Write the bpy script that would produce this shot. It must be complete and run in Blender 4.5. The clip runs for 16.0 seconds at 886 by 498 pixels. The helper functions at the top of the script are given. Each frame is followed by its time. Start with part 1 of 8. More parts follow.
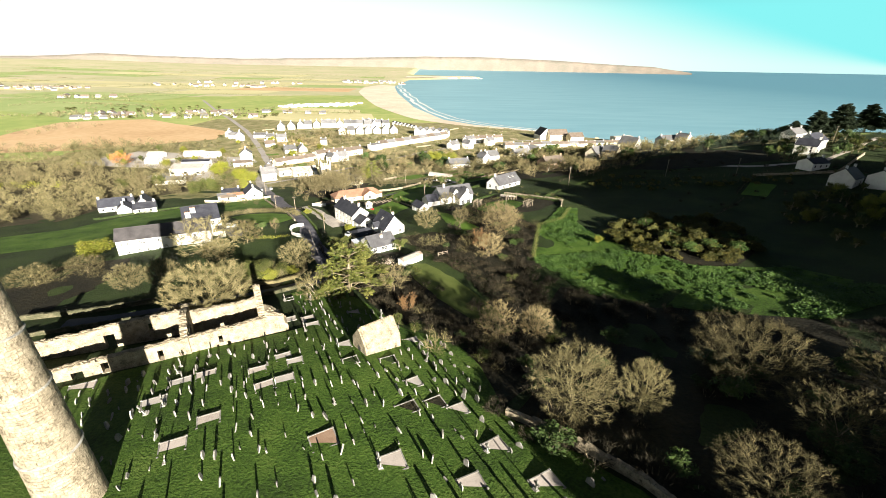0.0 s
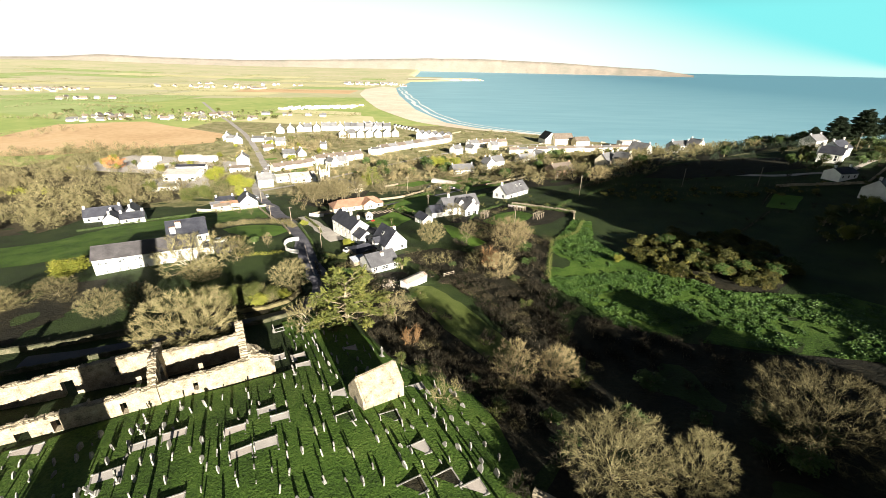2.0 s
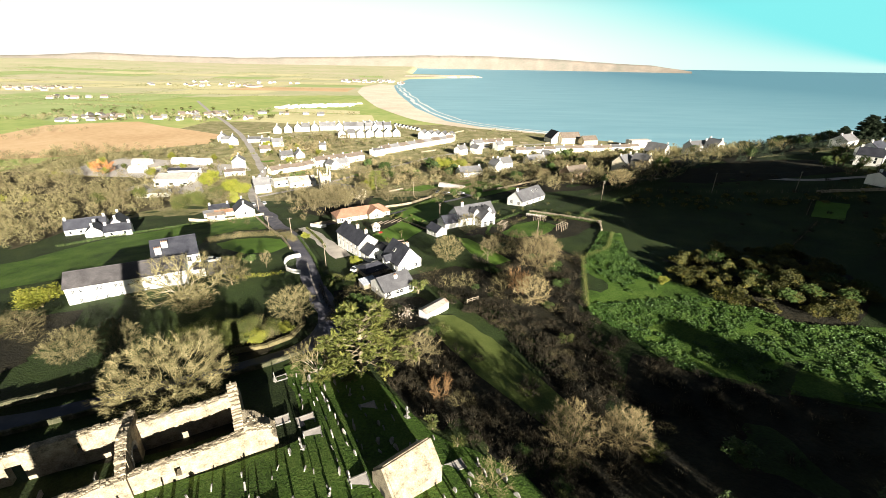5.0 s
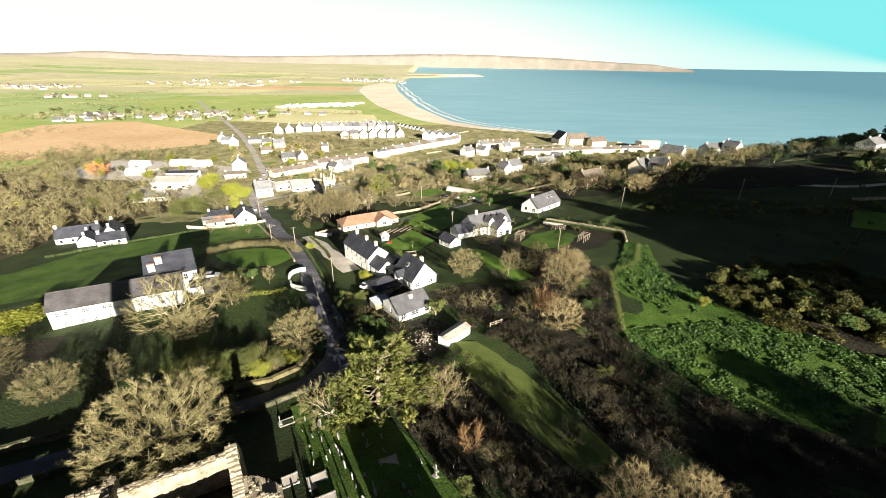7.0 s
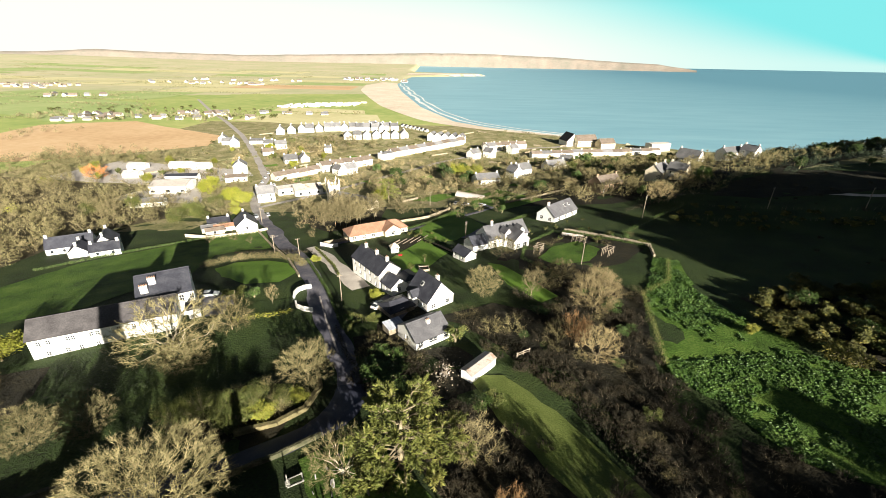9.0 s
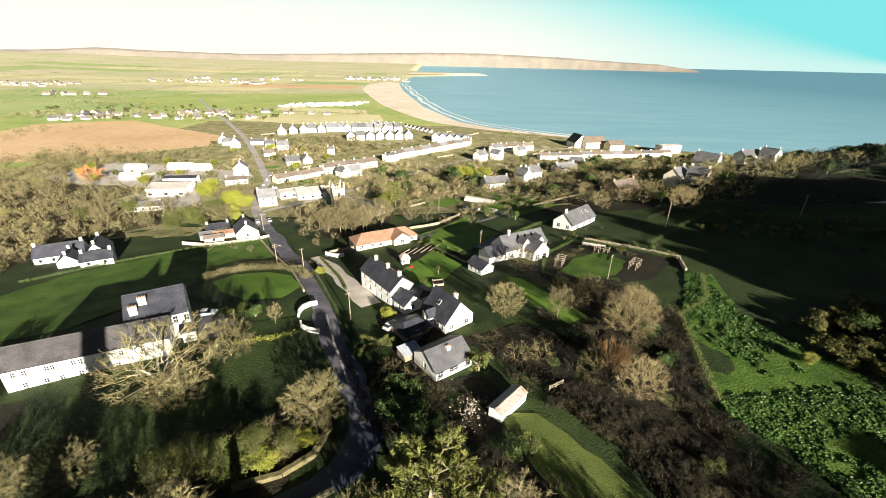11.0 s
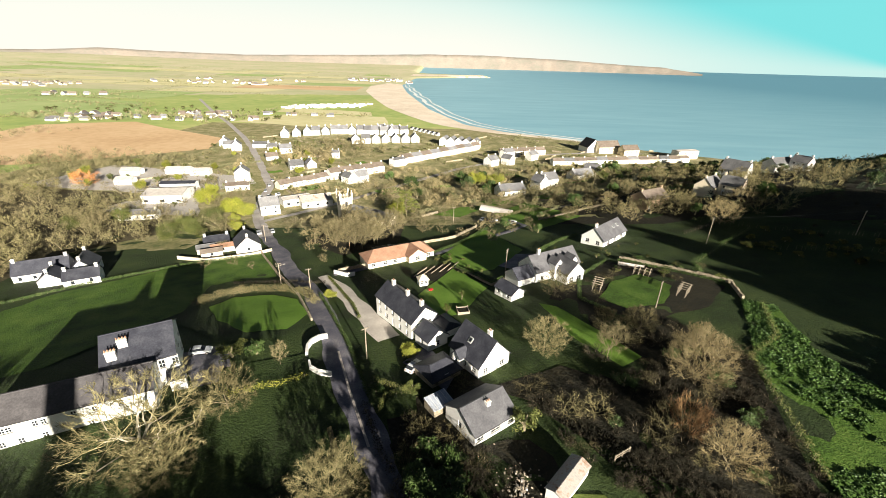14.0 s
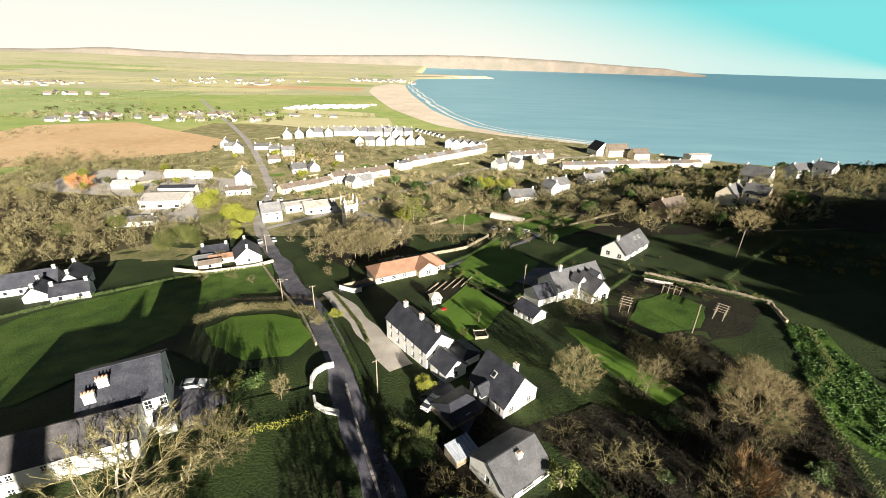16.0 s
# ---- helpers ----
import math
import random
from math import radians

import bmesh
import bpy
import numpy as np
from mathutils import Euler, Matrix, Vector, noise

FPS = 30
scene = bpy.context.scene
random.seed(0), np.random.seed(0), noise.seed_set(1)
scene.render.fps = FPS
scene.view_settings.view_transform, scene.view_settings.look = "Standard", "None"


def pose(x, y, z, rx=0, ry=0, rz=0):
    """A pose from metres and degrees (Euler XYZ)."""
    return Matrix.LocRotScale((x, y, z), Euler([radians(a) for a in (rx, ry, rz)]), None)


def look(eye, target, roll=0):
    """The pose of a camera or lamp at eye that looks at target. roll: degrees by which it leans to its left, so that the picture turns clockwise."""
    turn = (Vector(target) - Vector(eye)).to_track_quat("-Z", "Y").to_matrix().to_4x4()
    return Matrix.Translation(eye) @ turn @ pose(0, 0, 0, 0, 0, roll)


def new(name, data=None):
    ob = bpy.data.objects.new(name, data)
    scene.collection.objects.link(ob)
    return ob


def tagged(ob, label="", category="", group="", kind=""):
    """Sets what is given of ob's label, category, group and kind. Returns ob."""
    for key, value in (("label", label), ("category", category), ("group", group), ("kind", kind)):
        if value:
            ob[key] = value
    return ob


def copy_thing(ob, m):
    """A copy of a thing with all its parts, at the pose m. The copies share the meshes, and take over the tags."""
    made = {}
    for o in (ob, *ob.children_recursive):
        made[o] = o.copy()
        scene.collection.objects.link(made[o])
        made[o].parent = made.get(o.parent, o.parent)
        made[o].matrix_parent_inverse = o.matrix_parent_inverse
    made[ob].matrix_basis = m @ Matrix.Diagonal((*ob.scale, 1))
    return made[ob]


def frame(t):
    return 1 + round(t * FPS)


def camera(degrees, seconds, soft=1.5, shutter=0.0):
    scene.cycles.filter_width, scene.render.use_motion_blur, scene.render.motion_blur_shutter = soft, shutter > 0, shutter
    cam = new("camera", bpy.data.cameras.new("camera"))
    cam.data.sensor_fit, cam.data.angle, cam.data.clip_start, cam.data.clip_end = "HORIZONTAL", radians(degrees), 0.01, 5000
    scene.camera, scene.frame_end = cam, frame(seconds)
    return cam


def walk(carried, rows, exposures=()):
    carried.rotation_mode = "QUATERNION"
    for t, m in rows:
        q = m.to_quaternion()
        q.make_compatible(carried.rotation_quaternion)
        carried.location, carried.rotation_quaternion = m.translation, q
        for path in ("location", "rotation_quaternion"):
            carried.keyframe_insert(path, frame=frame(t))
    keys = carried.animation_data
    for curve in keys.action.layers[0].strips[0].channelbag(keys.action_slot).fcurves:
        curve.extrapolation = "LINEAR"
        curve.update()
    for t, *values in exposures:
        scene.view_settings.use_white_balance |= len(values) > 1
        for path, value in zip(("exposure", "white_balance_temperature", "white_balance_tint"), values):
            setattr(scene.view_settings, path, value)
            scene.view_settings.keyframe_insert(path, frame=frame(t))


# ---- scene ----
# ---------------------------------------------------------------- camera
cam = camera(94.0, 16.0, soft=0.7)


def flown(x, y, z, yaw, pitch, roll):
    """Camera pose from metres and degrees: yaw to the left of +y, pitch up, roll as look() has it."""
    a, b = radians(yaw), radians(pitch)
    way = Vector((-math.sin(a) * math.cos(b), math.cos(a) * math.cos(b), math.sin(b)))
    eye = Vector((x, y, z))
    return look(eye, eye + way * 50, roll)


ROWS = [
    (0.0, 0.00, 0.00, 57.00, 0.02, -23.92, 1.02), (0.5, -0.43, 2.76, 56.61, 0.08, -23.54, 1.28),
    (1.0, -0.74, 5.92, 56.91, 0.07, -23.58, 1.28), (1.5, -1.02, 8.88, 57.39, 0.17, -23.74, 1.14),
    (2.0, -1.70, 11.71, 57.51, 0.13, -23.71, 1.17), (2.5, -2.53, 14.25, 57.54, -0.30, -23.75, 1.12),
    (3.0, -3.59, 16.87, 57.54, -0.44, -23.86, 1.02), (3.5, -4.66, 19.42, 57.62, -0.43, -24.03, 0.95),
    (4.0, -5.87, 22.03, 57.52, -0.35, -24.05, 0.95), (6.5, -11.43, 34.60, 57.60, -0.13, -24.13, 0.94),
    (7.0, -12.72, 37.27, 57.70, -0.16, -24.20, 1.01), (7.5, -13.79, 39.80, 57.83, -0.12, -24.30, 1.04),
    (8.0, -14.74, 42.37, 58.15, -0.02, -24.41, 1.06), (8.5, -15.89, 44.91, 58.33, -0.03, -24.44, 1.11),
    (9.0, -17.24, 47.26, 58.27, -0.09, -24.31, 1.16), (11.5, -22.72, 59.52, 57.78, 0.00, -24.36, 1.39),
    (12.0, -23.88, 62.00, 57.68, 0.01, -24.31, 1.47), (12.5, -24.96, 64.27, 57.31, 0.00, -24.14, 1.57),
    (13.0, -26.06, 66.65, 57.25, 0.01, -24.15, 1.57), (13.5, -27.14, 69.05, 57.26, 0.01, -24.18, 1.61),
    (14.0, -28.12, 71.50, 57.15, 0.10, -24.14, 1.64), (14.5, -29.02, 73.80, 57.07, 0.17, -24.10, 1.69),
    (15.0, -29.96, 76.18, 57.27, 0.18, -24.15, 1.74), (15.5, -30.80, 78.61, 57.41, 0.23, -24.24, 1.81),
    (16.0, -31.72, 80.96, 57.34, 0.33, -24.09, 1.81)]
walk(cam, [(r[0], flown(*r[1:])) for r in ROWS], exposures=[(0.0, 1.88, 6500, 10), (8.0, 1.79, 6500, 10), (16.0, 1.64, 6500, 10)])

# ---------------------------------------------------------------- daylight: a low winter sun behind the camera
SKY_GAIN, HAZE, HIGH_HAZE = 0.085, (3.3, 3.2, 2.85, 1), (0.7, 2.5, 2.5, 1)
SUN_EL, SUN_AZ = radians(16.0), math.atan2(0.46, -0.89)      # azimuth from +y towards +x
world = bpy.data.worlds.new("world")
scene.world = world
world.use_nodes = True
wn, wl = world.node_tree.nodes, world.node_tree.links
sky = wn.new("ShaderNodeTexSky")
sky.sky_type, sky.sun_disc = "NISHITA", False
sky.sun_elevation, sky.sun_rotation = SUN_EL, SUN_AZ
sky.air_density, sky.dust_density, sky.ozone_density = 1.0, 1.0, 1.0
# a milky winter haze low over the horizon, thinner towards +x
geo, sep = wn.new("ShaderNodeTexCoord"), wn.new("ShaderNodeSeparateXYZ")
wl.new(geo.outputs["Generated"], sep.inputs[0])


def wmath(op, a, b=None, c=None):
    n = wn.new("ShaderNodeMath")
    n.operation = op
    for k, val in enumerate((a, b, c)):
        if val is not None:
            if isinstance(val, (int, float)):
                n.inputs[k].default_value = val
            else:
                wl.new(val, n.inputs[k])
    return n.outputs[0]


def fade(value, top, low=0.0):
    n = wn.new("ShaderNodeMapRange")
    n.interpolation_type = "SMOOTHSTEP"
    wl.new(value, n.inputs["Value"])
    n.inputs["From Min"].default_value = low
    if isinstance(top, float):
        n.inputs["From Max"].default_value = top
    else:
        wl.new(top, n.inputs["From Max"])
    n.inputs["To Min"].default_value, n.inputs["To Max"].default_value = 1.0, 0.0
    return n.outputs[0]


def blend(fac, a, b):
    n = wn.new("ShaderNodeMix")
    n.data_type = "RGBA"
    wl.new(fac, n.inputs["Factor"])
    for val, slot in ((a, "A"), (b, "B")):
        if isinstance(val, tuple):
            n.inputs[slot].default_value = val
        else:
            wl.new(val, n.inputs[slot])
    return n.outputs["Result"]


dim = wn.new("ShaderNodeVectorMath")
dim.operation = "SCALE"
dim.inputs["Scale"].default_value = SKY_GAIN
wl.new(sky.outputs[0], dim.inputs[0])
upper = blend(fade(sep.outputs["Z"], 0.2, 0.1), dim.outputs[0], HIGH_HAZE)
reach = wmath("MULTIPLY_ADD", sep.outputs["X"], -0.34, wmath("MULTIPLY_ADD", sep.outputs["Y"], 0.16, 0.14))
thin = wmath("MULTIPLY_ADD", fade(sep.outputs["X"], 0.8, 0.0), 0.6, 0.4)
hazy = blend(wmath("MULTIPLY", fade(sep.outputs["Z"], reach, 0.005), thin), upper, HAZE)
wl.new(blend(fade(sep.outputs["Z"], 0.21, 0.135), dim.outputs[0], hazy), wn["Background"].inputs["Color"])
wn["Background"].inputs["Strength"].default_value = 0.1
sun = new("sun", bpy.data.lights.new("sun", "SUN"))
sun.data.energy, sun.data.angle, sun.data.color = 5.0, radians(0.5), (1.0, 0.92, 0.77)
to_sun = Vector((math.sin(SUN_AZ) * math.cos(SUN_EL), math.cos(SUN_AZ) * math.cos(SUN_EL), math.sin(SUN_EL)))
sun.matrix_world = look(to_sun * 300, (0, 0, 0))


# ---------------------------------------------------------------- materials
def stuff_mat(name, colours, scale=1.0, rough=0.9, bump=0.3, fine=8.0, world_space=True, vary=0.0, metal=0.0,
              stretch=(1, 1, 1), spec=0.3, dist=0.05, trans=0.0):
    """A surface with patches at one scale and grain at a finer one. colours: dark, middle, light."""
    m = bpy.data.materials.new(name)
    m.use_nodes = True
    n, l = m.node_tree.nodes, m.node_tree.links
    b = n["Principled BSDF"]
    b.inputs["Roughness"].default_value, b.inputs["Metallic"].default_value = rough, metal
    b.inputs["Specular IOR Level"].default_value = spec
    if world_space:
        src = n.new("ShaderNodeNewGeometry").outputs["Position"]
    else:
        src = n.new("ShaderNodeTexCoord").outputs["Object"]
    mp = n.new("ShaderNodeMapping")
    mp.inputs["Scale"].default_value = stretch
    l.new(src, mp.inputs["Vector"])
    big, small = n.new("ShaderNodeTexNoise"), n.new("ShaderNodeTexNoise")
    big.inputs["Scale"].default_value, big.inputs["Detail"].default_value = scale, 4
    small.inputs["Scale"].default_value, small.inputs["Detail"].default_value = scale * fine, 6
    small.inputs["Roughness"].default_value = 0.65
    for t in (big, small):
        l.new(mp.outputs[0], t.inputs["Vector"])
    mix = n.new("ShaderNodeMath")
    mix.operation = "MULTIPLY_ADD"
    mix.inputs[1].default_value = 0.5
    half = n.new("ShaderNodeMath")
    half.operation = "MULTIPLY"
    half.inputs[1].default_value = 0.5
    l.new(small.outputs["Fac"], half.inputs[0])
    l.new(big.outputs["Fac"], mix.inputs[0])
    l.new(half.outputs[0], mix.inputs[2])
    ramp = n.new("ShaderNodeValToRGB")
    e = ramp.color_ramp.elements
    e[0].position, e[1].position = 0.34, 0.66
    e[0].color, e[1].color = (*colours[0], 1), (*colours[-1], 1)
    if len(colours) > 2:
        mid = e.new(0.5)
        mid.color = (*colours[1], 1)
    l.new(mix.outputs[0], ramp.inputs["Fac"])
    col = ramp.outputs["Color"]
    if vary:
        info = n.new("ShaderNodeObjectInfo")
        rng = n.new("ShaderNodeMapRange")
        rng.inputs["To Min"].default_value, rng.inputs["To Max"].default_value = 1 - vary, 1 + vary
        hsv = n.new("ShaderNodeHueSaturation")
        l.new(info.outputs["Random"], rng.inputs["Value"])
        l.new(rng.outputs[0], hsv.inputs["Value"])
        l.new(col, hsv.inputs["Color"])
        col = hsv.outputs["Color"]
    l.new(col, b.inputs["Base Color"])
    if bump:
        bp = n.new("ShaderNodeBump")
        bp.inputs["Strength"].default_value, bp.inputs["Distance"].default_value = bump, dist
        l.new(small.outputs["Fac"], bp.inputs["Height"])
        l.new(bp.outputs[0], b.inputs["Normal"])
    return m


# darkest grass; on the paddock and farm lawn it also carries shade
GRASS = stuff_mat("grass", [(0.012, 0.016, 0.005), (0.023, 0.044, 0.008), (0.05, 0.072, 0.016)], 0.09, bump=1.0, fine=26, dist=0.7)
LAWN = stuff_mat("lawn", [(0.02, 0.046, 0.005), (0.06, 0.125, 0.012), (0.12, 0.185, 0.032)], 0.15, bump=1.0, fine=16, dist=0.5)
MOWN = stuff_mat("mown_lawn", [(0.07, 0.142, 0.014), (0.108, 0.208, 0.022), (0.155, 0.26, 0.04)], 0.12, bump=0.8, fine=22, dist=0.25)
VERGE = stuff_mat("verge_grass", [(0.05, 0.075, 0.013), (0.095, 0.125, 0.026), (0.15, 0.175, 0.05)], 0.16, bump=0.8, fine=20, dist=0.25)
# dark soil; shade under trees and in the ravine is in its colour
SHADE_SOIL = stuff_mat("scrub_floor", [(0.007, 0.006, 0.004), (0.015, 0.014, 0.007), (0.034, 0.028, 0.013)], 0.15, bump=1.0, fine=10, dist=0.6)
PASTURE = stuff_mat("pasture", [(0.2, 0.3, 0.08), (0.32, 0.385, 0.12), (0.47, 0.45, 0.19)], 0.006, bump=0.2, fine=9, dist=0.3)
# straw colour with its blue raised for haze
STRAW = stuff_mat("dry_pasture", [(0.46, 0.43, 0.23), (0.56, 0.52, 0.29), (0.63, 0.58, 0.36)], 0.012, bump=0.2, fine=9, dist=0.3)
PLOUGH = stuff_mat("ploughed_soil", [(0.48, 0.31, 0.17), (0.58, 0.4, 0.23), (0.64, 0.47, 0.29)], 0.012, bump=0.4, fine=14, dist=0.2)
SAND = stuff_mat("sand", [(0.55, 0.45, 0.35), (0.68, 0.58, 0.47), (0.76, 0.68, 0.58)], 0.02, bump=0.2, fine=10)
# the same asphalt with distance haze mixed into its colour
HAZEDROAD = stuff_mat("worn_road", [(0.26, 0.24, 0.228), (0.36, 0.333, 0.32), (0.45, 0.42, 0.4)], 0.2, rough=0.8, bump=0.2, fine=10, dist=0.02)
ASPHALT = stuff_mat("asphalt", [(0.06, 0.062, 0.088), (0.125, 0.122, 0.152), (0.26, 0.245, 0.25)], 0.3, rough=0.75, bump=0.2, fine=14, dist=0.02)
# asphalt made darker and bluer to stand for the lane's shade
SHADEDROAD = stuff_mat("damp_asphalt", [(0.026, 0.029, 0.048), (0.042, 0.047, 0.075), (0.07, 0.075, 0.105)], 0.35, rough=0.6, bump=0.2, fine=14, dist=0.02)
GRAVEL = stuff_mat("gravel", [(0.3, 0.265, 0.24), (0.46, 0.41, 0.375), (0.58, 0.52, 0.48)], 0.3, bump=0.4, fine=20, dist=0.03)
RUBBLE = stuff_mat("rubble_stone", [(0.1, 0.085, 0.06), (0.3, 0.255, 0.185), (0.46, 0.4, 0.3)], 0.9, bump=1.0, fine=5, dist=0.12)
MOSSWALL = stuff_mat("mossy_stone", [(0.03, 0.035, 0.016), (0.07, 0.07, 0.04), (0.17, 0.15, 0.1)], 0.7, bump=1.0, fine=6, dist=0.12)
WHITEWASH = stuff_mat("whitewash", [(0.66, 0.65, 0.62), (0.78, 0.77, 0.74), (0.84, 0.83, 0.8)], 0.5, bump=0.15, fine=12, dist=0.01, vary=0.08)
CREAM = stuff_mat("cream_plaster", [(0.55, 0.48, 0.36), (0.68, 0.6, 0.46), (0.75, 0.68, 0.55)], 0.5, bump=0.15, fine=12, dist=0.01, vary=0.1)
SLATE = stuff_mat("slate", [(0.02, 0.021, 0.03), (0.038, 0.04, 0.052), (0.066, 0.068, 0.082)], 0.5, rough=0.55, bump=0.4, fine=7, dist=0.03, vary=0.25)
GREYTILE = stuff_mat("grey_tile", [(0.06, 0.06, 0.068), (0.095, 0.095, 0.105), (0.14, 0.14, 0.15)], 0.5, rough=0.6, bump=0.4, fine=7, dist=0.03)
POLYSHEET = stuff_mat("clear_sheet", [(0.2, 0.24, 0.32), (0.36, 0.4, 0.48), (0.6, 0.62, 0.66)], 0.8, rough=0.35, bump=0.1, fine=5)
# slate paled for distance, the haze being part of its colour
HAZESLATE = stuff_mat("pale_slate", [(0.1, 0.1, 0.108), (0.15, 0.15, 0.157), (0.21, 0.207, 0.21)], 0.3, rough=0.6, bump=0.3, fine=7, dist=0.03, vary=0.3)
BROWNTILE = stuff_mat("brown_tile", [(0.1, 0.08, 0.065), (0.155, 0.125, 0.103), (0.21, 0.178, 0.15)], 0.5, rough=0.7, bump=0.4, fine=7, dist=0.03, vary=0.2)
FARMSLATE = stuff_mat("worn_slate", [(0.04, 0.037, 0.04), (0.066, 0.062, 0.066), (0.1, 0.094, 0.098)], 0.5, rough=0.6, bump=0.5, fine=7, dist=0.04)
TERRACOTTA = stuff_mat("terracotta_tile", [(0.22, 0.12, 0.08), (0.29, 0.165, 0.11), (0.36, 0.22, 0.155)], 0.5, rough=0.75, bump=0.4, fine=8, dist=0.03)
GLASS = stuff_mat("window_glass", [(0.015, 0.018, 0.022), (0.03, 0.035, 0.04)], 0.8, rough=0.08, bump=0, spec=0.6)
FRAMEW = stuff_mat("white_paint", [(0.7, 0.7, 0.68), (0.8, 0.8, 0.78)], 2, rough=0.5, bump=0.05)
DARKTRIM = stuff_mat("dark_trim", [(0.02, 0.02, 0.022), (0.05, 0.05, 0.05)], 2, rough=0.5, bump=0.05)
BARK = stuff_mat("bark", [(0.08, 0.068, 0.042), (0.2, 0.168, 0.11), (0.38, 0.32, 0.22)], 1.5, bump=0.6, fine=6, world_space=False, vary=0.2)
PALEBARK = stuff_mat("pale_bark", [(0.17, 0.15, 0.105), (0.36, 0.325, 0.245), (0.55, 0.5, 0.4)], 1.5, bump=0.6, fine=6, world_space=False)
TWIG = stuff_mat("bare_twigs", [(0.035, 0.031, 0.014), (0.1, 0.087, 0.04), (0.27, 0.23, 0.12)], 0.5, bump=0, fine=6, world_space=False, vary=0.25)
TWIG_OLIVE = stuff_mat("olive_twigs", [(0.07, 0.063, 0.028), (0.19, 0.168, 0.08), (0.39, 0.34, 0.185)], 0.5, bump=0, fine=6, world_space=False, vary=0.25)
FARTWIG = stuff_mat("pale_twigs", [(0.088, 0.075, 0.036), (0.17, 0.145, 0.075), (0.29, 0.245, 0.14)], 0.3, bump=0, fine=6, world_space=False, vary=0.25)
ORANGETWIG = stuff_mat("orange_twigs", [(0.36, 0.15, 0.05), (0.5, 0.23, 0.09), (0.62, 0.33, 0.15)], 0.3, bump=0, fine=6, world_space=False)
SHAGGY = stuff_mat("shaggy_needles", [(0.045, 0.06, 0.014), (0.14, 0.16, 0.035), (0.32, 0.31, 0.085)], 0.5, rough=0.7, bump=0, fine=6, world_space=False, vary=0.1)
TANTWIG = stuff_mat("tan_twigs", [(0.1, 0.08, 0.038), (0.235, 0.19, 0.098), (0.41, 0.34, 0.195)], 0.5, bump=0, fine=6, world_space=False, vary=0.25)
TWIG_RED = stuff_mat("red_twigs", [(0.13, 0.075, 0.035), (0.25, 0.15, 0.07), (0.38, 0.24, 0.12)], 0.5, bump=0, fine=6, world_space=False, vary=0.2)
LEAF = stuff_mat("dark_leaf", [(0.025, 0.05, 0.012), (0.05, 0.085, 0.02), (0.09, 0.12, 0.03)], 0.6, rough=0.6, bump=0, fine=6, world_space=False, vary=0.25)
CONIFER = stuff_mat("conifer_needles", [(0.03, 0.045, 0.011), (0.075, 0.09, 0.02), (0.16, 0.16, 0.045)], 0.4, rough=0.7, bump=0, fine=6, world_space=False, vary=0.2)
PINE = stuff_mat("pine_needles", [(0.012, 0.022, 0.012), (0.025, 0.04, 0.02), (0.04, 0.055, 0.026)], 0.4, rough=0.7, bump=0, fine=6, world_space=False, vary=0.2)
GOLDLEAF = stuff_mat("golden_leaf", [(0.1, 0.12, 0.016), (0.2, 0.21, 0.03), (0.34, 0.33, 0.055)], 0.5, rough=0.6, bump=0, fine=6, world_space=False, vary=0.2)
# brown stems darkened further to carry the ravine's shade
BRAMBLE = stuff_mat("bramble", [(0.013, 0.012, 0.008), (0.03, 0.026, 0.016), (0.085, 0.068, 0.04)], 0.5, bump=0, fine=6, world_space=False, vary=0.35)
GORSE = stuff_mat("gorse", [(0.025, 0.034, 0.009), (0.075, 0.078, 0.018), (0.22, 0.18, 0.03)], 0.9, rough=0.7, bump=0, fine=6, world_space=False, vary=0.3)
STRAWBANK = stuff_mat("bleached_bank", [(0.07, 0.065, 0.03), (0.14, 0.12, 0.06), (0.23, 0.19, 0.1)], 0.5, bump=0.8, fine=8, dist=0.15)
WEED = stuff_mat("weed_leaf", [(0.02, 0.048, 0.008), (0.05, 0.105, 0.018), (0.1, 0.165, 0.036)], 0.25, rough=0.6, bump=0, fine=10)
PALEDRIVE = stuff_mat("pale_driveway", [(0.42, 0.375, 0.335), (0.55, 0.5, 0.45), (0.68, 0.63, 0.57)], 0.3, bump=0.3, fine=14, dist=0.03)
BROWNGRAVEL = stuff_mat("brown_gravel", [(0.2, 0.13, 0.09), (0.3, 0.2, 0.14), (0.38, 0.27, 0.2)], 0.8, bump=0.4, fine=12, dist=0.03)
CHIPS = stuff_mat("stone_chips", [(0.3, 0.28, 0.26), (0.43, 0.4, 0.375), (0.55, 0.515, 0.485)], 0.8, bump=0.4, fine=14, dist=0.03)
GREENFIELD = stuff_mat("bright_pasture", [(0.24, 0.33, 0.11), (0.31, 0.39, 0.15), (0.4, 0.44, 0.2)], 0.01, bump=0.2, fine=9, dist=0.3)
# hill colour paled: the haze is painted in
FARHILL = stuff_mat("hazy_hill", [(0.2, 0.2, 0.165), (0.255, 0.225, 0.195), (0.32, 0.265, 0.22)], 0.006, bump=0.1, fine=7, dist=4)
CARPAINT = stuff_mat("car_paint", [(0.5, 0.52, 0.55), (0.6, 0.62, 0.65)], 1.0, rough=0.25, bump=0, vary=0.4, spec=0.6)
RUBBER = stuff_mat("tyre_rubber", [(0.015, 0.015, 0.015), (0.03, 0.03, 0.03)], 3, bump=0.1)
REDPAINT = stuff_mat("red_paint", [(0.4, 0.02, 0.02), (0.5, 0.03, 0.03)], 2, rough=0.4, bump=0)
BRICK = stuff_mat("warm_stone", [(0.3, 0.2, 0.13), (0.4, 0.28, 0.19), (0.48, 0.36, 0.26)], 0.6, bump=0.4, fine=8, dist=0.03)
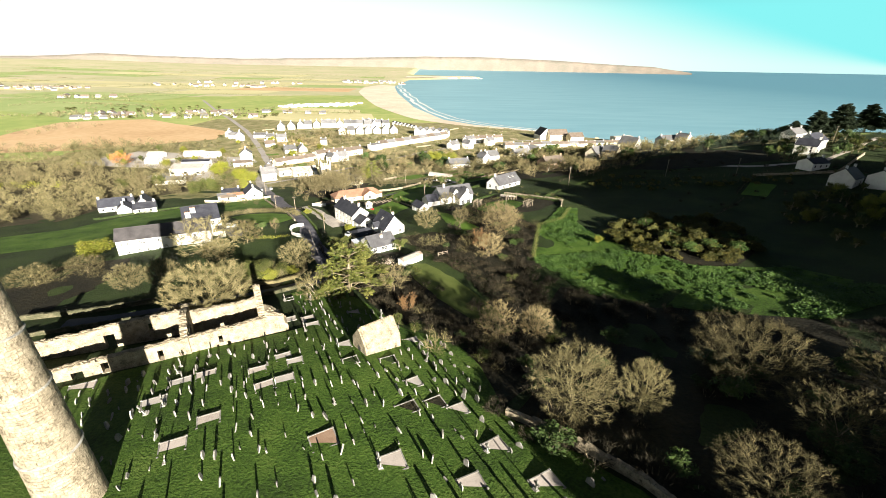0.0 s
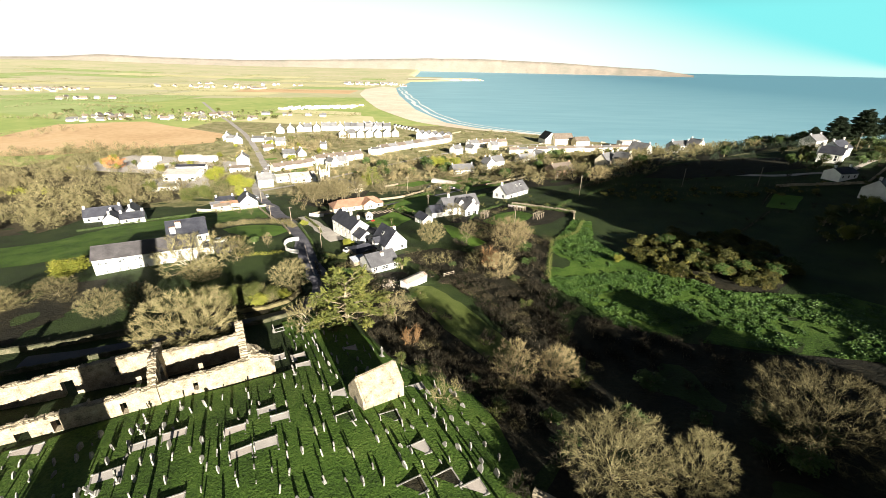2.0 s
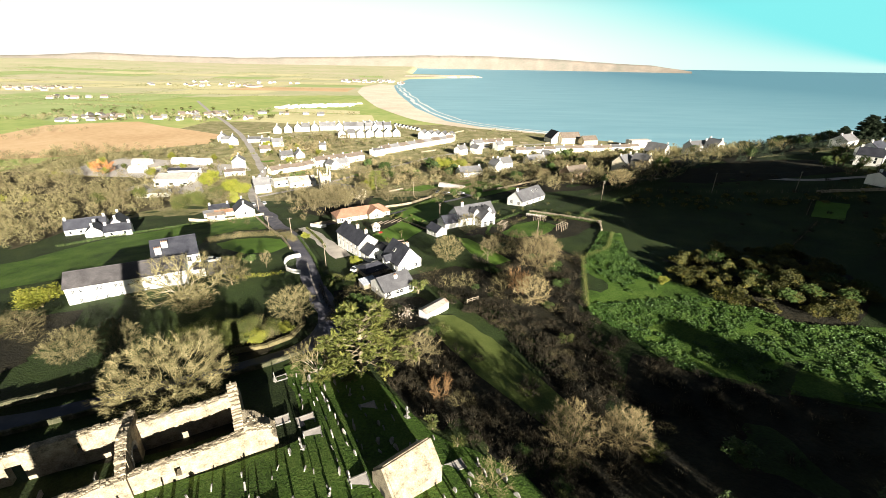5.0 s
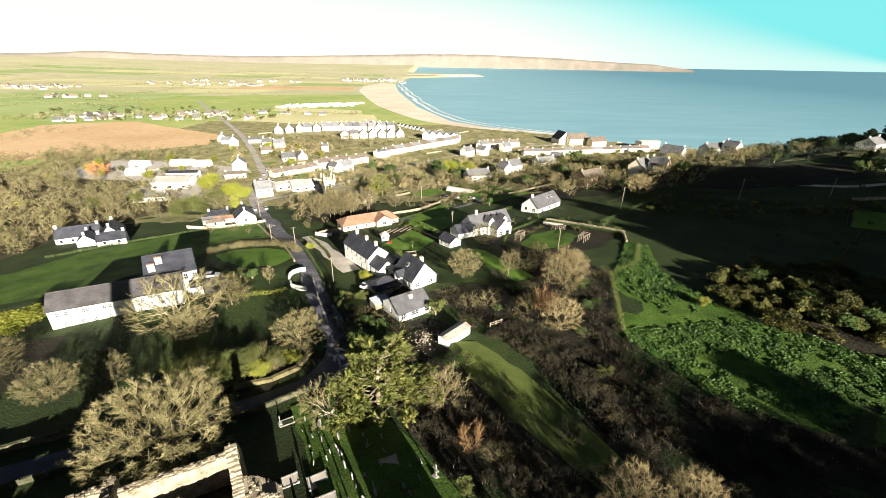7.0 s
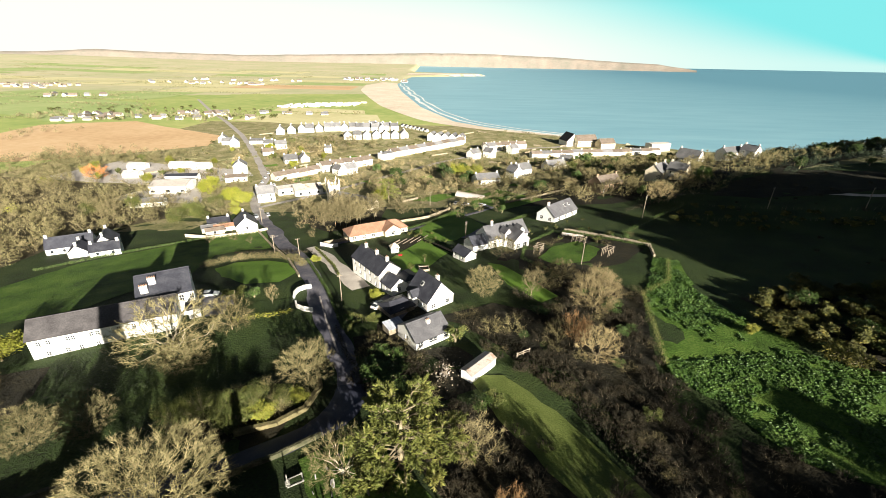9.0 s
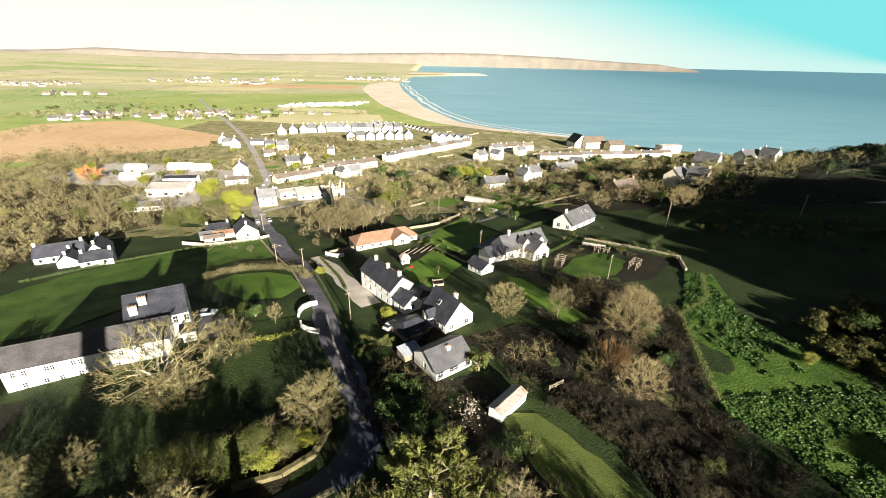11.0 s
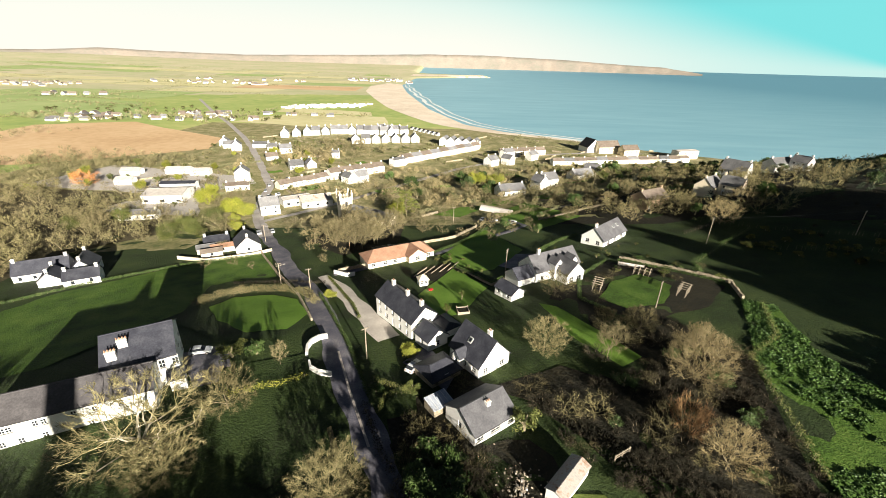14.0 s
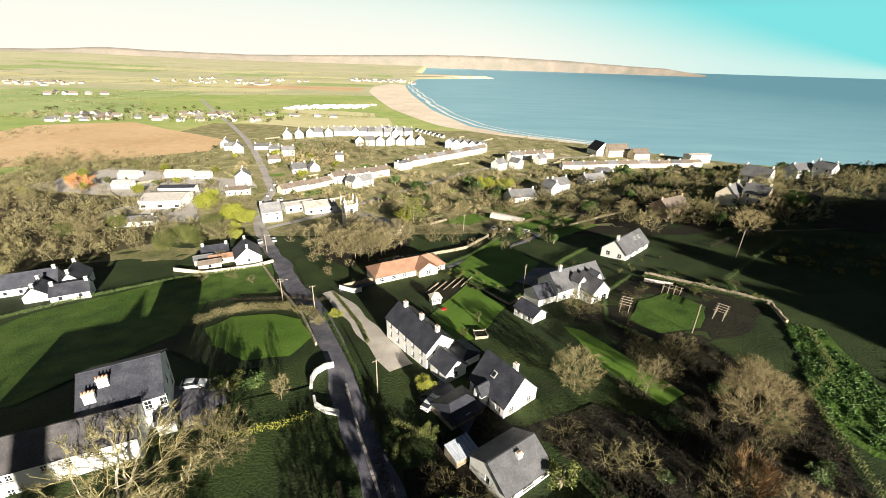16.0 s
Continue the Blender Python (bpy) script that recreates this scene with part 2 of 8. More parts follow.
FARTREE = stuff_mat("far_hedges", [(0.09, 0.1, 0.045), (0.16, 0.16, 0.08), (0.26, 0.23, 0.13)], 0.03, bump=0, fine=6)
TWIGMASS = stuff_mat("winter_scrub", [(0.055, 0.053, 0.022), (0.135, 0.12, 0.056), (0.26, 0.22, 0.12)], 0.12, bump=0, fine=6)
LITTER = stuff_mat("leaf_litter", [(0.03, 0.026, 0.014), (0.065, 0.054, 0.028), (0.13, 0.11, 0.06)], 0.1, bump=0.8, fine=9, dist=0.4)
FOAM = stuff_mat("sea_foam", [(0.6, 0.64, 0.64), (0.8, 0.82, 0.82)], 0.2, rough=0.8, bump=0.1)
GARDENS = stuff_mat("garden_ground", [(0.1, 0.12, 0.04), (0.24, 0.22, 0.1), (0.42, 0.36, 0.23)], 0.11, bump=0.6, fine=6, dist=0.3)
# field colour paled for haze over the far plain
HAZEFIELD = stuff_mat("pale_far_field", [(0.34, 0.38, 0.2), (0.46, 0.44, 0.27), (0.56, 0.48, 0.36)], 0.004, bump=0.1, fine=7, dist=0.5)
TIMBER = stuff_mat("weathered_timber", [(0.16, 0.13, 0.1), (0.26, 0.22, 0.17), (0.36, 0.31, 0.25)], 2, bump=0.3, fine=6, vary=0.15)
TIN = stuff_mat("rusty_tin", [(0.34, 0.33, 0.32), (0.46, 0.43, 0.4), (0.3, 0.16, 0.08)], 0.5, rough=0.5, bump=0.2, fine=5, metal=0.2)
GRAVE = stuff_mat("grave_stone", [(0.1, 0.1, 0.09), (0.24, 0.235, 0.215), (0.42, 0.41, 0.385)], 1.2, bump=0.5, fine=6, dist=0.03, vary=0.25)


# ---------------------------------------------------------------- building helpers
def mesh_of(name, verts, faces, material, smooth=False):
    me = bpy.data.meshes.new(name)
    me.from_pydata([tuple(v) for v in verts], [], faces)
    me.materials.append(material)
    if smooth:
        me.polygons.foreach_set("use_smooth", [True] * len(me.polygons))
    me.update()
    return me


def raw(name, verts, faces, material, parent=None, label="", smooth=False):
    ob = new(name, mesh_of(name, verts, faces, material, smooth))
    if parent:
        ob.parent = parent
    if label:
        ob["label"] = label
    return ob


def part(name, bm, material, parent=None, label="", smooth=False):
    me = bpy.data.meshes.new(name)
    bm.to_mesh(me)
    bm.free()
    me.materials.append(material)
    if smooth:
        me.polygons.foreach_set("use_smooth", [True] * len(me.polygons))
    ob = new(name, me)
    if parent:
        ob.parent = parent
    if label:
        ob["label"] = label
    return ob


def thing(name, x, y, z, rz, label, category, group="", kind=""):
    ob = new(name)
    ob.empty_display_size = 0.2
    ob.matrix_world = pose(x, y, z, 0, 0, rz)
    return tagged(ob, label, category, group, kind)


def box(bm, x0, x1, y0, y1, z0, z1, bevel=0.0):
    made = bmesh.ops.create_cube(bm, size=1.0)["verts"]
    for v in made:
        v.co = Vector((x0 + (v.co.x + 0.5) * (x1 - x0), y0 + (v.co.y + 0.5) * (y1 - y0), z0 + (v.co.z + 0.5) * (z1 - z0)))
    if bevel:
        edges = {e for v in made for e in v.link_edges}
        bmesh.ops.bevel(bm, geom=list(edges), offset=bevel, segments=1, affect="EDGES")
    return bm


def boxes(*rows, bevel=0.0):
    bm = bmesh.new()
    for r in rows:
        box(bm, *r, bevel=bevel)
    return bm


def tube(points, radii, sides=5):
    """Verts and faces of a tapered tube through the points."""
    v, f = [], []
    for k, (p, r) in enumerate(zip(points, radii)):
        d = (points[min(k + 1, len(points) - 1)] - points[max(k - 1, 0)]).normalized()
        a = d.orthogonal().normalized()
        b = d.cross(a)
        for s in range(sides):
            w = 2 * math.pi * s / sides
            v.append(p + (a * math.cos(w) + b * math.sin(w)) * r)
        if k:
            o = (k - 1) * sides
            for s in range(sides):
                t = (s + 1) % sides
                f.append((o + s, o + t, o + sides + t, o + sides + s))
    return v, f


class Soup:
    """Collects tubes and leaves into one mesh."""

    def __init__(self):
        self.v, self.f = [], []

    def add(self, v, f):
        o = len(self.v)
        self.v += v
        self.f += [tuple(i + o for i in q) for q in f]

    def mesh(self, name, material, smooth=False):
        return mesh_of(name, self.v, self.f, material, smooth)


# ---------------------------------------------------------------- the lie of the land: a plain with broad rises
SEA, PLAIN = -20.0, -16.5
RISES = [(0, -40, 110, 28.8), (0, 60, 60, -1.4), (-70, 90, 60, -4.8), (-60, 160, 60, 2.0), (30, 150, 60, 6.5), (60, 80, 45, -1.2),
         (120, 120, 70, 1.3), (190, 230, 80, 13.7), (250, 40, 120, 33.2), (120, 270, 60, 10.7), (-150, 40, 90, 16.9),
         (-20, 220, 60, 3.5), (270, 300, 60, 15.6), (-150, 150, 60, 1.9), (20, 80, 22, -3.3), (330, 200, 90, 21.4), (-84, 132, 22, 4.9), (-18, 60, 17, 2.1),
         # rises at (173, 27) and (240, 44): unseen, added to shade the hillside
         (173, 27, 38, 35), (240, 44, 38, 41), (100, -22, 22, 11), (75, 121, 12, 2.2), (240, -90, 80, 25), (-3000, 3400, 550, 22)]
SHORE_Y = [-600, -300, 150, 330, 410, 455, 500, 565, 613, 673, 875, 1323, 1793, 2450, 2700, 2820, 2900, 2960, 3050, 5000]
SHORE_X = [950, 900, 650, 450, 330, 250, 190, 121, 50, 2, -55, -131, -204, -190, 60, 250, 240, -100, -213, -250]


def heights(x, y):
    """Ground height for arrays of places."""
    x, y = np.asarray(x, float), np.asarray(y, float)
    z = np.full(np.broadcast(x, y).shape, PLAIN)
    for a, b, s, c in RISES:
        z = z + c * np.exp(-((x - a) ** 2 + (y - b) ** 2) / (2 * s * s))
    far = np.clip((np.hypot(x, y) - 1900) / 3000, 0, 1)
    z = z + 52 * far * far * (3 - 2 * far)
    d = np.interp(y, SHORE_Y, SHORE_X) - x
    w = np.interp(y, [400, 520, 700, 1300, 1800], [16, 45, 70, 110, 60])
    k = np.clip(d / w, 0, 1)
    k = k * k * (3 - 2 * k)
    return np.where(d < 0, np.maximum(SEA - 0.3 + d * 0.1, SEA - 5), (SEA - 0.3) * (1 - k) + z * k)


def hz(x, y):
    return float(heights(x, y))


def steps(marks):
    """Coordinates from marks of (start, step), up to the last start."""
    out = []
    for (a, s), (b, _) in zip(marks, marks[1:]):
        out += list(np.arange(a, b - 1e-6, s))
    return np.array(out + [marks[-1][0]])


gx = steps([(-4900, 200), (-1400, 60), (-500, 20), (-220, 4), (-100, 2.5), (120, 4), (400, 12), (760, 40), (1600, 300), (4900, 0)])
gy = steps([(-1500, 150), (-300, 20), (-60, 4), (20, 2.5), (240, 5), (620, 12), (1300, 40), (3200, 100), (4900, 0)])
X, Y = np.meshgrid(gx, gy)
Z = heights(X, Y)
rough = np.array([[noise.noise((a * 0.11, b * 0.11, 0)) for a in gx] for b in gy]) * 0.18
Z = Z + rough * ((X > -220) & (X < 400) & (Y < 480))
nx = len(gx)
gv = np.stack([X, Y, Z], -1).reshape(-1, 3)
ii = (np.arange(len(gy) - 1)[:, None] * nx + np.arange(nx - 1)).ravel()
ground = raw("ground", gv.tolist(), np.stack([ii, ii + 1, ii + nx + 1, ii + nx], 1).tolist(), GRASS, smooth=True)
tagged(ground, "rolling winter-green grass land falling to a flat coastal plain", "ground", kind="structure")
for m in (PASTURE, GARDENS, HAZEFIELD):
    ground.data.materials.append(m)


def inside(poly, x, y):
    """Which of the places lie inside the outline."""
    hit = np.zeros(np.shape(x), bool)
    for (ax, ay), (bx, by) in zip(poly, poly[1:] + poly[:1]):
        if ay != by:
            hit ^= ((ay > y) != (by > y)) & (x < (bx - ax) * (y - ay) / (by - ay) + ax)
    return hit


RAVINE = [(6, 42), (12, 50), (22, 62), (30, 72), (24, 82), (24, 108), (34, 140), (25, 156), (8, 160), (2, 130), (8, 112), (16, 92), (4, 84), (-6, 104),
          (-22, 100), (-22, 92), (-12, 76), (2, 66), (6, 58)]
THICKET = [(10, 44), (26, 31), (40, -20), (150, -20), (150, 44), (110, 64), (78, 70), (60, 75), (42, 86), (31, 95), (25, 84), (22, 62)]
cx, cy = (X[:-1, :-1] + X[1:, 1:]) / 2, (Y[:-1, :-1] + Y[1:, 1:]) / 2
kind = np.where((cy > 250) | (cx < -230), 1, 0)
kind = np.where((cy > 245) & (cy < 600) & (cx > -330) & (cx < 240), 2, kind)
# past 1150 m the ground takes the haze-paled field colour
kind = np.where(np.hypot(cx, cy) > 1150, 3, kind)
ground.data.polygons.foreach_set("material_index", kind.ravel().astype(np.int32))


# sea, bowed up a little far out where the picture's depth ends
sx = steps([(-400, 200), (200, 60), (800, 200), (4900, 0)])
sy = steps([(-900, 300), (300, 60), (1200, 100), (4900, 0)])
SX, SY = np.meshgrid(sx, sy)
far = np.clip((np.hypot(SX, SY) - 1800) / 3100, 0, 1.2)
SZ = SEA + 46 * far ** 2
SZ = SZ - 30 * (SX < -300) * (SY < 2900)
k = len(sx)
ii = (np.arange(len(sy) - 1)[:, None] * k + np.arange(k - 1)).ravel()
WATER = bpy.data.materials.new("sea_water")
WATER.use_nodes = True
n_, l_ = WATER.node_tree.nodes, WATER.node_tree.links
b_ = n_["Principled BSDF"]
b_.inputs["Base Color"].default_value, b_.inputs["Roughness"].default_value = (0.2, 0.4, 0.46, 1), 0.45
g_ = n_.new("ShaderNodeNewGeometry")
m_ = n_.new("ShaderNodeMapping")
m_.inputs["Scale"].default_value = (0.4, 1.6, 1)
m_.inputs["Rotation"].default_value = (0, 0, 0.35)
b_.inputs["Specular IOR Level"].default_value = 0.25
w_ = n_.new("ShaderNodeTexNoise")
w_.inputs["Scale"].default_value, w_.inputs["Detail"].default_value = 0.02, 7
p_ = n_.new("ShaderNodeBump")
p_.inputs["Strength"].default_value, p_.inputs["Distance"].default_value = 0.3, 1.5
c_ = n_.new("ShaderNodeValToRGB")
c_.color_ramp.elements[0].color, c_.color_ramp.elements[1].color = (0.225, 0.43, 0.53, 1), (0.3, 0.52, 0.61, 1)
c_.color_ramp.elements[0].position, c_.color_ramp.elements[1].position = 0.35, 0.7
l_.new(g_.outputs["Position"], m_.inputs["Vector"])
l_.new(m_.outputs[0], w_.inputs["Vector"])
l_.new(w_.outputs["Fac"], p_.inputs["Height"])
l_.new(w_.outputs["Fac"], c_.inputs["Fac"])
# deeper and bluer water away from the beach
x_ = n_.new("ShaderNodeSeparateXYZ")
d_ = n_.new("ShaderNodeMapRange")
d_.inputs["From Min"].default_value, d_.inputs["From Max"].default_value = -150.0, 1500.0
k_ = n_.new("ShaderNodeMix")
k_.data_type = "RGBA"
k_.inputs["B"].default_value = (0.115, 0.27, 0.37, 1)
l_.new(g_.outputs["Position"], x_.inputs[0])
l_.new(x_.outputs["X"], d_.inputs["Value"])
l_.new(d_.outputs[0], k_.inputs["Factor"])
l_.new(c_.outputs["Color"], k_.inputs["A"])
l_.new(k_.outputs["Result"], b_.inputs["Base Color"])
l_.new(p_.outputs[0], b_.inputs["Normal"])
tagged(raw("water", np.stack([SX, SY, SZ], -1).reshape(-1, 3).tolist(), np.stack([ii, ii + 1, ii + k + 1, ii + k], 1).tolist(), WATER, smooth=True),
       "pale turquoise sea of a wide calm bay", "sea", kind="structure")


def strip(name, line, width, material, lift, label, category, step=3.0, kind="structure", parent=None):
    """A road or path draped on the ground along a line of (x, y), of one width or of (width, ...) per mark."""
    pts = [Vector((*p, 0)) for p in line]
    wid = width if isinstance(width, (list, tuple)) else [width] * len(pts)
    rows = []
    for (p, q), (wa, wb) in zip(zip(pts, pts[1:]), zip(wid, wid[1:])):
        n = max(1, int((q - p).length / step))
        rows += [(p.lerp(q, k / n), wa + (wb - wa) * k / n) for k in range(n)]
    rows.append((pts[-1], wid[-1]))
    for _ in range(2):
        rows = [rows[0]] + [((a[0] + 2 * b[0] + c[0]) / 4, b[1]) for a, b, c in zip(rows, rows[1:], rows[2:])] + [rows[-1]]
    v, f = [], []
    for k, (p, w) in enumerate(rows):
        d = (rows[min(k + 1, len(rows) - 1)][0] - rows[max(k - 1, 0)][0]).normalized()
        s = Vector((-d.y, d.x, 0)) * w / 2
        for u in (-1, -0.5, 0, 0.5, 1):
            q = p + s * u
            v.append((q.x, q.y, hz(q.x, q.y) + lift - (0.25 if abs(u) == 1 else 0)))
        if k:
            for j in range(4):
                o = k * 5 + j
                f.append((o - 5, o - 4, o + 1, o))
    ob = raw(name, v, f, material, parent, smooth=True)
    return tagged(ob, label, category, kind=kind)


def patch(name, outline, material, lift, label, category, step=4.0, kind="structure"):
    """A field, lawn or yard draped on the ground inside an outline."""
    from mathutils.geometry import delaunay_2d_cdt
    pts = []
    for (ax, ay), (bx, by) in zip(outline, outline[1:] + outline[:1]):
        n = max(1, int(math.hypot(bx - ax, by - ay) / step))
        for k in range(n):
            w = 0.0 if k == 0 else 0.12 * step
            pts.append((ax + (bx - ax) * k / n + random.uniform(-w, w), ay + (by - ay) * k / n + random.uniform(-w, w)))
    n = len(pts)
    xs, ys = [p[0] for p in outline], [p[1] for p in outline]
    for a in np.arange(min(xs) + step / 2, max(xs), step):
        for b in np.arange(min(ys) + step / 2, max(ys), step):
            if inside(outline, np.array(a), np.array(b)):
                pts.append((float(a), float(b)))
    out = delaunay_2d_cdt([Vector(p) for p in pts], [], [list(range(n))], 1, 1e-4)
    v = [(p.x, p.y, hz(p.x, p.y) + lift) for p in out[0]]
    ob = raw(name, v, [tuple(q) for q in out[2]], material, smooth=True)
    return tagged(ob, label, category, kind=kind)


ROAD = [(-80, 73), (-70, 77), (-58, 84), (-46, 90.5), (-38, 95), (-33.5, 101), (-33.5, 108), (-37, 116), (-43, 127), (-49, 140), (-53, 150), (-58.5, 161),
        (-66, 174.5), (-77, 190), (-88, 208.5), (-103, 232), (-117, 256), (-128, 281), (-139, 325), (-165, 375), (-200, 440), (-235, 500), (-300, 600),
        (-370, 700), (-500, 900)]
STREET = [(-117, 252), (-90, 285), (-60, 330), (-20, 385), (40, 445), (110, 470), (170, 470)]
ROAD_DOTS = [(p[0] + (q[0] - p[0]) * k / 6, p[1] + (q[1] - p[1]) * k / 6) for line in (ROAD, STREET) for p, q in zip(line, line[1:]) for k in range(6)]
# the wall's shade over the lane is put into the asphalt colour
strip("road", ROAD[:7], [5.6] * 5 + [7.4] * 2, SHADEDROAD, 0.12, "narrow asphalt lane past the ruined church, shade in its dark colour", "road")
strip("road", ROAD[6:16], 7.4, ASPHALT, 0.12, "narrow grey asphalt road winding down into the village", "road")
# road and street beyond here are paled for haze
strip("road", ROAD[15:], 6.8, HAZEDROAD, 0.12, "village road crossing the plain, paled for haze", "road")
strip("road", STREET, 6, HAZEDROAD, 0.1, "village street along the rows of cottages", "road")
patch("churchyard_grass", [(-70, 44), (-46, 61), (-30, 68.5), (-27, 71), (-38, 90), (-30, 96), (-20, 86), (-9, 72), (3, 66), (7, 58), (9, 48), (10, 44), (23, 32), (29, 20), (-40, 16), (-70, 34)], LAWN, 0.15, "bright damp churchyard grass", "grass", step=3)
strip("driveway", [(-66, 187), (-59, 178), (-52, 167), (-46, 158), (-40, 149)], [5, 6.5, 8, 9, 8], PALEDRIVE, 0.1, "pale gravel driveway beside a white house", "driveway")
strip("driveway", [(-63, 188), (-30, 206), (-12, 222), (8, 240), (-2, 255), (60, 285)], 4, ASPHALT, 0.1, "narrow grey lane between gardens", "lane")
by_ = [520, 565, 613, 673, 760, 875, 1050, 1323, 1560, 1793]
bw_ = [14, 34, 46, 56, 70, 84, 104, 128, 120, 60]
strip("beach", [(float(np.interp(y, SHORE_Y, SHORE_X)) - w * 0.42, y - w * 0.25) for y, w in zip(by_, bw_)], [w * 1.1 for w in bw_], SAND, 0.35,
      "broad pale sandy beach curving round the bay", "beach", step=15)
for off, w, lab in ((3, 5, "thin white line of surf along the beach"), (16, 3, "second thin line of breaking surf")):
    pts = [(float(np.interp(y, SHORE_Y, SHORE_X)) + off + 3 * math.sin(y * 0.03), y + off * 0.6) for y in range(560, 1800, 40)]
    v, f = [], []
    for k, (x, y) in enumerate(pts):
        ww = w * (0.4 + abs(noise.noise((y * 0.01, off, 0))) * 2.0)
        v += [(x - ww, y - ww * 0.3, SEA + 0.18), (x + ww, y + ww * 0.3, SEA + 0.18)]
        if k:
            f.append((2 * k - 2, 2 * k - 1, 2 * k + 1, 2 * k))
    tagged(raw("surf", v, f, FOAM), lab, "surf", kind="structure")

# near-black sheets: the shade under plants is painted into the ground
patch("scrub_floor", RAVINE, SHADE_SOIL, 0.05, "earth and leaf litter in the ravine, shade in its dark colour", "scrub floor", step=2.5)
patch("scrub_floor", THICKET, SHADE_SOIL, 0.05, "earth under hillside trees, shade in its dark colour", "scrub floor", step=4)
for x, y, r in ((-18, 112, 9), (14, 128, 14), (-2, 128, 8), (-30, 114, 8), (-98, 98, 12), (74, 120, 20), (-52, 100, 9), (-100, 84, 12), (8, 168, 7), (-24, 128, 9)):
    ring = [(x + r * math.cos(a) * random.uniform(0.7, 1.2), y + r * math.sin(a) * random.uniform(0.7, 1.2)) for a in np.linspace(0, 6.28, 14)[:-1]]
    patch("scrub_floor", ring, SHADE_SOIL, 0.06, "litter-strewn earth under shrubs, shade in its dark colour", "scrub floor", step=2.5)


# ---------------------------------------------------------------- round tower
def rings(levels, sides=40):
    """A turned body from (height, radius) levels, closed at the top."""
    v, f = [], []
    for k, (z, r) in enumerate(levels):
        for s in range(sides):
            a = 2 * math.pi * s / sides
            v.append((r * math.cos(a), r * math.sin(a), z))
        if k:
            o = (k - 1) * sides
            f += [(o + s, o + (s + 1) % sides, o + sides + (s + 1) % sides, o + sides + s) for s in range(sides)]
    f.append(tuple(range(len(v) - sides, len(v))))
    return v, f


def tower_stone(levels, sides=72, course=0.42, wob=0.05):
    """Coursed stonework: each course a ring of blocks that stand unevenly proud."""
    v, f = [], []
    rnd = random.Random(5)
    z, top = levels[0][0], levels[-1][0]
    zs, rs = [a for a, _ in levels], [b for _, b in levels]
    while z < top - 0.05:
        h = min(course * rnd.uniform(0.8, 1.2), top - z)
        n = rnd.randint(26, 34)
        turn = rnd.random() * 6.28
        for k in range(n):
            a0, a1 = turn + 2 * math.pi * k / n + 0.008, turn + 2 * math.pi * (k + 1) / n - 0.008
            r0 = float(np.interp(z, zs, rs)) + rnd.uniform(0, wob)
            r1 = float(np.interp(z + h, zs, rs)) + rnd.uniform(0, wob)
            o = len(v)
            am = (a0 + a1) / 2
            for a in (a0, am, a1):
                for (r, zz) in ((r0, z + 0.015), (r1, z + h - 0.015)):
                    v.append((r * math.cos(a), r * math.sin(a), zz))
            for (a, zz) in ((a0, z), (am, z), (a1, z)):
                v.append((float(np.interp(z, zs, rs)) * 0.97 * math.cos(a), float(np.interp(z, zs, rs)) * 0.97 * math.sin(a), z + h))
            f += [(o, o + 2, o + 3, o + 1), (o + 2, o + 4, o + 5, o + 3), (o + 1, o + 3, o + 7, o + 6), (o + 3, o + 5, o + 8, o + 7)]
        z += h
    return v, f


TX, TY = -40.0, 30.2
TZ = hz(TX, TY)
tower = thing("round_tower", TX, TY, TZ - 0.1, 0, "tall tapering pale stone round tower in the churchyard", "tower")
body = [(-1.0, 2.86), (0, 2.84), (8.0, 2.6), (8.01, 2.54), (16, 2.32), (16.01, 2.26), (22, 2.08), (22.01, 2.02), (27.5, 1.88)]
v, f = rings([(z, r - 0.07) for z, r in body])
raw("core", v, f, RUBBLE, tower, smooth=False)
v, f = tower_stone(body)
tagged(raw("stonework", v, f, RUBBLE, tower), kind="stuff")
for z in (8.0, 16.0, 22.0):
    r = float(np.interp(z, [a for a, _ in body], [b for _, b in body]))
    v, f = rings([(z - 0.12, r + 0.02), (z - 0.06, r + 0.13), (z + 0.06, r + 0.13), (z + 0.14, r)], 48)
    raw("string_course", v, f, GRAVE, tower)
v, f = rings([(27.5, 2.0), (27.7, 2.0), (31.0, 0.05)], 40)
raw("conical_cap", v, f, GRAVE, tower, "conical stone cap")


# ---------------------------------------------------------------- ruined church
RUIN_RZ = 28.0
church_ruin = thing("ruined_church", -30.7, 69.2, 7.6, RUIN_RZ, "roofless ruined medieval stone church with broken wall tops", "ruin")


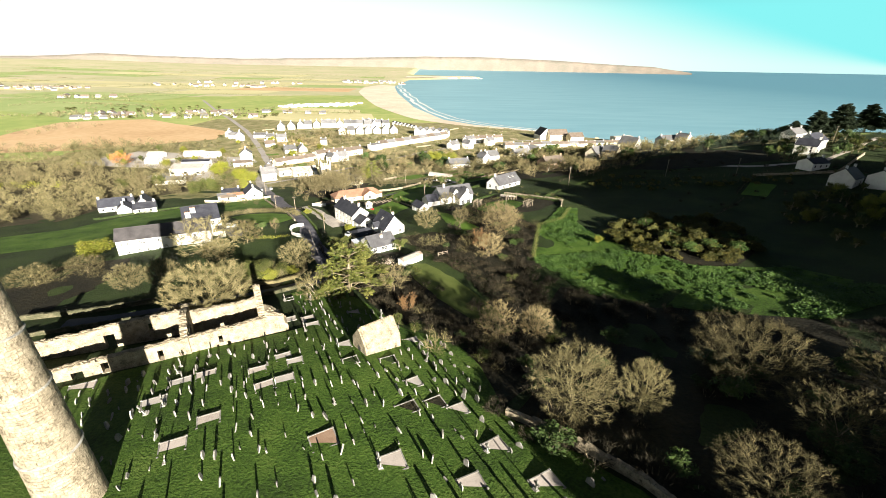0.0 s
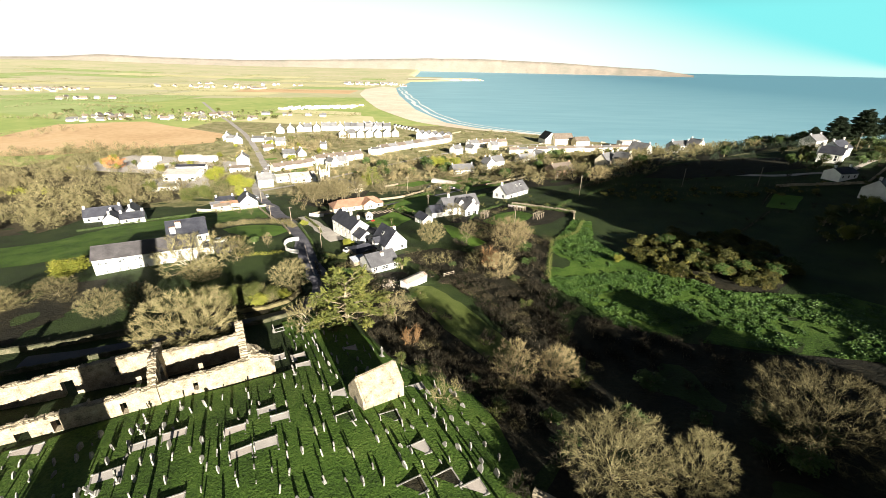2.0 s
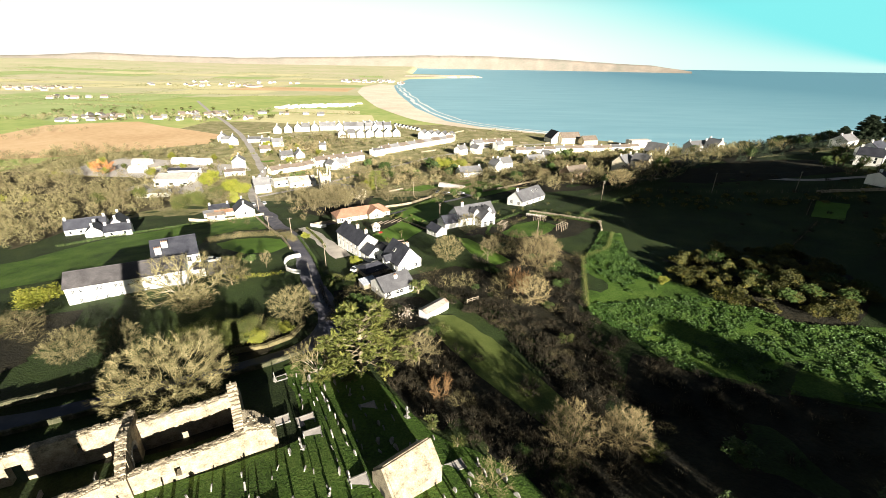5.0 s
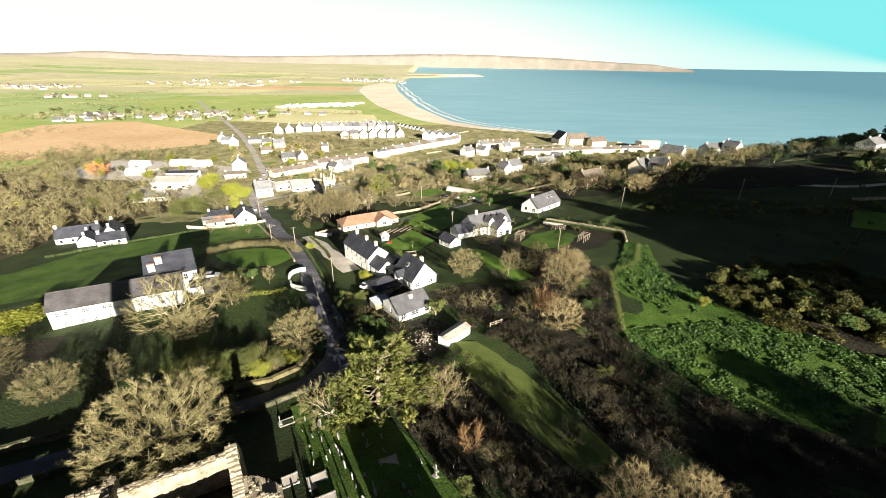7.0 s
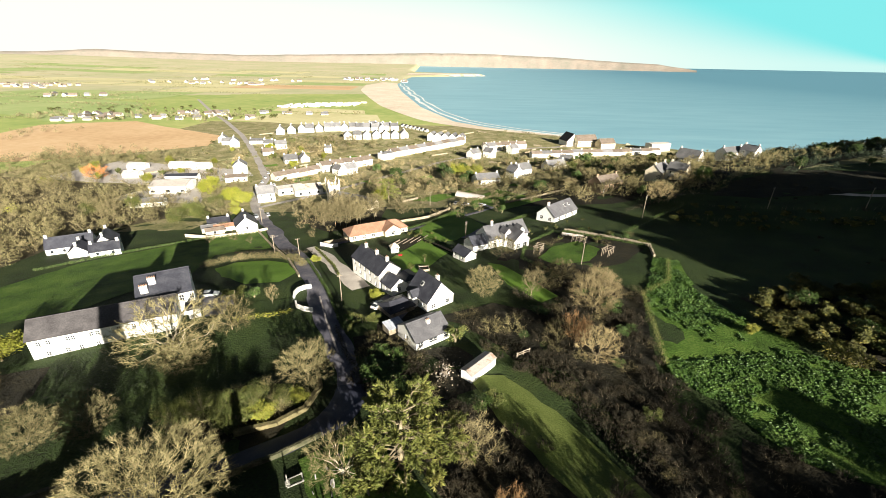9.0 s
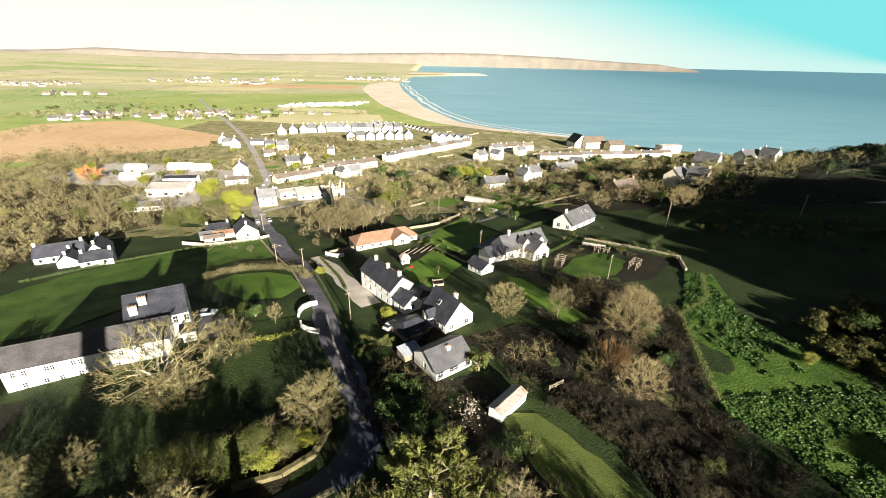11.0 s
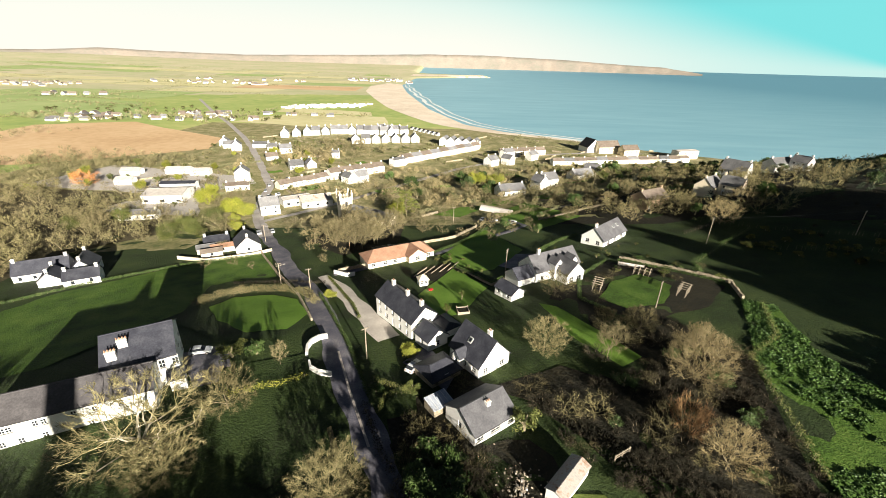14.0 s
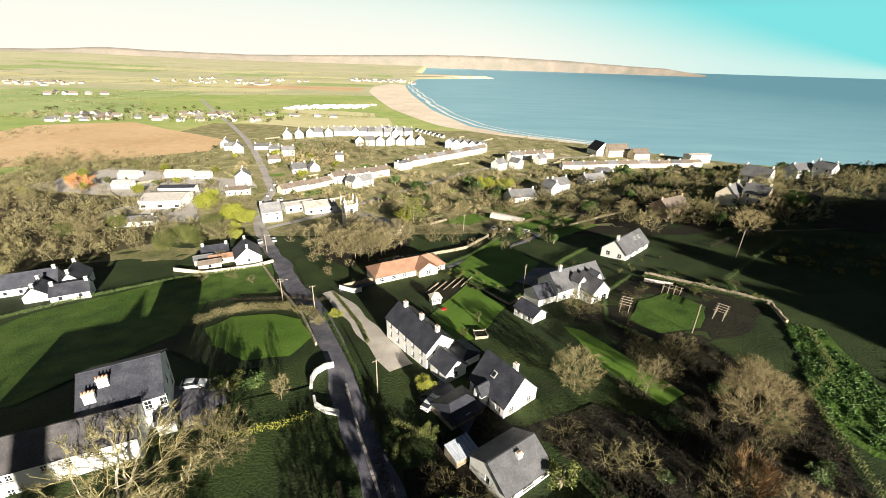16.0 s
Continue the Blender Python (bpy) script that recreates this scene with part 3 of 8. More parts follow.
def ruin_wall(name, x0, x1, y0, y1, tops, holes=(), seed=1, foot=-3.0, course=0.7):
    """A thick rubble wall along the longer side, its ragged top following tops, with window holes (centre, sill, width, height)."""
    rnd = random.Random(seed)
    along_x = (x1 - x0) >= (y1 - y0)
    a0, a1 = (x0, x1) if along_x else (y0, y1)
    b0, b1 = (y0, y1) if along_x else (x0, x1)
    cuts = sorted(set([a0, a1] + list(np.arange(a0, a1, course)) + [c + s * w / 2 for c, _, w, _ in holes for s in (-1, 1)]))
    cuts = [c for k, c in enumerate(cuts) if k == 0 or c - cuts[k - 1] > 0.05]
    bm = bmesh.new()
    for p, q in zip(cuts, cuts[1:]):
        m = (p + q) / 2
        top = float(np.interp(m, [t[0] for t in tops], [t[1] for t in tops])) + rnd.uniform(-0.12, 0.12)
        spans = [(foot, top)]
        for c, s, w, h in holes:
            if abs(m - c) < w / 2:
                spans = [(foot, s), (s + h, top)]
        j0, j1 = rnd.uniform(-0.04, 0.04), rnd.uniform(-0.04, 0.04)
        for z0, z1 in spans:
            if z1 - z0 > 0.05:
                if along_x:
                    box(bm, p, q, b0 + j0, b1 + j1, z0, z1)
                else:
                    box(bm, b0 + j0, b1 + j1, p, q, z0, z1)
        # loose capping stones
        for _ in range(5 if course > 0.5 else 1):
            s, h = rnd.uniform(0.12, 0.3), rnd.uniform(0.04, 0.2)
            u, w = rnd.uniform(p, q), rnd.uniform(b0 + 0.2, b1 - 0.2)
            if along_x:
                box(bm, u - s, u + s, w - s * 0.6, w + s * 0.6, top - 0.1, top + h)
            else:
                box(bm, w - s * 0.6, w + s * 0.6, u - s, u + s, top - 0.1, top + h)
    return part(name, bm, RUBBLE, church_ruin)


ruin_wall("south_wall", -17.0, -0.6, 0, 1.15, [(-17, 3.7), (-10, 3.8), (-5, 4.2), (-3, 4.6), (-0.6, 3.6)], [(-12, 1.2, 0.7, 1.5)], 1)
ruin_wall("north_wall", -17.0, -4.2, 8.7, 9.8, [(-17, 4.0), (-8, 3.9), (-4.2, 4.3)], (), 2)
ruin_wall("east_gable", -5.0, -3.8, 1.15, 8.7, [(1.15, 4.6), (3.2, 6.2), (4.7, 9.0), (5.2, 9.1), (5.6, 8.4), (8.7, 4.4)], [(4.9, 1.6, 1.4, 4.0)], 3, course=0.3)
ruin_wall("buttress", -3.8, 0.0, 0.3, 3.6, [(-3.8, 5.4), (-2.4, 4.6), (-1.2, 3.2), (0.0, 1.4)], (), 4, course=0.22)
ruin_wall("chancel_arch_wall", -18.2, -17.0, -0.4, 10.6, [(-0.4, 3.8), (2, 5.0), (5, 6.2), (8, 5.4), (10.6, 5.0)], [(5.0, -1.5, 3.2, 5.2)], 5)
ruin_wall("nave_south_wall", -43.0, -18.2, -0.4, 0.9, [(-43, 3.4), (-30, 3.6), (-26, 3.7), (-18.2, 3.9)], [(-21.5, 0.8, 0.8, 2.0), (-33.2, -1.0, 1.6, 3.4), (-29.4, 1.0, 1.0, 2.0)], 6)
ruin_wall("nave_north_wall", -43.0, -18.2, 9.8, 11.0, [(-43, 3.6), (-34, 3.7), (-30, 4.1), (-18.2, 4.2)], [(-24, 1.2, 0.8, 1.8), (-30.5, -1.0, 1.6, 3.4)], 7)
ruin_wall("west_gable", -43.6, -42.4, 0.9, 9.8, [(0.9, 3.6), (5.4, 7.6), (9.8, 4.0)], (), 8)
bm = bmesh.new()
for k in range(9):
    a = math.pi * k / 8
    box(bm, -18.25, -16.95, 5.0 - 1.65 * math.cos(a) - 0.28, 5.0 - 1.65 * math.cos(a) + 0.28, 2.3 + 1.5 * math.sin(a) - 0.26, 2.3 + 1.5 * math.sin(a) + 0.26)
part("arch_stones", bm, GRAVE, church_ruin, "round arch of dressed stones")
part("earth_floor", boxes((-42.4, -5, 0.9, 9.8, -3.0, -0.9)), SHADE_SOIL, church_ruin, "trodden earth floor, wall shade in its dark colour")
for u in (-27.5, -22.0, -35.0):
    part("slab", boxes((u, u + 0.25, 5.0, 6.1, -0.95, 0.7), bevel=0.04), GRAVE, church_ruin, "upright carved slab")


# ---------------------------------------------------------------- oratory
orat = thing("oratory", -11.9, 62.6, 9.0, 39, "small steep-roofed pale stone oratory among graves", "chapel")
ow, ol = 2.4, 3.6
bm = bmesh.new()
box(bm, -ol, ol, -ow, ow, -3, 2.8)
for s in (-1, 1):
    x0, x1 = (s * ol - 0.6, s * ol) if s > 0 else (-ol, -ol + 0.6)
    vs = [bm.verts.new(p) for p in ((x0, -ow, 2.8), (x0, ow, 2.8), (x0, 0, 5.6), (x1, -ow, 2.8), (x1, ow, 2.8), (x1, 0, 5.6))]
    for q in ((0, 1, 2), (5, 4, 3), (0, 2, 5, 3), (1, 4, 5, 2)):
        bm.faces.new([vs[i] for i in q])
part("wall", bm, RUBBLE, orat)
for s in (-1, 1):
    bm = bmesh.new()
    d = Vector((0, s * (ow + 0.2), 2.6))
    r = Vector((0, 0, 5.65))
    nrm = Vector((0, s * 3.0, 2.5)).normalized() * 0.18
    vs = [bm.verts.new(p) for x in (-ol + 0.3, ol - 0.3) for p in (Vector((x, 0, 0)) + d, Vector((x, 0, 0)) + r, Vector((x, 0, 0)) + r + nrm, Vector((x, 0, 0)) + d + nrm)]
    for q in ((0, 1, 2, 3), (7, 6, 5, 4), (3, 2, 6, 7), (1, 0, 4, 5), (0, 3, 7, 4), (2, 1, 5, 6)):
        bm.faces.new([vs[i] for i in q])
    part("roof_slope", bm, RUBBLE, orat, "stone slab roof")
# no opening: a dark panel stands for the shade inside the doorway
part("doorway", boxes((-ol - 0.02, -ol + 0.3, -0.5, 0.5, 0, 2.0)), DARKTRIM, orat, "narrow doorway panel, inner shade painted dark")


# ---------------------------------------------------------------- houses
def facade(bm, p, u, length, h, holes, depth=0.16):
    """A wall face from p along u with real window holes (x, z, w, h) and their reveals; its outside lies to the right of u."""
    up, inn = Vector((0, 0, 1)), Vector((-u.y, u.x, 0)) * depth
    xs = sorted({0.0, length} | {a for x, z, w, k in holes for a in (x - w / 2, x + w / 2)})
    zs = sorted({0.0, h} | {a for x, z, w, k in holes for a in (z, z + k)})

    def quad(*pts):
        bm.faces.new([bm.verts.new(q) for q in pts])
    at = lambda a, b, d=0: p + u * a + up * b + inn * d
    for a, b in zip(xs, xs[1:]):
        for c, d in zip(zs, zs[1:]):
            mx, mz = (a + b) / 2, (c + d) / 2
            if not any(abs(mx - x) < w / 2 and z < mz < z + k for x, z, w, k in holes):
                quad(at(a, c), at(b, c), at(b, d), at(a, d))
    for x, z, w, k in holes:
        l, r = x - w / 2, x + w / 2
        quad(at(l, z), at(r, z), at(r, z, 1), at(l, z, 1))
        quad(at(l, z + k), at(l, z + k, 1), at(r, z + k, 1), at(r, z + k))
        quad(at(l, z), at(l, z, 1), at(l, z + k, 1), at(l, z + k))
        quad(at(r, z), at(r, z + k), at(r, z + k, 1), at(r, z, 1))


def slab(bm, a, b, c, d, thick):
    """A flat slab over four corners."""
    n = (Vector(b) - Vector(a)).cross(Vector(d) - Vector(a)).normalized() * thick
    vs = [bm.verts.new(Vector(q)) for q in (a, b, c, d)] + [bm.verts.new(Vector(q) + n) for q in (a, b, c, d)]
    for q in ((3, 2, 1, 0), (4, 5, 6, 7), (0, 1, 5, 4), (1, 2, 6, 5), (2, 3, 7, 6), (3, 0, 4, 7)):
        bm.faces.new([vs[i] for i in q])


def window_part(parent, p, u, x, z, w, h, frame_mat=None, simple=False, door=False):
    """A window or door set back in its hole."""
    inn = Vector((-u.y, u.x, 0))
    rz = math.degrees(math.atan2(u.y, u.x))
    fm = frame_mat or FRAMEW
    at = pose(*(p + u * x + inn * 0.12 + Vector((0, 0, z))), 0, 0, rz)
    if door:
        part("door", boxes((-w / 2, w / 2, -0.03, 0.03, 0, h)), fm, parent).matrix_local = at
        return
    t = 0.07
    if simple == "far":
        part("window", boxes((-w / 2, w / 2, 0.0, 0.02, 0, h)), GLASS, parent).matrix_local = at
        return
    ob = part("window", ring_frame(w, h, t, 0.04), fm, parent)
    ob.matrix_local = at
    part("pane", boxes((-w / 2 + t, w / 2 - t, 0.0, 0.02, t, h - t)), GLASS, ob)
    if not simple:
        part("glazing_bar", boxes((-0.03, 0.03, -0.03, 0.0, t, h - t)), fm, ob)
        part("glazing_bar", boxes((-w / 2 + t, w / 2 - t, -0.034, 0.0, h / 2 - 0.03, h / 2 + 0.03)), fm, ob)
        part("sill", boxes((-w / 2 - 0.08, w / 2 + 0.08, -0.22, -0.04, -0.09, 0)), GRAVE, ob)


def ring_frame(w, h, t, d):
    """A rectangular frame as one closed ring."""
    bm = bmesh.new()
    loops = []
    for y in (-d, d):
        for i in (0, t):
            loops.append([bm.verts.new(q) for q in ((-w / 2 + i, y, i), (w / 2 - i, y, i), (w / 2 - i, y, h - i), (-w / 2 + i, y, h - i))])
    o0, i0, o1, i1 = loops
    for k in range(4):
        j = (k + 1) % 4
        for q in ((o0[k], o0[j], i0[j], i0[k]), (i1[k], i1[j], o1[j], o1[k]), (o0[j], o0[k], o1[k], o1[j]), (i0[k], i0[j], i1[j], i1[k])):
            bm.faces.new(q)
    return bm


def house(name, x, y, rz, L, W, eave, ridge, label, wall=None, roof=None, chimneys=(), front=(), back=(), left=(), right=(), hip=0.0, base=None,
          over=0.25, simple=False, category="house", group="", skylights=(), frame_mat=None, sink=1.5):
    """A gabled or hipped house. Its length runs along local x; front faces local -y. Holes: (x from the middle, sill, width, height[, 'door'])."""
    wall, roof = wall or WHITEWASH, roof or SLATE
    zs = [hz(x + dx, y + dy) for dx in (-L / 3, L / 3) for dy in (-W / 3, W / 3)]
    z0 = (sum(zs) / 4 if base is None else base)
    h = thing(name, x, y, z0, rz, label, category, group)
    bm = bmesh.new()
    l, w = L / 2, W / 2
    sides = [(front, Vector((-l, -w, 0)), Vector((1, 0, 0)), L), (right, Vector((l, -w, 0)), Vector((0, 1, 0)), W),
             (back, Vector((l, w, 0)), Vector((-1, 0, 0)), L), (left, Vector((-l, w, 0)), Vector((0, -1, 0)), W)]
    for holes, p, u, n in sides:
        hs = [(n / 2 + q[0], q[1], q[2], q[3]) for q in holes if q[1] + q[3] < eave - 0.05]
        facade(bm, p, u, n, eave, hs)
        bm.faces.new([bm.verts.new(q) for q in (p - Vector((0, 0, sink)), p + u * n - Vector((0, 0, sink)), p + u * n, p)])
    if hip < 0.01:
        for s in (-1, 1):
            bm.faces.new([bm.verts.new(q) for q in ((s * l, -s * w, eave), (s * l, s * w, eave), (s * l, 0, ridge))])
    part("wall", bm, wall, h)
    for holes, p, u, n in sides:
        for q in holes:
            window_part(h, p - Vector((0, 0, 0)), u, n / 2 + q[0], q[1], q[2], q[3], frame_mat, simple, door=len(q) > 4)
    slope = (ridge - eave) / w
    o = over
    ez = eave - slope * o
    for s in (-1, 1):
        bm = bmesh.new()
        e0, e1 = (-l - o, s * (w + o), ez), (l + o, s * (w + o), ez)
        r0, r1 = (-l - o + hip + (o if hip else 0), 0, ridge), (l + o - hip - (o if hip else 0), 0, ridge)
        slab(bm, *((e0, e1, r1, r0) if s < 0 else (e1, e0, r0, r1)), 0.16)
        part("roof_slope", bm, roof, h)
    if hip:
        for s in (-1, 1):
            bm = bmesh.new()
            a, b, c = (s * (l + o), -s * (w + o), ez), (s * (l + o), s * (w + o), ez), (s * (l - hip), 0, ridge)
            n = Vector((s * 0.1, 0, 0.15))
            vs = [bm.verts.new(Vector(q) + k) for k in (Vector(), n) for q in (a, b, c)]
            for q in ((2, 1, 0), (3, 4, 5), (0, 1, 4, 3), (1, 2, 5, 4), (2, 0, 3, 5)):
                bm.faces.new([vs[i] for i in q])
            part("hip_slope", bm, roof, h)
    elif simple != "far":
        part("ridge_tiles", boxes((-l - o, l + o, -0.12, 0.12, ridge + 0.08, ridge + 0.24)), roof, h)
    if not simple:
        for s in (-1, 1):
            part("gutter", boxes((-l - o, l + o, s * (w + o + 0.06) - 0.06, s * (w + o + 0.06) + 0.06, ez - 0.02, ez + 0.1)), DARKTRIM, h)
    for c in chimneys:
        cx, cy, ch, cw = (c, 0, 1.2, 0.4) if not isinstance(c, tuple) else (*c, 0.4)[:4]
        ct = ridge - abs(cy) * slope
        st = part("chimney", boxes((cx - cw, cx + cw, cy - 0.36, cy + 0.36, ct - 0.8, ct + ch), (cx - cw - 0.07, cx + cw + 0.07, cy - 0.43, cy + 0.43, ct + ch, ct + ch + 0.14)), wall, h)
        if not simple:
            for dx in ((-0.2, 0.2) if cw < 0.5 else (-0.66, -0.22, 0.22, 0.66)):
                v, f = rings([(0, 0.13), (0.35, 0.1), (0.4, 0.12)], 8)
                raw("pot", [(a + cx + dx, b + cy, c2 + ct + ch + 0.14) for a, b, c2 in v], f, TERRACOTTA, st, "clay chimney pot")
    for sx_, t in skylights:
        yy = -w * (1 - t)
        zz = ridge - abs(yy) * slope
        n = Vector((0, -slope, 1)).normalized()
        q = Vector((0, 1, slope)).normalized()
        c0 = Vector((sx_, yy, zz)) + n * 0.2
        bm = bmesh.new()
        slab(bm, c0 + Vector((-0.5, 0, 0)) - q * 0.6, c0 + Vector((0.5, 0, 0)) - q * 0.6, c0 + Vector((0.5, 0, 0)) + q * 0.6, c0 + Vector((-0.5, 0, 0)) + q * 0.6, 0.06)
        sk = part("skylight", bm, FRAMEW, h)
        bm = bmesh.new()
        c0 = c0 + n * 0.07
        slab(bm, c0 + Vector((-0.4, 0, 0)) - q * 0.5, c0 + Vector((0.4, 0, 0)) - q * 0.5, c0 + Vector((0.4, 0, 0)) + q * 0.5, c0 + Vector((-0.4, 0, 0)) + q * 0.5, 0.02)
        part("pane", bm, GLASS, sk)
    return h


def wins(xs, z, w=0.9, h=1.2):
    return [(x, z, w, h) for x in xs]


house("house", -36.9, 156.9, -51, 15.7, 7.2, 5.0, 7.9, "long two-storey white house with dark slate roof and chimneys", chimneys=(-5.2, 1.0, 6.6),
      front=wins((-6, -3, 0, 3, 6), 3.2) + wins((-6, -3, 3, 6), 0.9) + [(0, 0.05, 1.0, 2.1, "door")], right=wins((-1.6, 1.6), 3.2, 0.8), back=wins((-5, 0, 5), 3.2))
house("house_extension", -30.3, 147.4, -51, 5.0, 5.2, 2.7, 4.7, "low white slated extension beside the long white house", right=wins((0,), 0.9, 1.0), front=wins((0,), 0.9))
house("house", -20.2, 140.6, -52, 9.0, 8.2, 3.0, 7.4, "white dormer house with a steep blue-grey slate roof", chimneys=((1.5, 1.2, 1.6),),
      front=wins((-3, 0.2, 3), 0.9, 1.2), right=wins((0.4,), 3.6, 0.8, 1.3) + wins((-2.2, 2.2), 0.9, 1.2), skylights=((-0.6, 0.55),))
house("bungalow", -21.1, 124.0, 36, 8.8, 7.8, 2.5, 4.9, "low white bungalow under a plain grey slate roof", roof=GREYTILE, chimneys=((0.3, -1.2, 0.7),),
      front=wins((-3.2, 3.4), 0.9, 1.4) + wins((0,), 0.9, 2.2, 1.1), left=wins((0,), 0.9))
house("garden_cottage", -10.0, 169.3, -54, 6.4, 4.6, 2.3, 3.8, "small white garden building with a grey roof", front=wins((-1.8, 1.8), 0.8, 0.9) + [(0, 0.05, 0.9, 1.9, "door")])
house("bungalow", -44.2, 201.4, 29, 24.0, 8.6, 2.6, 5.0, "long low bungalow with an orange clay tiled hipped roof", wall=CREAM, roof=TERRACOTTA, hip=3.5,
      front=wins((-10, -6, -2.5, 2, 6, 10), 0.9, 1.4))
house("bungalow_wing", -38.2, 200.6, -61, 6.0, 6.4, 2.6, 4.7, "short gabled wing of the orange-tiled bungalow", wall=CREAM, roof=TERRACOTTA, right=wins((0,), 0.9, 1.6, 1.3))
house("house", 4.0, 184.5, 30, 17.0, 8.0, 3.6, 7.2, "large white house with grey slated roofs and dormers", roof=GREYTILE, chimneys=((-5, 0, 1.4),),
      front=wins((-6, -2, 6), 0.9, 1.2), skylights=((-2, 0.5),))
house("house_wing", 8.0, 179.5, -60, 7.0, 6.4, 3.4, 6.4, "white gabled wing with big windows", roof=GREYTILE, right=wins((-1.4, 1.4), 0.6, 1.6, 1.8))
house("garage", -5.5, 178.6, 30, 6.5, 6.0, 2.6, 4.8, "dark slated garage beside the large white house", right=())
house("house", 31.5, 215.0, 44, 17.5, 8.6, 2.8, 6.6, "white gabled bungalow with a steep grey roof and skylights", roof=GREYTILE, chimneys=((-7.6, 0, 1.3),), front=wins((-5, 0, 5), 0.8, 1.8, 1.4),
      left=wins((-2, 2), 0.8, 1.4, 1.4), skylights=((2, 0.6), (5, 0.6)))
house("farmhouse", -82.2, 131.9, 31, 10.4, 12.0, 6.6, 9.9, "tall grey-slated farmhouse with two white chimneys", chimneys=((-2.0, -2.6, 1.4, 0.7), (-3.6, -4.4, 1.6, 0.7)), base=3.0,
      right=wins((-4, 0, 4), 4.4, 1.0, 1.6) + wins((-4, 4), 1.0, 1.0, 1.6), front=wins((3, 5), 4.4, 1.0, 1.5))
house("farm_wing", -87.5, 120.5, 26, 25.0, 7.0, 5.2, 7.8, "long white two-storey farm wing with small windows and a slate roof", roof=FARMSLATE, base=2.7,
      front=wins((-11, -9.5, -6.4, -5.6, -2.6, -1.6, 2, 4.6, 8), 3.4, 0.75, 1.0) + wins((-10, -7, -4.8, -2, 3.6), 0.9, 0.8, 1.0))


# ---------------------------------------------------------------- trees and shrubs
def ribbon(soup, a, b, w, rnd):
    """A thin flat twig from a to b."""
    s = (b - a).cross(Vector((rnd.gauss(0, 1), rnd.gauss(0, 1), rnd.gauss(0, 1)))).normalized() * w
    soup.add([a - s, a + s, b], [(0, 1, 2)])


def grow(soup_t, soup_c, p, d, length, r, level, plan, rnd, lift, nodes):
    """One branch and its children; the outer levels go to the crown. nodes collects where twigs may sit."""
    kids, spread, ratio = plan[level]
    segs = 4 if level == 0 else (3 if level < 2 else 2)
    pts = [p]
    q, e = p.copy(), d.copy()
    for s in range(segs):
        e = (e + Vector((rnd.uniform(-1, 1), rnd.uniform(-1, 1), rnd.uniform(-0.6, 1) + lift)) * (0.18 if level else 0.06)).normalized()
        q = q + e * length / segs
        pts.append(q.copy())
    taper = [r * (1 - 0.6 * k / segs) for k in range(segs + 1)]
    v, f = tube(pts, taper, 6 if level == 0 else (4 if level == 1 else 3))
    (soup_t if level < 2 else soup_c).add(v, f)
    if level:
        for a, b in zip(pts, pts[1:]):
            nodes.append((a, b, (b - a).normalized(), level))
    if level + 1 >= len(plan):
        return
    for k in range(kids):
        t = rnd.uniform(0.3 if level else 0.55, 1.0)
        a = pts[min(int(t * segs), segs - 1)].lerp(pts[min(int(t * segs) + 1, segs)], t * segs % 1)
        ax = e.orthogonal().normalized()
        ax.rotate(Matrix.Rotation(2 * math.pi * (k + rnd.random() * 0.8) / kids, 3, e))
        c = e.copy()
        c.rotate(Matrix.Rotation(radians(rnd.uniform(spread * 0.55, spread * 1.25)), 3, ax))
        grow(soup_t, soup_c, a, c, length * ratio * rnd.uniform(0.75, 1.2), max(r * 0.5, 0.014), level + 1, plan, rnd, lift, nodes)


def twigs(soup, nodes, count, length, width, rnd, centre, forks=3):
    """Forked fine twigs on the outer branches."""
    weights = [n[3] ** 2 for n in nodes]
    for a, b, d, _ in rnd.choices(nodes, weights, k=count):
        p = a.lerp(b, rnd.random())
        out = (p - centre).normalized()
        g = (d * 0.5 + out * 0.7 + Vector((rnd.gauss(0, 0.5), rnd.gauss(0, 0.5), rnd.gauss(0.15, 0.5)))).normalized()
        n = length * rnd.uniform(0.5, 1.3)
        m = p + g * n * 0.5
        ribbon(soup, p, m, width, rnd)
        for _ in range(forks):
            q = (g + Vector((rnd.gauss(0, 0.48), rnd.gauss(0, 0.48), rnd.gauss(0.1, 0.48)))).normalized()
            ribbon(soup, m, m + q * n * rnd.uniform(0.4, 0.8), width * 0.75, rnd)


def leaf_cloud(soup, centres, n, size, rnd, flat=1.0):
    """Small leaf-like quads scattered in clumps: centres are (point, radius)."""
    for c, rad in centres:
        for _ in range(n):
            o = Vector((rnd.gauss(0, 1), rnd.gauss(0, 1), rnd.gauss(0, 1)))
            o = o.normalized() * rad * rnd.uniform(0.45, 1.1)
            o.z *= flat
            a = Vector((rnd.gauss(0, 1), rnd.gauss(0, 1), rnd.gauss(0, 1))).normalized()
            b = a.orthogonal().normalized()
            s = size * rnd.uniform(0.8, 1.6)
            p = c + o
            soup.add([p - a * s, p + b * s * 0.5, p + a * s - b * s * 0.4], [(0, 1, 2)])


PROTO = {}


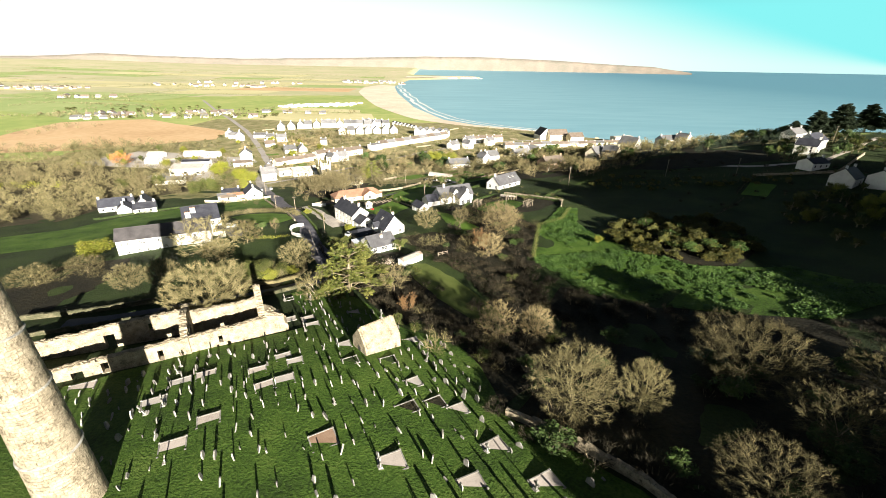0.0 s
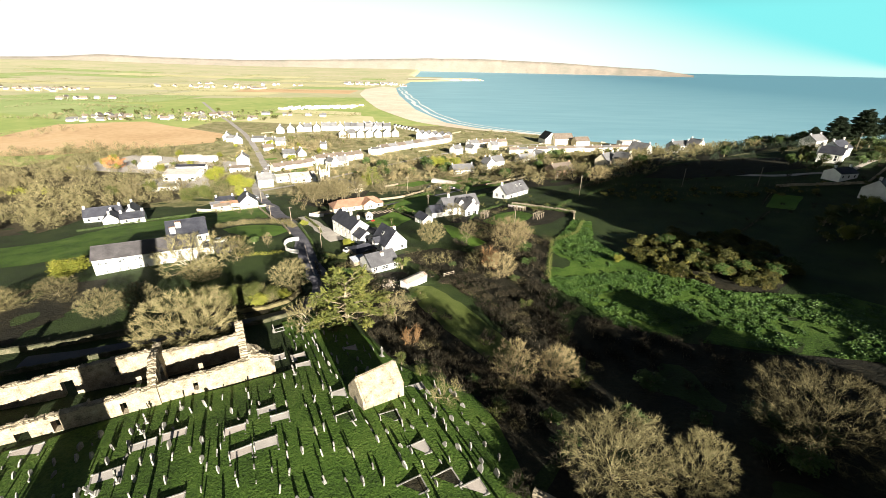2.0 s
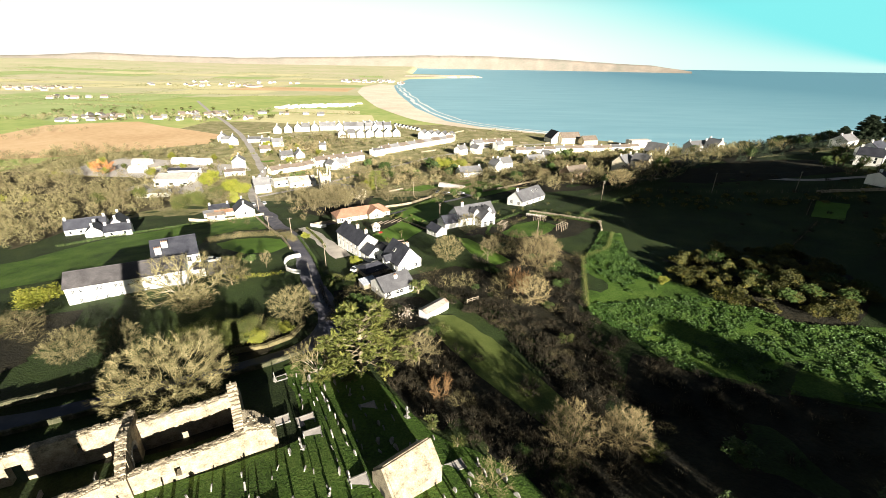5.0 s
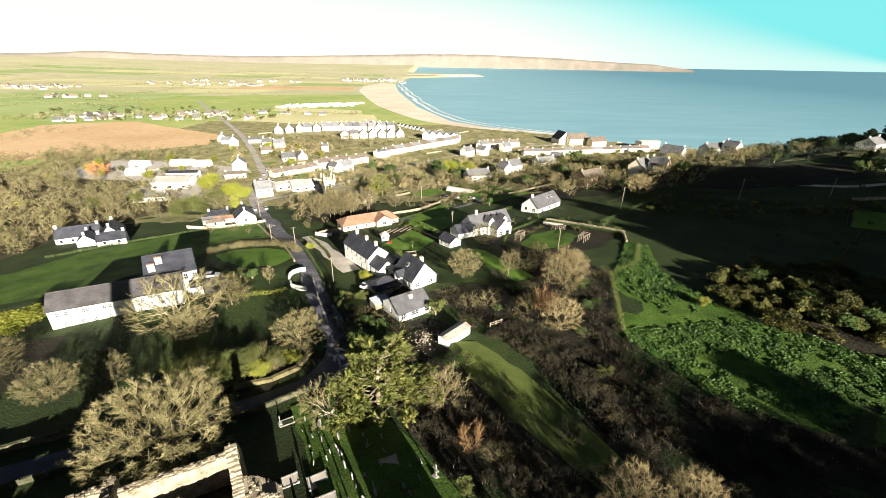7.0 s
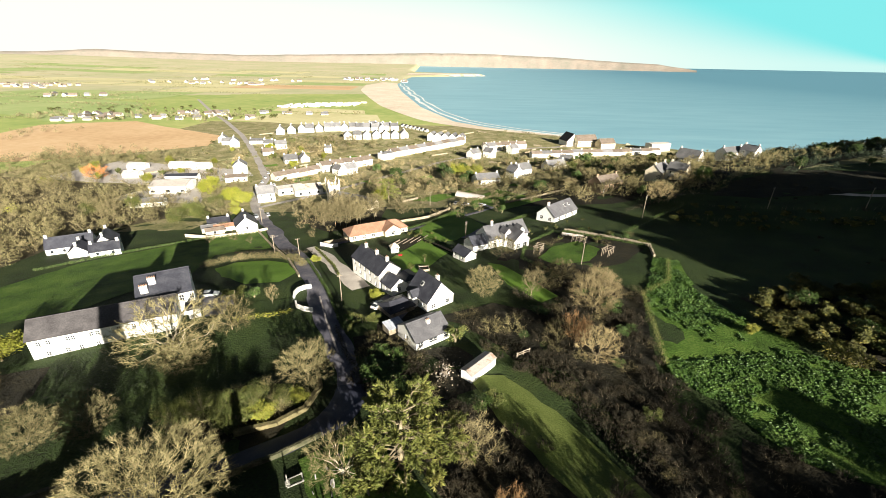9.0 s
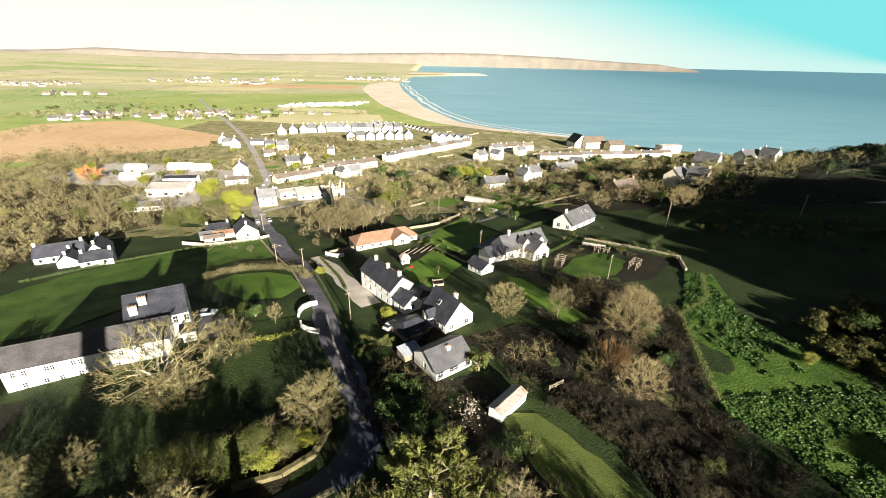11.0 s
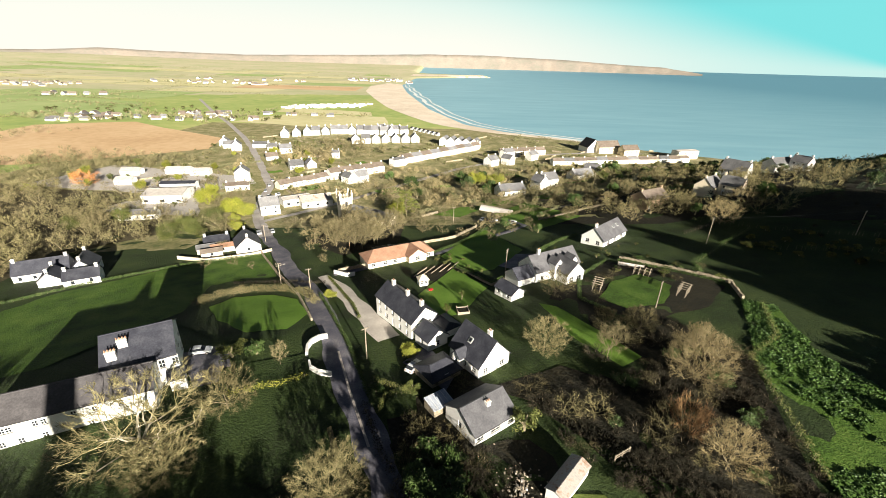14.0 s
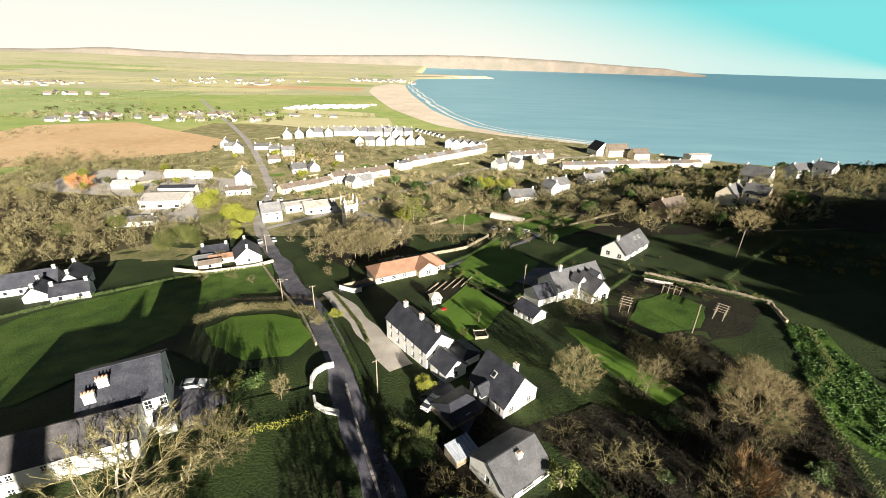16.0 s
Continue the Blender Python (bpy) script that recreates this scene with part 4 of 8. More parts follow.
def shaggy(h, rad):
    """A half-bare conifer: arching boughs that end in feathered sprays, with bare wood and gaps between them."""
    def make(st, sc, rnd):
        v, f = tube([Vector((0, 0, -0.6)), Vector((0.3, 0, h * 0.45)), Vector((0.1, 0.3, h * 0.92))], [0.32, 0.2, 0.05], 8)
        st.add(v, f)
        for k in range(46):
            t = (k + rnd.random()) / 46
            z = h * (0.1 + 0.8 * t)
            rr = rad * (0.34 + 0.66 * (1 - t) ** 0.7) * rnd.uniform(0.55, 1.2)
            a = k * 2.4 + rnd.uniform(-0.5, 0.5)
            e = Vector((math.cos(a), math.sin(a), 0))
            rise = rnd.uniform(0.1, 0.9) * (0.4 + t)
            pts = [Vector((0, 0, z)), e * rr * 0.35 + Vector((0, 0, z + rise * 0.5)), e * rr * 0.72 + Vector((0, 0, z + rise)), e * rr + Vector((rnd.gauss(0, 0.3), rnd.gauss(0, 0.3), z + rise * 1.2))]
            v, f = tube(pts, [0.08, 0.06, 0.04, 0.012], 4)
            st.add(v, f)
            bare = rnd.random() < 0.2
            for _ in range(10 if bare else int(12 + 24 * rr / rad)):
                u = 0.36 + 0.64 * rnd.random() ** 0.7
                i = min(int(u * 3), 2)
                p = pts[i].lerp(pts[i + 1], u * 3 - i)
                d = (e * 0.7 + Vector((rnd.gauss(0, 0.75), rnd.gauss(0, 0.75), rnd.gauss(0.22, 0.28)))).normalized()
                size = rnd.uniform(0.6, 1.15)
                tip = p + d * size
                v, f = tube([p, p.lerp(tip, 0.5) + Vector((0, 0, 0.08)), tip], [0.03, 0.02, 0.008], 3)
                st.add(v, f)
                side = d.cross(Vector((0, 0, 1))).normalized()
                for n in range(9 if bare else 34):
                    w = 0.15 + 0.85 * rnd.random()
                    q = p.lerp(tip, w) + Vector((0, 0, 0.08 * (1 - abs(2 * w - 1))))
                    g = (d * 0.8 + side * rnd.choice((-1, 1)) * rnd.uniform(0.3, 1.1) + Vector((0, 0, rnd.gauss(0.1, 0.35)))).normalized()
                    ribbon(sc, q, q + g * rnd.uniform(0.2, 0.46) * (1.2 - 0.5 * w), 0.05, rnd)
    return make


def proto(key, name, seed, make, trunk_mat, crown_mat, height):
    """Makes a plant once; height is what it is scaled to as one metre."""
    st, sc = Soup(), Soup()
    make(st, sc, random.Random(seed))
    top = max(p.z for p in sc.v)
    wide = sorted(math.hypot(p.x, p.y) for p in sc.v)[int(len(sc.v) * 0.96)]
    PROTO[key] = (st.mesh(name + "_trunk", trunk_mat), sc.mesh(name + "_crown", crown_mat), top, wide)


def crown_tree(h, rad, n, count, twig, width, fork=0.16, low=0.12, stems=1, girth=0.015, lump=0.11):
    """Branches grow out to points scattered through an uneven rounded crown; fine twigs sit on the outer ones."""
    def make(st, sc, rnd):
        seed = rnd.uniform(0, 90)
        cz, rz = h * (1 + low) / 2, h * (1 - low) / 2
        goals = []
        for _ in range(n):
            d = Vector((rnd.gauss(0, 1), rnd.gauss(0, 1), rnd.gauss(0.15, 1))).normalized()
            k = rnd.random() ** 0.3 * (1 + lump * noise.noise(d * 1.9 + Vector((seed, 0, 0))) + 0.07 * noise.noise(d * 5 + Vector((0, seed, 0))))
            goals.append(Vector((d.x * rad * k, d.y * rad * k, cz + d.z * rz * k)))
        at, up, run = [], [], []
        for k in range(stems):
            a = 6.283 * k / stems
            q = Vector((math.cos(a), math.sin(a), 0)) * (0.0 if stems == 1 else rad * 0.14)
            at += [q + Vector((0, 0, -0.5)), q * 1.4 + Vector((0, 0, h * fork))]
            up += [-1, len(at) - 2]
            run += [0, h * fork]
        root = Vector((0, 0, h * fork))
        for g in sorted(goals, key=lambda p: (p - root).length):
            best = min((i for i in range(len(at)) if up[i] >= 0), key=lambda i: (at[i] - g).length + 0.62 * run[i] + max(0, at[i].z - g.z) * 0.6)
            at.append(g)
            up.append(best)
            run.append(run[best] + (g - at[best]).length)
        load = [0.0] * len(at)
        kids = [0] * len(at)
        for i in range(len(at) - 1, -1, -1):
            load[i] = max(load[i], girth ** 2.2)
            if up[i] >= 0:
                load[up[i]] += load[i]
                kids[up[i]] += 1
        thick = [x ** (1 / 2.2) for x in load]
        ends = []
        for i, u in enumerate(up):
            if u < 0:
                continue
            a, b = at[u], at[i]
            bend = Vector((rnd.gauss(0, 1), rnd.gauss(0, 1), rnd.gauss(-0.4, 0.7))) * (b - a).length * (0.05 if u > 1 else 0.03)
            v, f = tube([a, a.lerp(b, 0.5) + bend, b], [min(thick[u], thick[i] * 1.5), thick[i] * 1.1, thick[i]], 6 if thick[i] > 0.12 else (4 if thick[i] > 0.06 else 3))
            (st if thick[i] > 0.05 else sc).add(v, f)
            if thick[i] < 0.09:
                ends.append((a, b, (b - a).normalized(), 3 if kids[i] == 0 else 2))
        twigs(sc, ends, count, twig, width, rnd, Vector((0, 0, h * 0.3)), 2 if n < 50 else 3)
    return make


def shrub(n, h, rad, count=300, twig=0.7):
    def make(st, sc, rnd):
        nodes = []
        for k in range(n):
            a = 2 * math.pi * (k + rnd.random()) / n
            d = Vector((math.cos(a) * 0.6, math.sin(a) * 0.6, 1)).normalized()
            grow(st, sc, Vector((math.cos(a) * rad * 0.25, math.sin(a) * rad * 0.25, -0.3)), d, h * 0.55, 0.06, 1, [None, (5, 38, 0.6), (4, 40, 0.6)], rnd, 0.4, nodes)
        twigs(sc, nodes, count, twig, 0.02, rnd, Vector((0, 0, 0.4)))
    return make


def leafy(h, rad, clumps, n, size, squash=0.8):
    def make(st, sc, rnd):
        v, f = tube([Vector((0, 0, -0.5)), Vector((0, 0, h * 0.4)), Vector((0.1, 0.1, h * 0.8))], [0.16, 0.12, 0.04], 6)
        st.add(v, f)
        cs = []
        for _ in range(clumps):
            o = Vector((rnd.gauss(0, 1), rnd.gauss(0, 1), rnd.gauss(0, 1))).normalized() * rnd.uniform(0.35, 0.95)
            c = Vector((o.x * rad, o.y * rad, h * 0.5 + o.z * h * 0.42))
            cs.append((c, rad * rnd.uniform(0.22, 0.42)))
            v, f = tube([Vector((0, 0, h * 0.2)), c], [0.06, 0.02], 3)
            st.add(v, f)
        leaf_cloud(sc, cs, n, size, rnd, squash)
    return make


def conifer(h, rad, whorls, n, size, ragged=0.3, top=0.15):
    def make(st, sc, rnd):
        v, f = tube([Vector((0, 0, -0.6)), Vector((0.1, 0, h * 0.5)), Vector((0.2, 0.1, h * 0.97))], [0.34, 0.2, 0.04], 7)
        st.add(v, f)
        cs = []
        for k in range(whorls):
            t = (k + 1) / whorls
            z = h * (0.14 + 0.84 * t)
            rr = rad * (top + (1 - top) * (1 - t) ** 0.7) * rnd.uniform(1 - ragged, 1 + ragged * 0.4)
            m = rnd.randint(5, 8)
            for j in range(m):
                a = 2 * math.pi * (j + rnd.random()) / m
                tip = Vector((math.cos(a) * rr, math.sin(a) * rr, z + rnd.uniform(-0.3, 0.9)))
                v, f = tube([Vector((0, 0, z - 0.4)), Vector((tip.x * 0.55, tip.y * 0.55, z - 0.2)), tip], [0.07, 0.05, 0.015], 3)
                st.add(v, f)
                for s in (0.4, 0.6, 0.8, 1.0):
                    if rnd.random() > ragged * 0.5:
                        cs.append((Vector((tip.x * s, tip.y * s, z + (tip.z - z) * s)), rr * 0.16 + 0.28))
        leaf_cloud(sc, cs, n, size, rnd, 0.5)
    return make


proto("bare0", "bare_tree", 11, crown_tree(10, 5.4, 440, 5600, 0.85, 0.021, 0.14, 0.04, 1, 0.01), BARK, TWIG_OLIVE, 1)
proto("bare1", "bare_tree", 12, crown_tree(10, 5.2, 260, 2400, 1.0, 0.026, 0.18, 0.14), BARK, TANTWIG, 1)
proto("bare2", "bare_tree", 13, crown_tree(9, 6.4, 520, 7600, 0.8, 0.021, 0.13, 0.02, 1, 0.01), BARK, TWIG_OLIVE, 1)
proto("farm", "old_bare_tree", 36, crown_tree(10, 7.5, 300, 3000, 0.9, 0.024, 0.12, 0.03, 1, 0.03, 0.2), PALEBARK, TWIG_OLIVE, 1)
# like bare2 with darker twigs, which carry the hill's shade
proto("shaded_bare", "bare_tree", 35, crown_tree(9, 6.4, 420, 5200, 0.85, 0.017, 0.13, 0.02, 1, 0.01), BARK, TWIG, 1)
proto("bare3", "bare_tree", 24, crown_tree(9, 5.2, 260, 2400, 1.0, 0.026, 0.16, 0.1), BARK, TWIG, 1)
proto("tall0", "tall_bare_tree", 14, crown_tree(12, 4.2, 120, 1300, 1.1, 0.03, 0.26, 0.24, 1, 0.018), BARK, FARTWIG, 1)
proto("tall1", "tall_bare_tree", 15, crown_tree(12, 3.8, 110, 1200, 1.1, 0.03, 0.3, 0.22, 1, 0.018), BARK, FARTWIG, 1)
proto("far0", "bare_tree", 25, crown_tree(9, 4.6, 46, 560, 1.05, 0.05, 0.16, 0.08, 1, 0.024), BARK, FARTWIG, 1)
proto("far1", "bare_tree", 26, crown_tree(9, 4.8, 46, 560, 1.05, 0.05, 0.16, 0.06, 1, 0.024), BARK, TWIG_OLIVE, 1)
proto("shrub0", "bare_shrub", 16, crown_tree(3.2, 1.9, 60, 300, 0.75, 0.016, 0.05, 0.02, 5, 0.012), BARK, TWIG, 1)
proto("shrub1", "bare_shrub", 17, crown_tree(3.2, 1.8, 60, 300, 0.75, 0.016, 0.05, 0.02, 5, 0.012), BARK, TWIG_OLIVE, 1)
proto("bramble", "bramble", 27, shrub(7, 1.6, 1.4, 200, 0.7), BARK, BRAMBLE, 1)
proto("orange", "orange_tree", 33, crown_tree(9, 5.4, 60, 420, 1.4, 0.09, 0.1, 0.03, 1, 0.05), BARK, ORANGETWIG, 1)
proto("tan", "tan_tree", 34, crown_tree(8, 3.6, 300, 4200, 0.8, 0.016, 0.14, 0.06, 1, 0.01), BARK, TANTWIG, 1)
proto("red", "red_shrub", 18, shrub(9, 3.2, 1.8, 800), BARK, TWIG_RED, 1)
proto("bush0", "leafy_bush", 19, leafy(2.6, 1.5, 16, 55, 0.13), BARK, LEAF, 1)
proto("bush1", "leafy_bush", 20, leafy(2.6, 1.5, 16, 55, 0.13), BARK, CONIFER, 1)
proto("gold", "golden_bush", 21, leafy(4.2, 2.6, 46, 90, 0.13), BARK, GOLDLEAF, 1)
proto("gorse", "gorse_bush", 28, leafy(2.2, 1.8, 16, 70, 0.15, 0.7), BARK, GORSE, 1)
proto("yew", "shaggy_conifer", 22, shaggy(9.5, 5.2), BARK, SHAGGY, 1)
proto("evergreen", "ivied_tree", 30, leafy(7.0, 4.6, 60, 130, 0.11, 0.8), BARK, CONIFER, 1)
proto("hillpine", "hill_pine", 29, conifer(14, 4.5, 9, 9, 0.7, 0.2, 0.3), BARK, PINE, 1)
proto("pine", "dark_pine", 23, conifer(14, 5.6, 17, 60, 0.4, 0.18, 0.16), BARK, PINE, 1)


def plant(key, x, y, h, label, category, group="", r=None, lift=0.0):
    """A plant h metres high and r metres in radius."""
    t, c, top, wide = PROTO[key]
    rnd = random.Random(int(x * 31 + y * 17))
    ob = thing(t.name.rsplit("_", 1)[0], x, y, hz(x, y) + lift, rnd.uniform(0, 360), label, category, group)
    s = (r / wide) if r else h / top
    ob.scale = (s, s, h / top)
    bushy = key in ("bramble", "shrub0", "shrub1", "red")
    for nm, me in (("woody_base" if bushy else "trunk", t), ("crown", c)):
        q = new(nm, me)
        q.parent = ob
        if bushy:
            q["kind"] = "stuff"
    return ob


OLIVE = "wide bare winter tree with a dome of olive twigs"
BROWN = "bare brown winter tree with fine twigs"
for key, x, y, h, r, lab in (("bare2", -52, 80, 12.5, 9.6, OLIVE), ("bare0", 19.2, 46.5, 12, 6.0, OLIVE), ("bare0", 29.4, 46.6, 9.0, 3.5, OLIVE),
                             ("shaded_bare", 49, 53, 12, 8.6, OLIVE), ("shaded_bare", 36.5, 31, 6.5, 6, OLIVE), ("bare3", 51, 39, 8, 6.0, BROWN), ("bare3", 66, 48, 8, 6, BROWN),
                             ("bare1", 11.2, 70.5, 9.0, 4.2, OLIVE), ("bare0", -42.4, 109, 9.0, 5.0, OLIVE)):
    plant(key, x, y, h, lab, "tree", "bare trees", r)
for key, x, y, h, r, lab in (("bare2", -80, 92, 7, 4.4, OLIVE), ("bare2", -73, 95, 7.5, 4.2, OLIVE), ("farm", -72.2, 115.6, 11.5, 10.0, "broad old bare tree with pale twisting limbs"), ("bare2", -67, 111.5, 6.5, 5.0, OLIVE),
                             ("bare3", -64, 124, 8.5, 5, BROWN), ("bare3", -97, 100, 5.5, 4.4, BROWN), ("bare3", -104, 92, 6, 4.6, BROWN)):
    plant(key, x, y, h, lab, "tree", "bare trees", r)
for key, x, y, h, r, lab in (("bare0", -6.2, 143, 8.5, 4.6, OLIVE), ("shrub1", -1, 125, 4.6, 3, OLIVE), ("tan", 19, 132, 13, 5.6, "tall fan of upright tan winter twigs"), ("shrub0", 8, 120, 6.5, 3.6, BROWN),
                             ("bare3", 16, 149, 7, 3.8, BROWN), ("bare1", 14, 114, 8.5, 4.4, BROWN), ("shrub1", -6, 125, 4.4, 2.8, OLIVE), ("tall0", 6, 140, 9, 3, BROWN),
                             ("bare3", 9, 150, 6, 3.4, BROWN), ("bare1", 24, 140, 8, 4.0, BROWN), ("bare3", 2, 168, 8, 4.4, BROWN)):
    plant(key, x, y, h, lab, "tree", "bare trees", r)
plant("tan", 19.5, 71.5, 8.0, "rounded tan bare tree with dense upright twigs", "tree", "", 3.4)
plant("red", 12, 121, 7.5, "russet-twigged bare shrub in the thicket", "shrub", "", 3.2)
plant("red", -8, 82, 4.0, "russet-twigged bare shrub by the churchyard", "shrub", "", 2.2)
plant("shrub1", -1, 63, 5.5, "upright olive bare shrub at the churchyard edge", "shrub", "", 2.8)
plant("tall1", -12, 90, 8.5, "small forked bare tree beside the lane", "tree", "", 4.2)
plant("yew", -22.3, 88.6, 13.6, "shaggy half-bare conifer beside the lane", "tree", "", 9.4)
plant("farm", -30.5, 87.5, 7.5, "low spreading bare tree with pale limbs beside the lane", "tree", "", 5.0)
for x, y, h in ((226, 262, 15), (240, 262, 18), (256, 262, 17), (214, 263, 10), (272, 264, 15), (262, 246, 13)):
    plant("pine", x, y, h, "dark pine on the skyline above the sea", "tree", "skyline pines", h * 0.42)


def copse(outline, n, key, label, category, seed, hs=(6, 10), wide=(0.42, 0.6)):
    """Many plants of one kind, too many to count, as one object."""
    rnd = random.Random(seed)
    tm, cm, top, rad = PROTO[key]
    parts_ = []
    solid = [(o.location.x, o.location.y) for o in scene.objects if o.get("category") in ("house", "church")] + ROAD_DOTS
    xs, ys = [p[0] for p in outline], [p[1] for p in outline]
    while len(parts_) < n:
        x, y = rnd.uniform(min(xs), max(xs)), rnd.uniform(min(ys), max(ys))
        if inside(outline, np.array(x), np.array(y)) and all(math.hypot(x - a, y - b) > 7 for a, b in solid):
            h = rnd.uniform(*hs)
            parts_.append((x, y, h / top, h * rnd.uniform(*wide) / rad, rnd.uniform(0, 6.28)))
    ob = thing("copse", outline[0][0], outline[0][1], hz(*outline[0]), 0, label, category, "", "stuff")
    off = np.array(ob.location)
    for nm, me in (("trunks", tm), ("crowns", cm)):
        co = np.zeros(len(me.vertices) * 3)
        me.vertices.foreach_get("co", co)
        co = co.reshape(-1, 3)
        faces = [tuple(p.vertices) for p in me.polygons]
        V, F = [], []
        for k, (x, y, sz, sr, a) in enumerate(parts_):
            c, s = math.cos(a), math.sin(a)
            V.append(np.stack([(co[:, 0] * c - co[:, 1] * s) * sr + x, (co[:, 0] * s + co[:, 1] * c) * sr + y, co[:, 2] * sz + hz(x, y)], 1) - off)
            o = k * len(co)
            F += [tuple(i + o for i in f) for f in faces]
        q = raw(nm, np.concatenate(V).tolist(), F, me.materials[0], ob)
        q["kind"] = "stuff"
    return ob


# ---------------------------------------------------------------- churchyard
def stone_wall(name, line, h, t, label, material=None, seed=3, step=1.2, white=False, kind="structure"):
    """A low wall with an uneven top that follows the ground."""
    rnd = random.Random(seed)
    bm = bmesh.new()
    for (ax, ay), (bx, by) in zip(line, line[1:]):
        n = max(1, int(math.hypot(bx - ax, by - ay) / step))
        d = Vector((bx - ax, by - ay, 0)).normalized()
        s = Vector((-d.y, d.x, 0)) * t / 2
        for k in range(n):
            p = Vector((ax + (bx - ax) * k / n, ay + (by - ay) * k / n, 0))
            q = Vector((ax + (bx - ax) * (k + 1.02) / n, ay + (by - ay) * (k + 1.02) / n, 0))
            z = (hz(p.x, p.y) + hz(q.x, q.y)) / 2
            top = z + h * (1 if white else rnd.uniform(0.88, 1.12))
            vs = [bm.verts.new((c.x, c.y, zz)) for zz, e in ((z - 0.8, 1.0), (top, 0.85)) for c in (p - s * e, q - s * e, q + s * e, p + s * e)]
            for f in ((0, 1, 5, 4), (1, 2, 6, 5), (2, 3, 7, 6), (3, 0, 4, 7), (4, 5, 6, 7)):
                bm.faces.new([vs[i] for i in f])
    ob = part(name, bm, material or RUBBLE)
    return tagged(ob, label, "wall", kind=kind)


stone_wall("churchyard_wall", [(9.5, 45), (16, 41), (24, 32.5), (30, 22), (36, 8)], 1.3, 0.8, "rough pale stone churchyard wall", seed=9)
stone_wall("churchyard_wall", [(-84, 66), (-74, 71.5), (-62, 78.5), (-50, 85.5), (-41, 91), (-36, 95)], 0.9, 0.45, "low mossy stone wall between churchyard and lane", MOSSWALL, seed=8)
stone_wall("churchyard_wall", [(-90, 74), (-80, 78), (-68, 84.5)], 1.2, 0.7, "mossy stone wall along the far side of the lane", MOSSWALL, seed=7)
stone_wall("verge_wall", [(-50, 95), (-44, 97.5), (-40.5, 101), (-39.5, 107), (-42, 113), (-46, 121)], 0.9, 0.9, "pale grassy stone bank on the bend of the lane", seed=6, material=STRAWBANK)


def headstone(kind):
    bm = bmesh.new()
    if kind == "round":
        pts = [(-0.36, 0), (0.36, 0)] + [(0.36 * math.cos(a), 1.0 + 0.3 * math.sin(a)) for a in np.linspace(0, math.pi, 9)]
    elif kind == "point":
        pts = [(-0.34, 0), (0.34, 0), (0.34, 1.0), (0.2, 1.25), (0, 1.45), (-0.2, 1.25), (-0.34, 1.0)]
    elif kind == "shoulder":
        pts = [(-0.42, 0), (0.42, 0), (0.42, 0.9), (0.3, 0.92), (0.24, 1.08), (0.1, 1.2), (-0.1, 1.2), (-0.24, 1.08), (-0.3, 0.92), (-0.42, 0.9)]
    elif kind == "cross":
        pts = [(-0.13, 0.3), (0.13, 0.3), (0.11, 1.05), (0.42, 1.05), (0.42, 1.3), (0.11, 1.3), (0.11, 1.75), (-0.11, 1.75), (-0.11, 1.3), (-0.42, 1.3), (-0.42, 1.05), (-0.11, 1.05)]
    else:
        pts = [(-0.3, 0), (0.3, 0), (0.26, 0.75), (-0.26, 0.78)]
    a = [bm.verts.new((0.07, x, z - (0 if kind == "cross" else 0.35))) for x, z in pts]
    b = [bm.verts.new((-0.07, x, z - (0 if kind == "cross" else 0.35))) for x, z in pts]
    bm.faces.new(a)
    bm.faces.new(b[::-1])
    for k in range(len(pts)):
        j = (k + 1) % len(pts)
        bm.faces.new([a[j], a[k], b[k], b[j]])
    if kind == "cross":
        box(bm, -0.3, 0.3, -0.4, 0.4, -0.3, 0.15)
        box(bm, -0.2, 0.2, -0.28, 0.28, 0.15, 0.34)
    me = bpy.data.meshes.new(kind)
    bm.to_mesh(me)
    bm.free()
    me.materials.append(GRAVE)
    return me


STONES = {k: headstone(k) for k in ("round", "point", "shoulder", "cross", "stub")}
STONE_LABEL = {"round": "upright grey headstone with a rounded top", "point": "upright grey headstone with a pointed top", "shoulder": "upright pale headstone with shoulders",
               "cross": "weathered stone cross on a stepped base", "stub": "small plain leaning grave marker"}


def grave(kind, x, y, rz, lean, s=1.0):
    ob = new("stone_cross" if kind == "cross" else "headstone", STONES[kind])
    ob.matrix_world = pose(x, y, hz(x, y), lean[0], lean[1], rz) @ Matrix.Scale(s, 4)
    return tagged(ob, STONE_LABEL[kind], "grave", "churchyard graves")


def plot(x, y, w, d, rz, top, label, h=0.55, stone=None, tomb=False):
    """A kerbed grave plot, or a chest tomb, with its filling."""
    t = thing("chest_tomb" if tomb else "grave_plot", x, y, hz(x, y), rz, label, "tomb", "churchyard tombs")
    k = 0.16
    part("kerb", boxes((-w / 2, w / 2, -d / 2, -d / 2 + k, -0.6, h), (-w / 2, w / 2, d / 2 - k, d / 2, -0.6, h), (-w / 2, -w / 2 + k, -d / 2 + k, d / 2 - k, -0.6, h),
                       (w / 2 - k, w / 2, -d / 2 + k, d / 2 - k, -0.6, h)), GRAVE, t)
    part("cover", boxes((-w / 2 + k, w / 2 - k, -d / 2 + k, d / 2 - k, -0.6, h - (0.0 if tomb else 0.05) - 0.006)), top, t)
    for cx_ in (-w / 2 + 0.1, w / 2 - 0.1):
        for cy_ in (-d / 2 + 0.1, d / 2 - 0.1):
            part("corner_post", boxes((cx_ - 0.13, cx_ + 0.13, cy_ - 0.13, cy_ + 0.13, 0, h + 0.1), bevel=0.03), GRAVE, t)
    if stone:
        o = new("headstone", STONES[stone])
        o.parent = t
        o.matrix_local = pose(-w / 2 + 0.1, 0, h - 0.1)
    return t


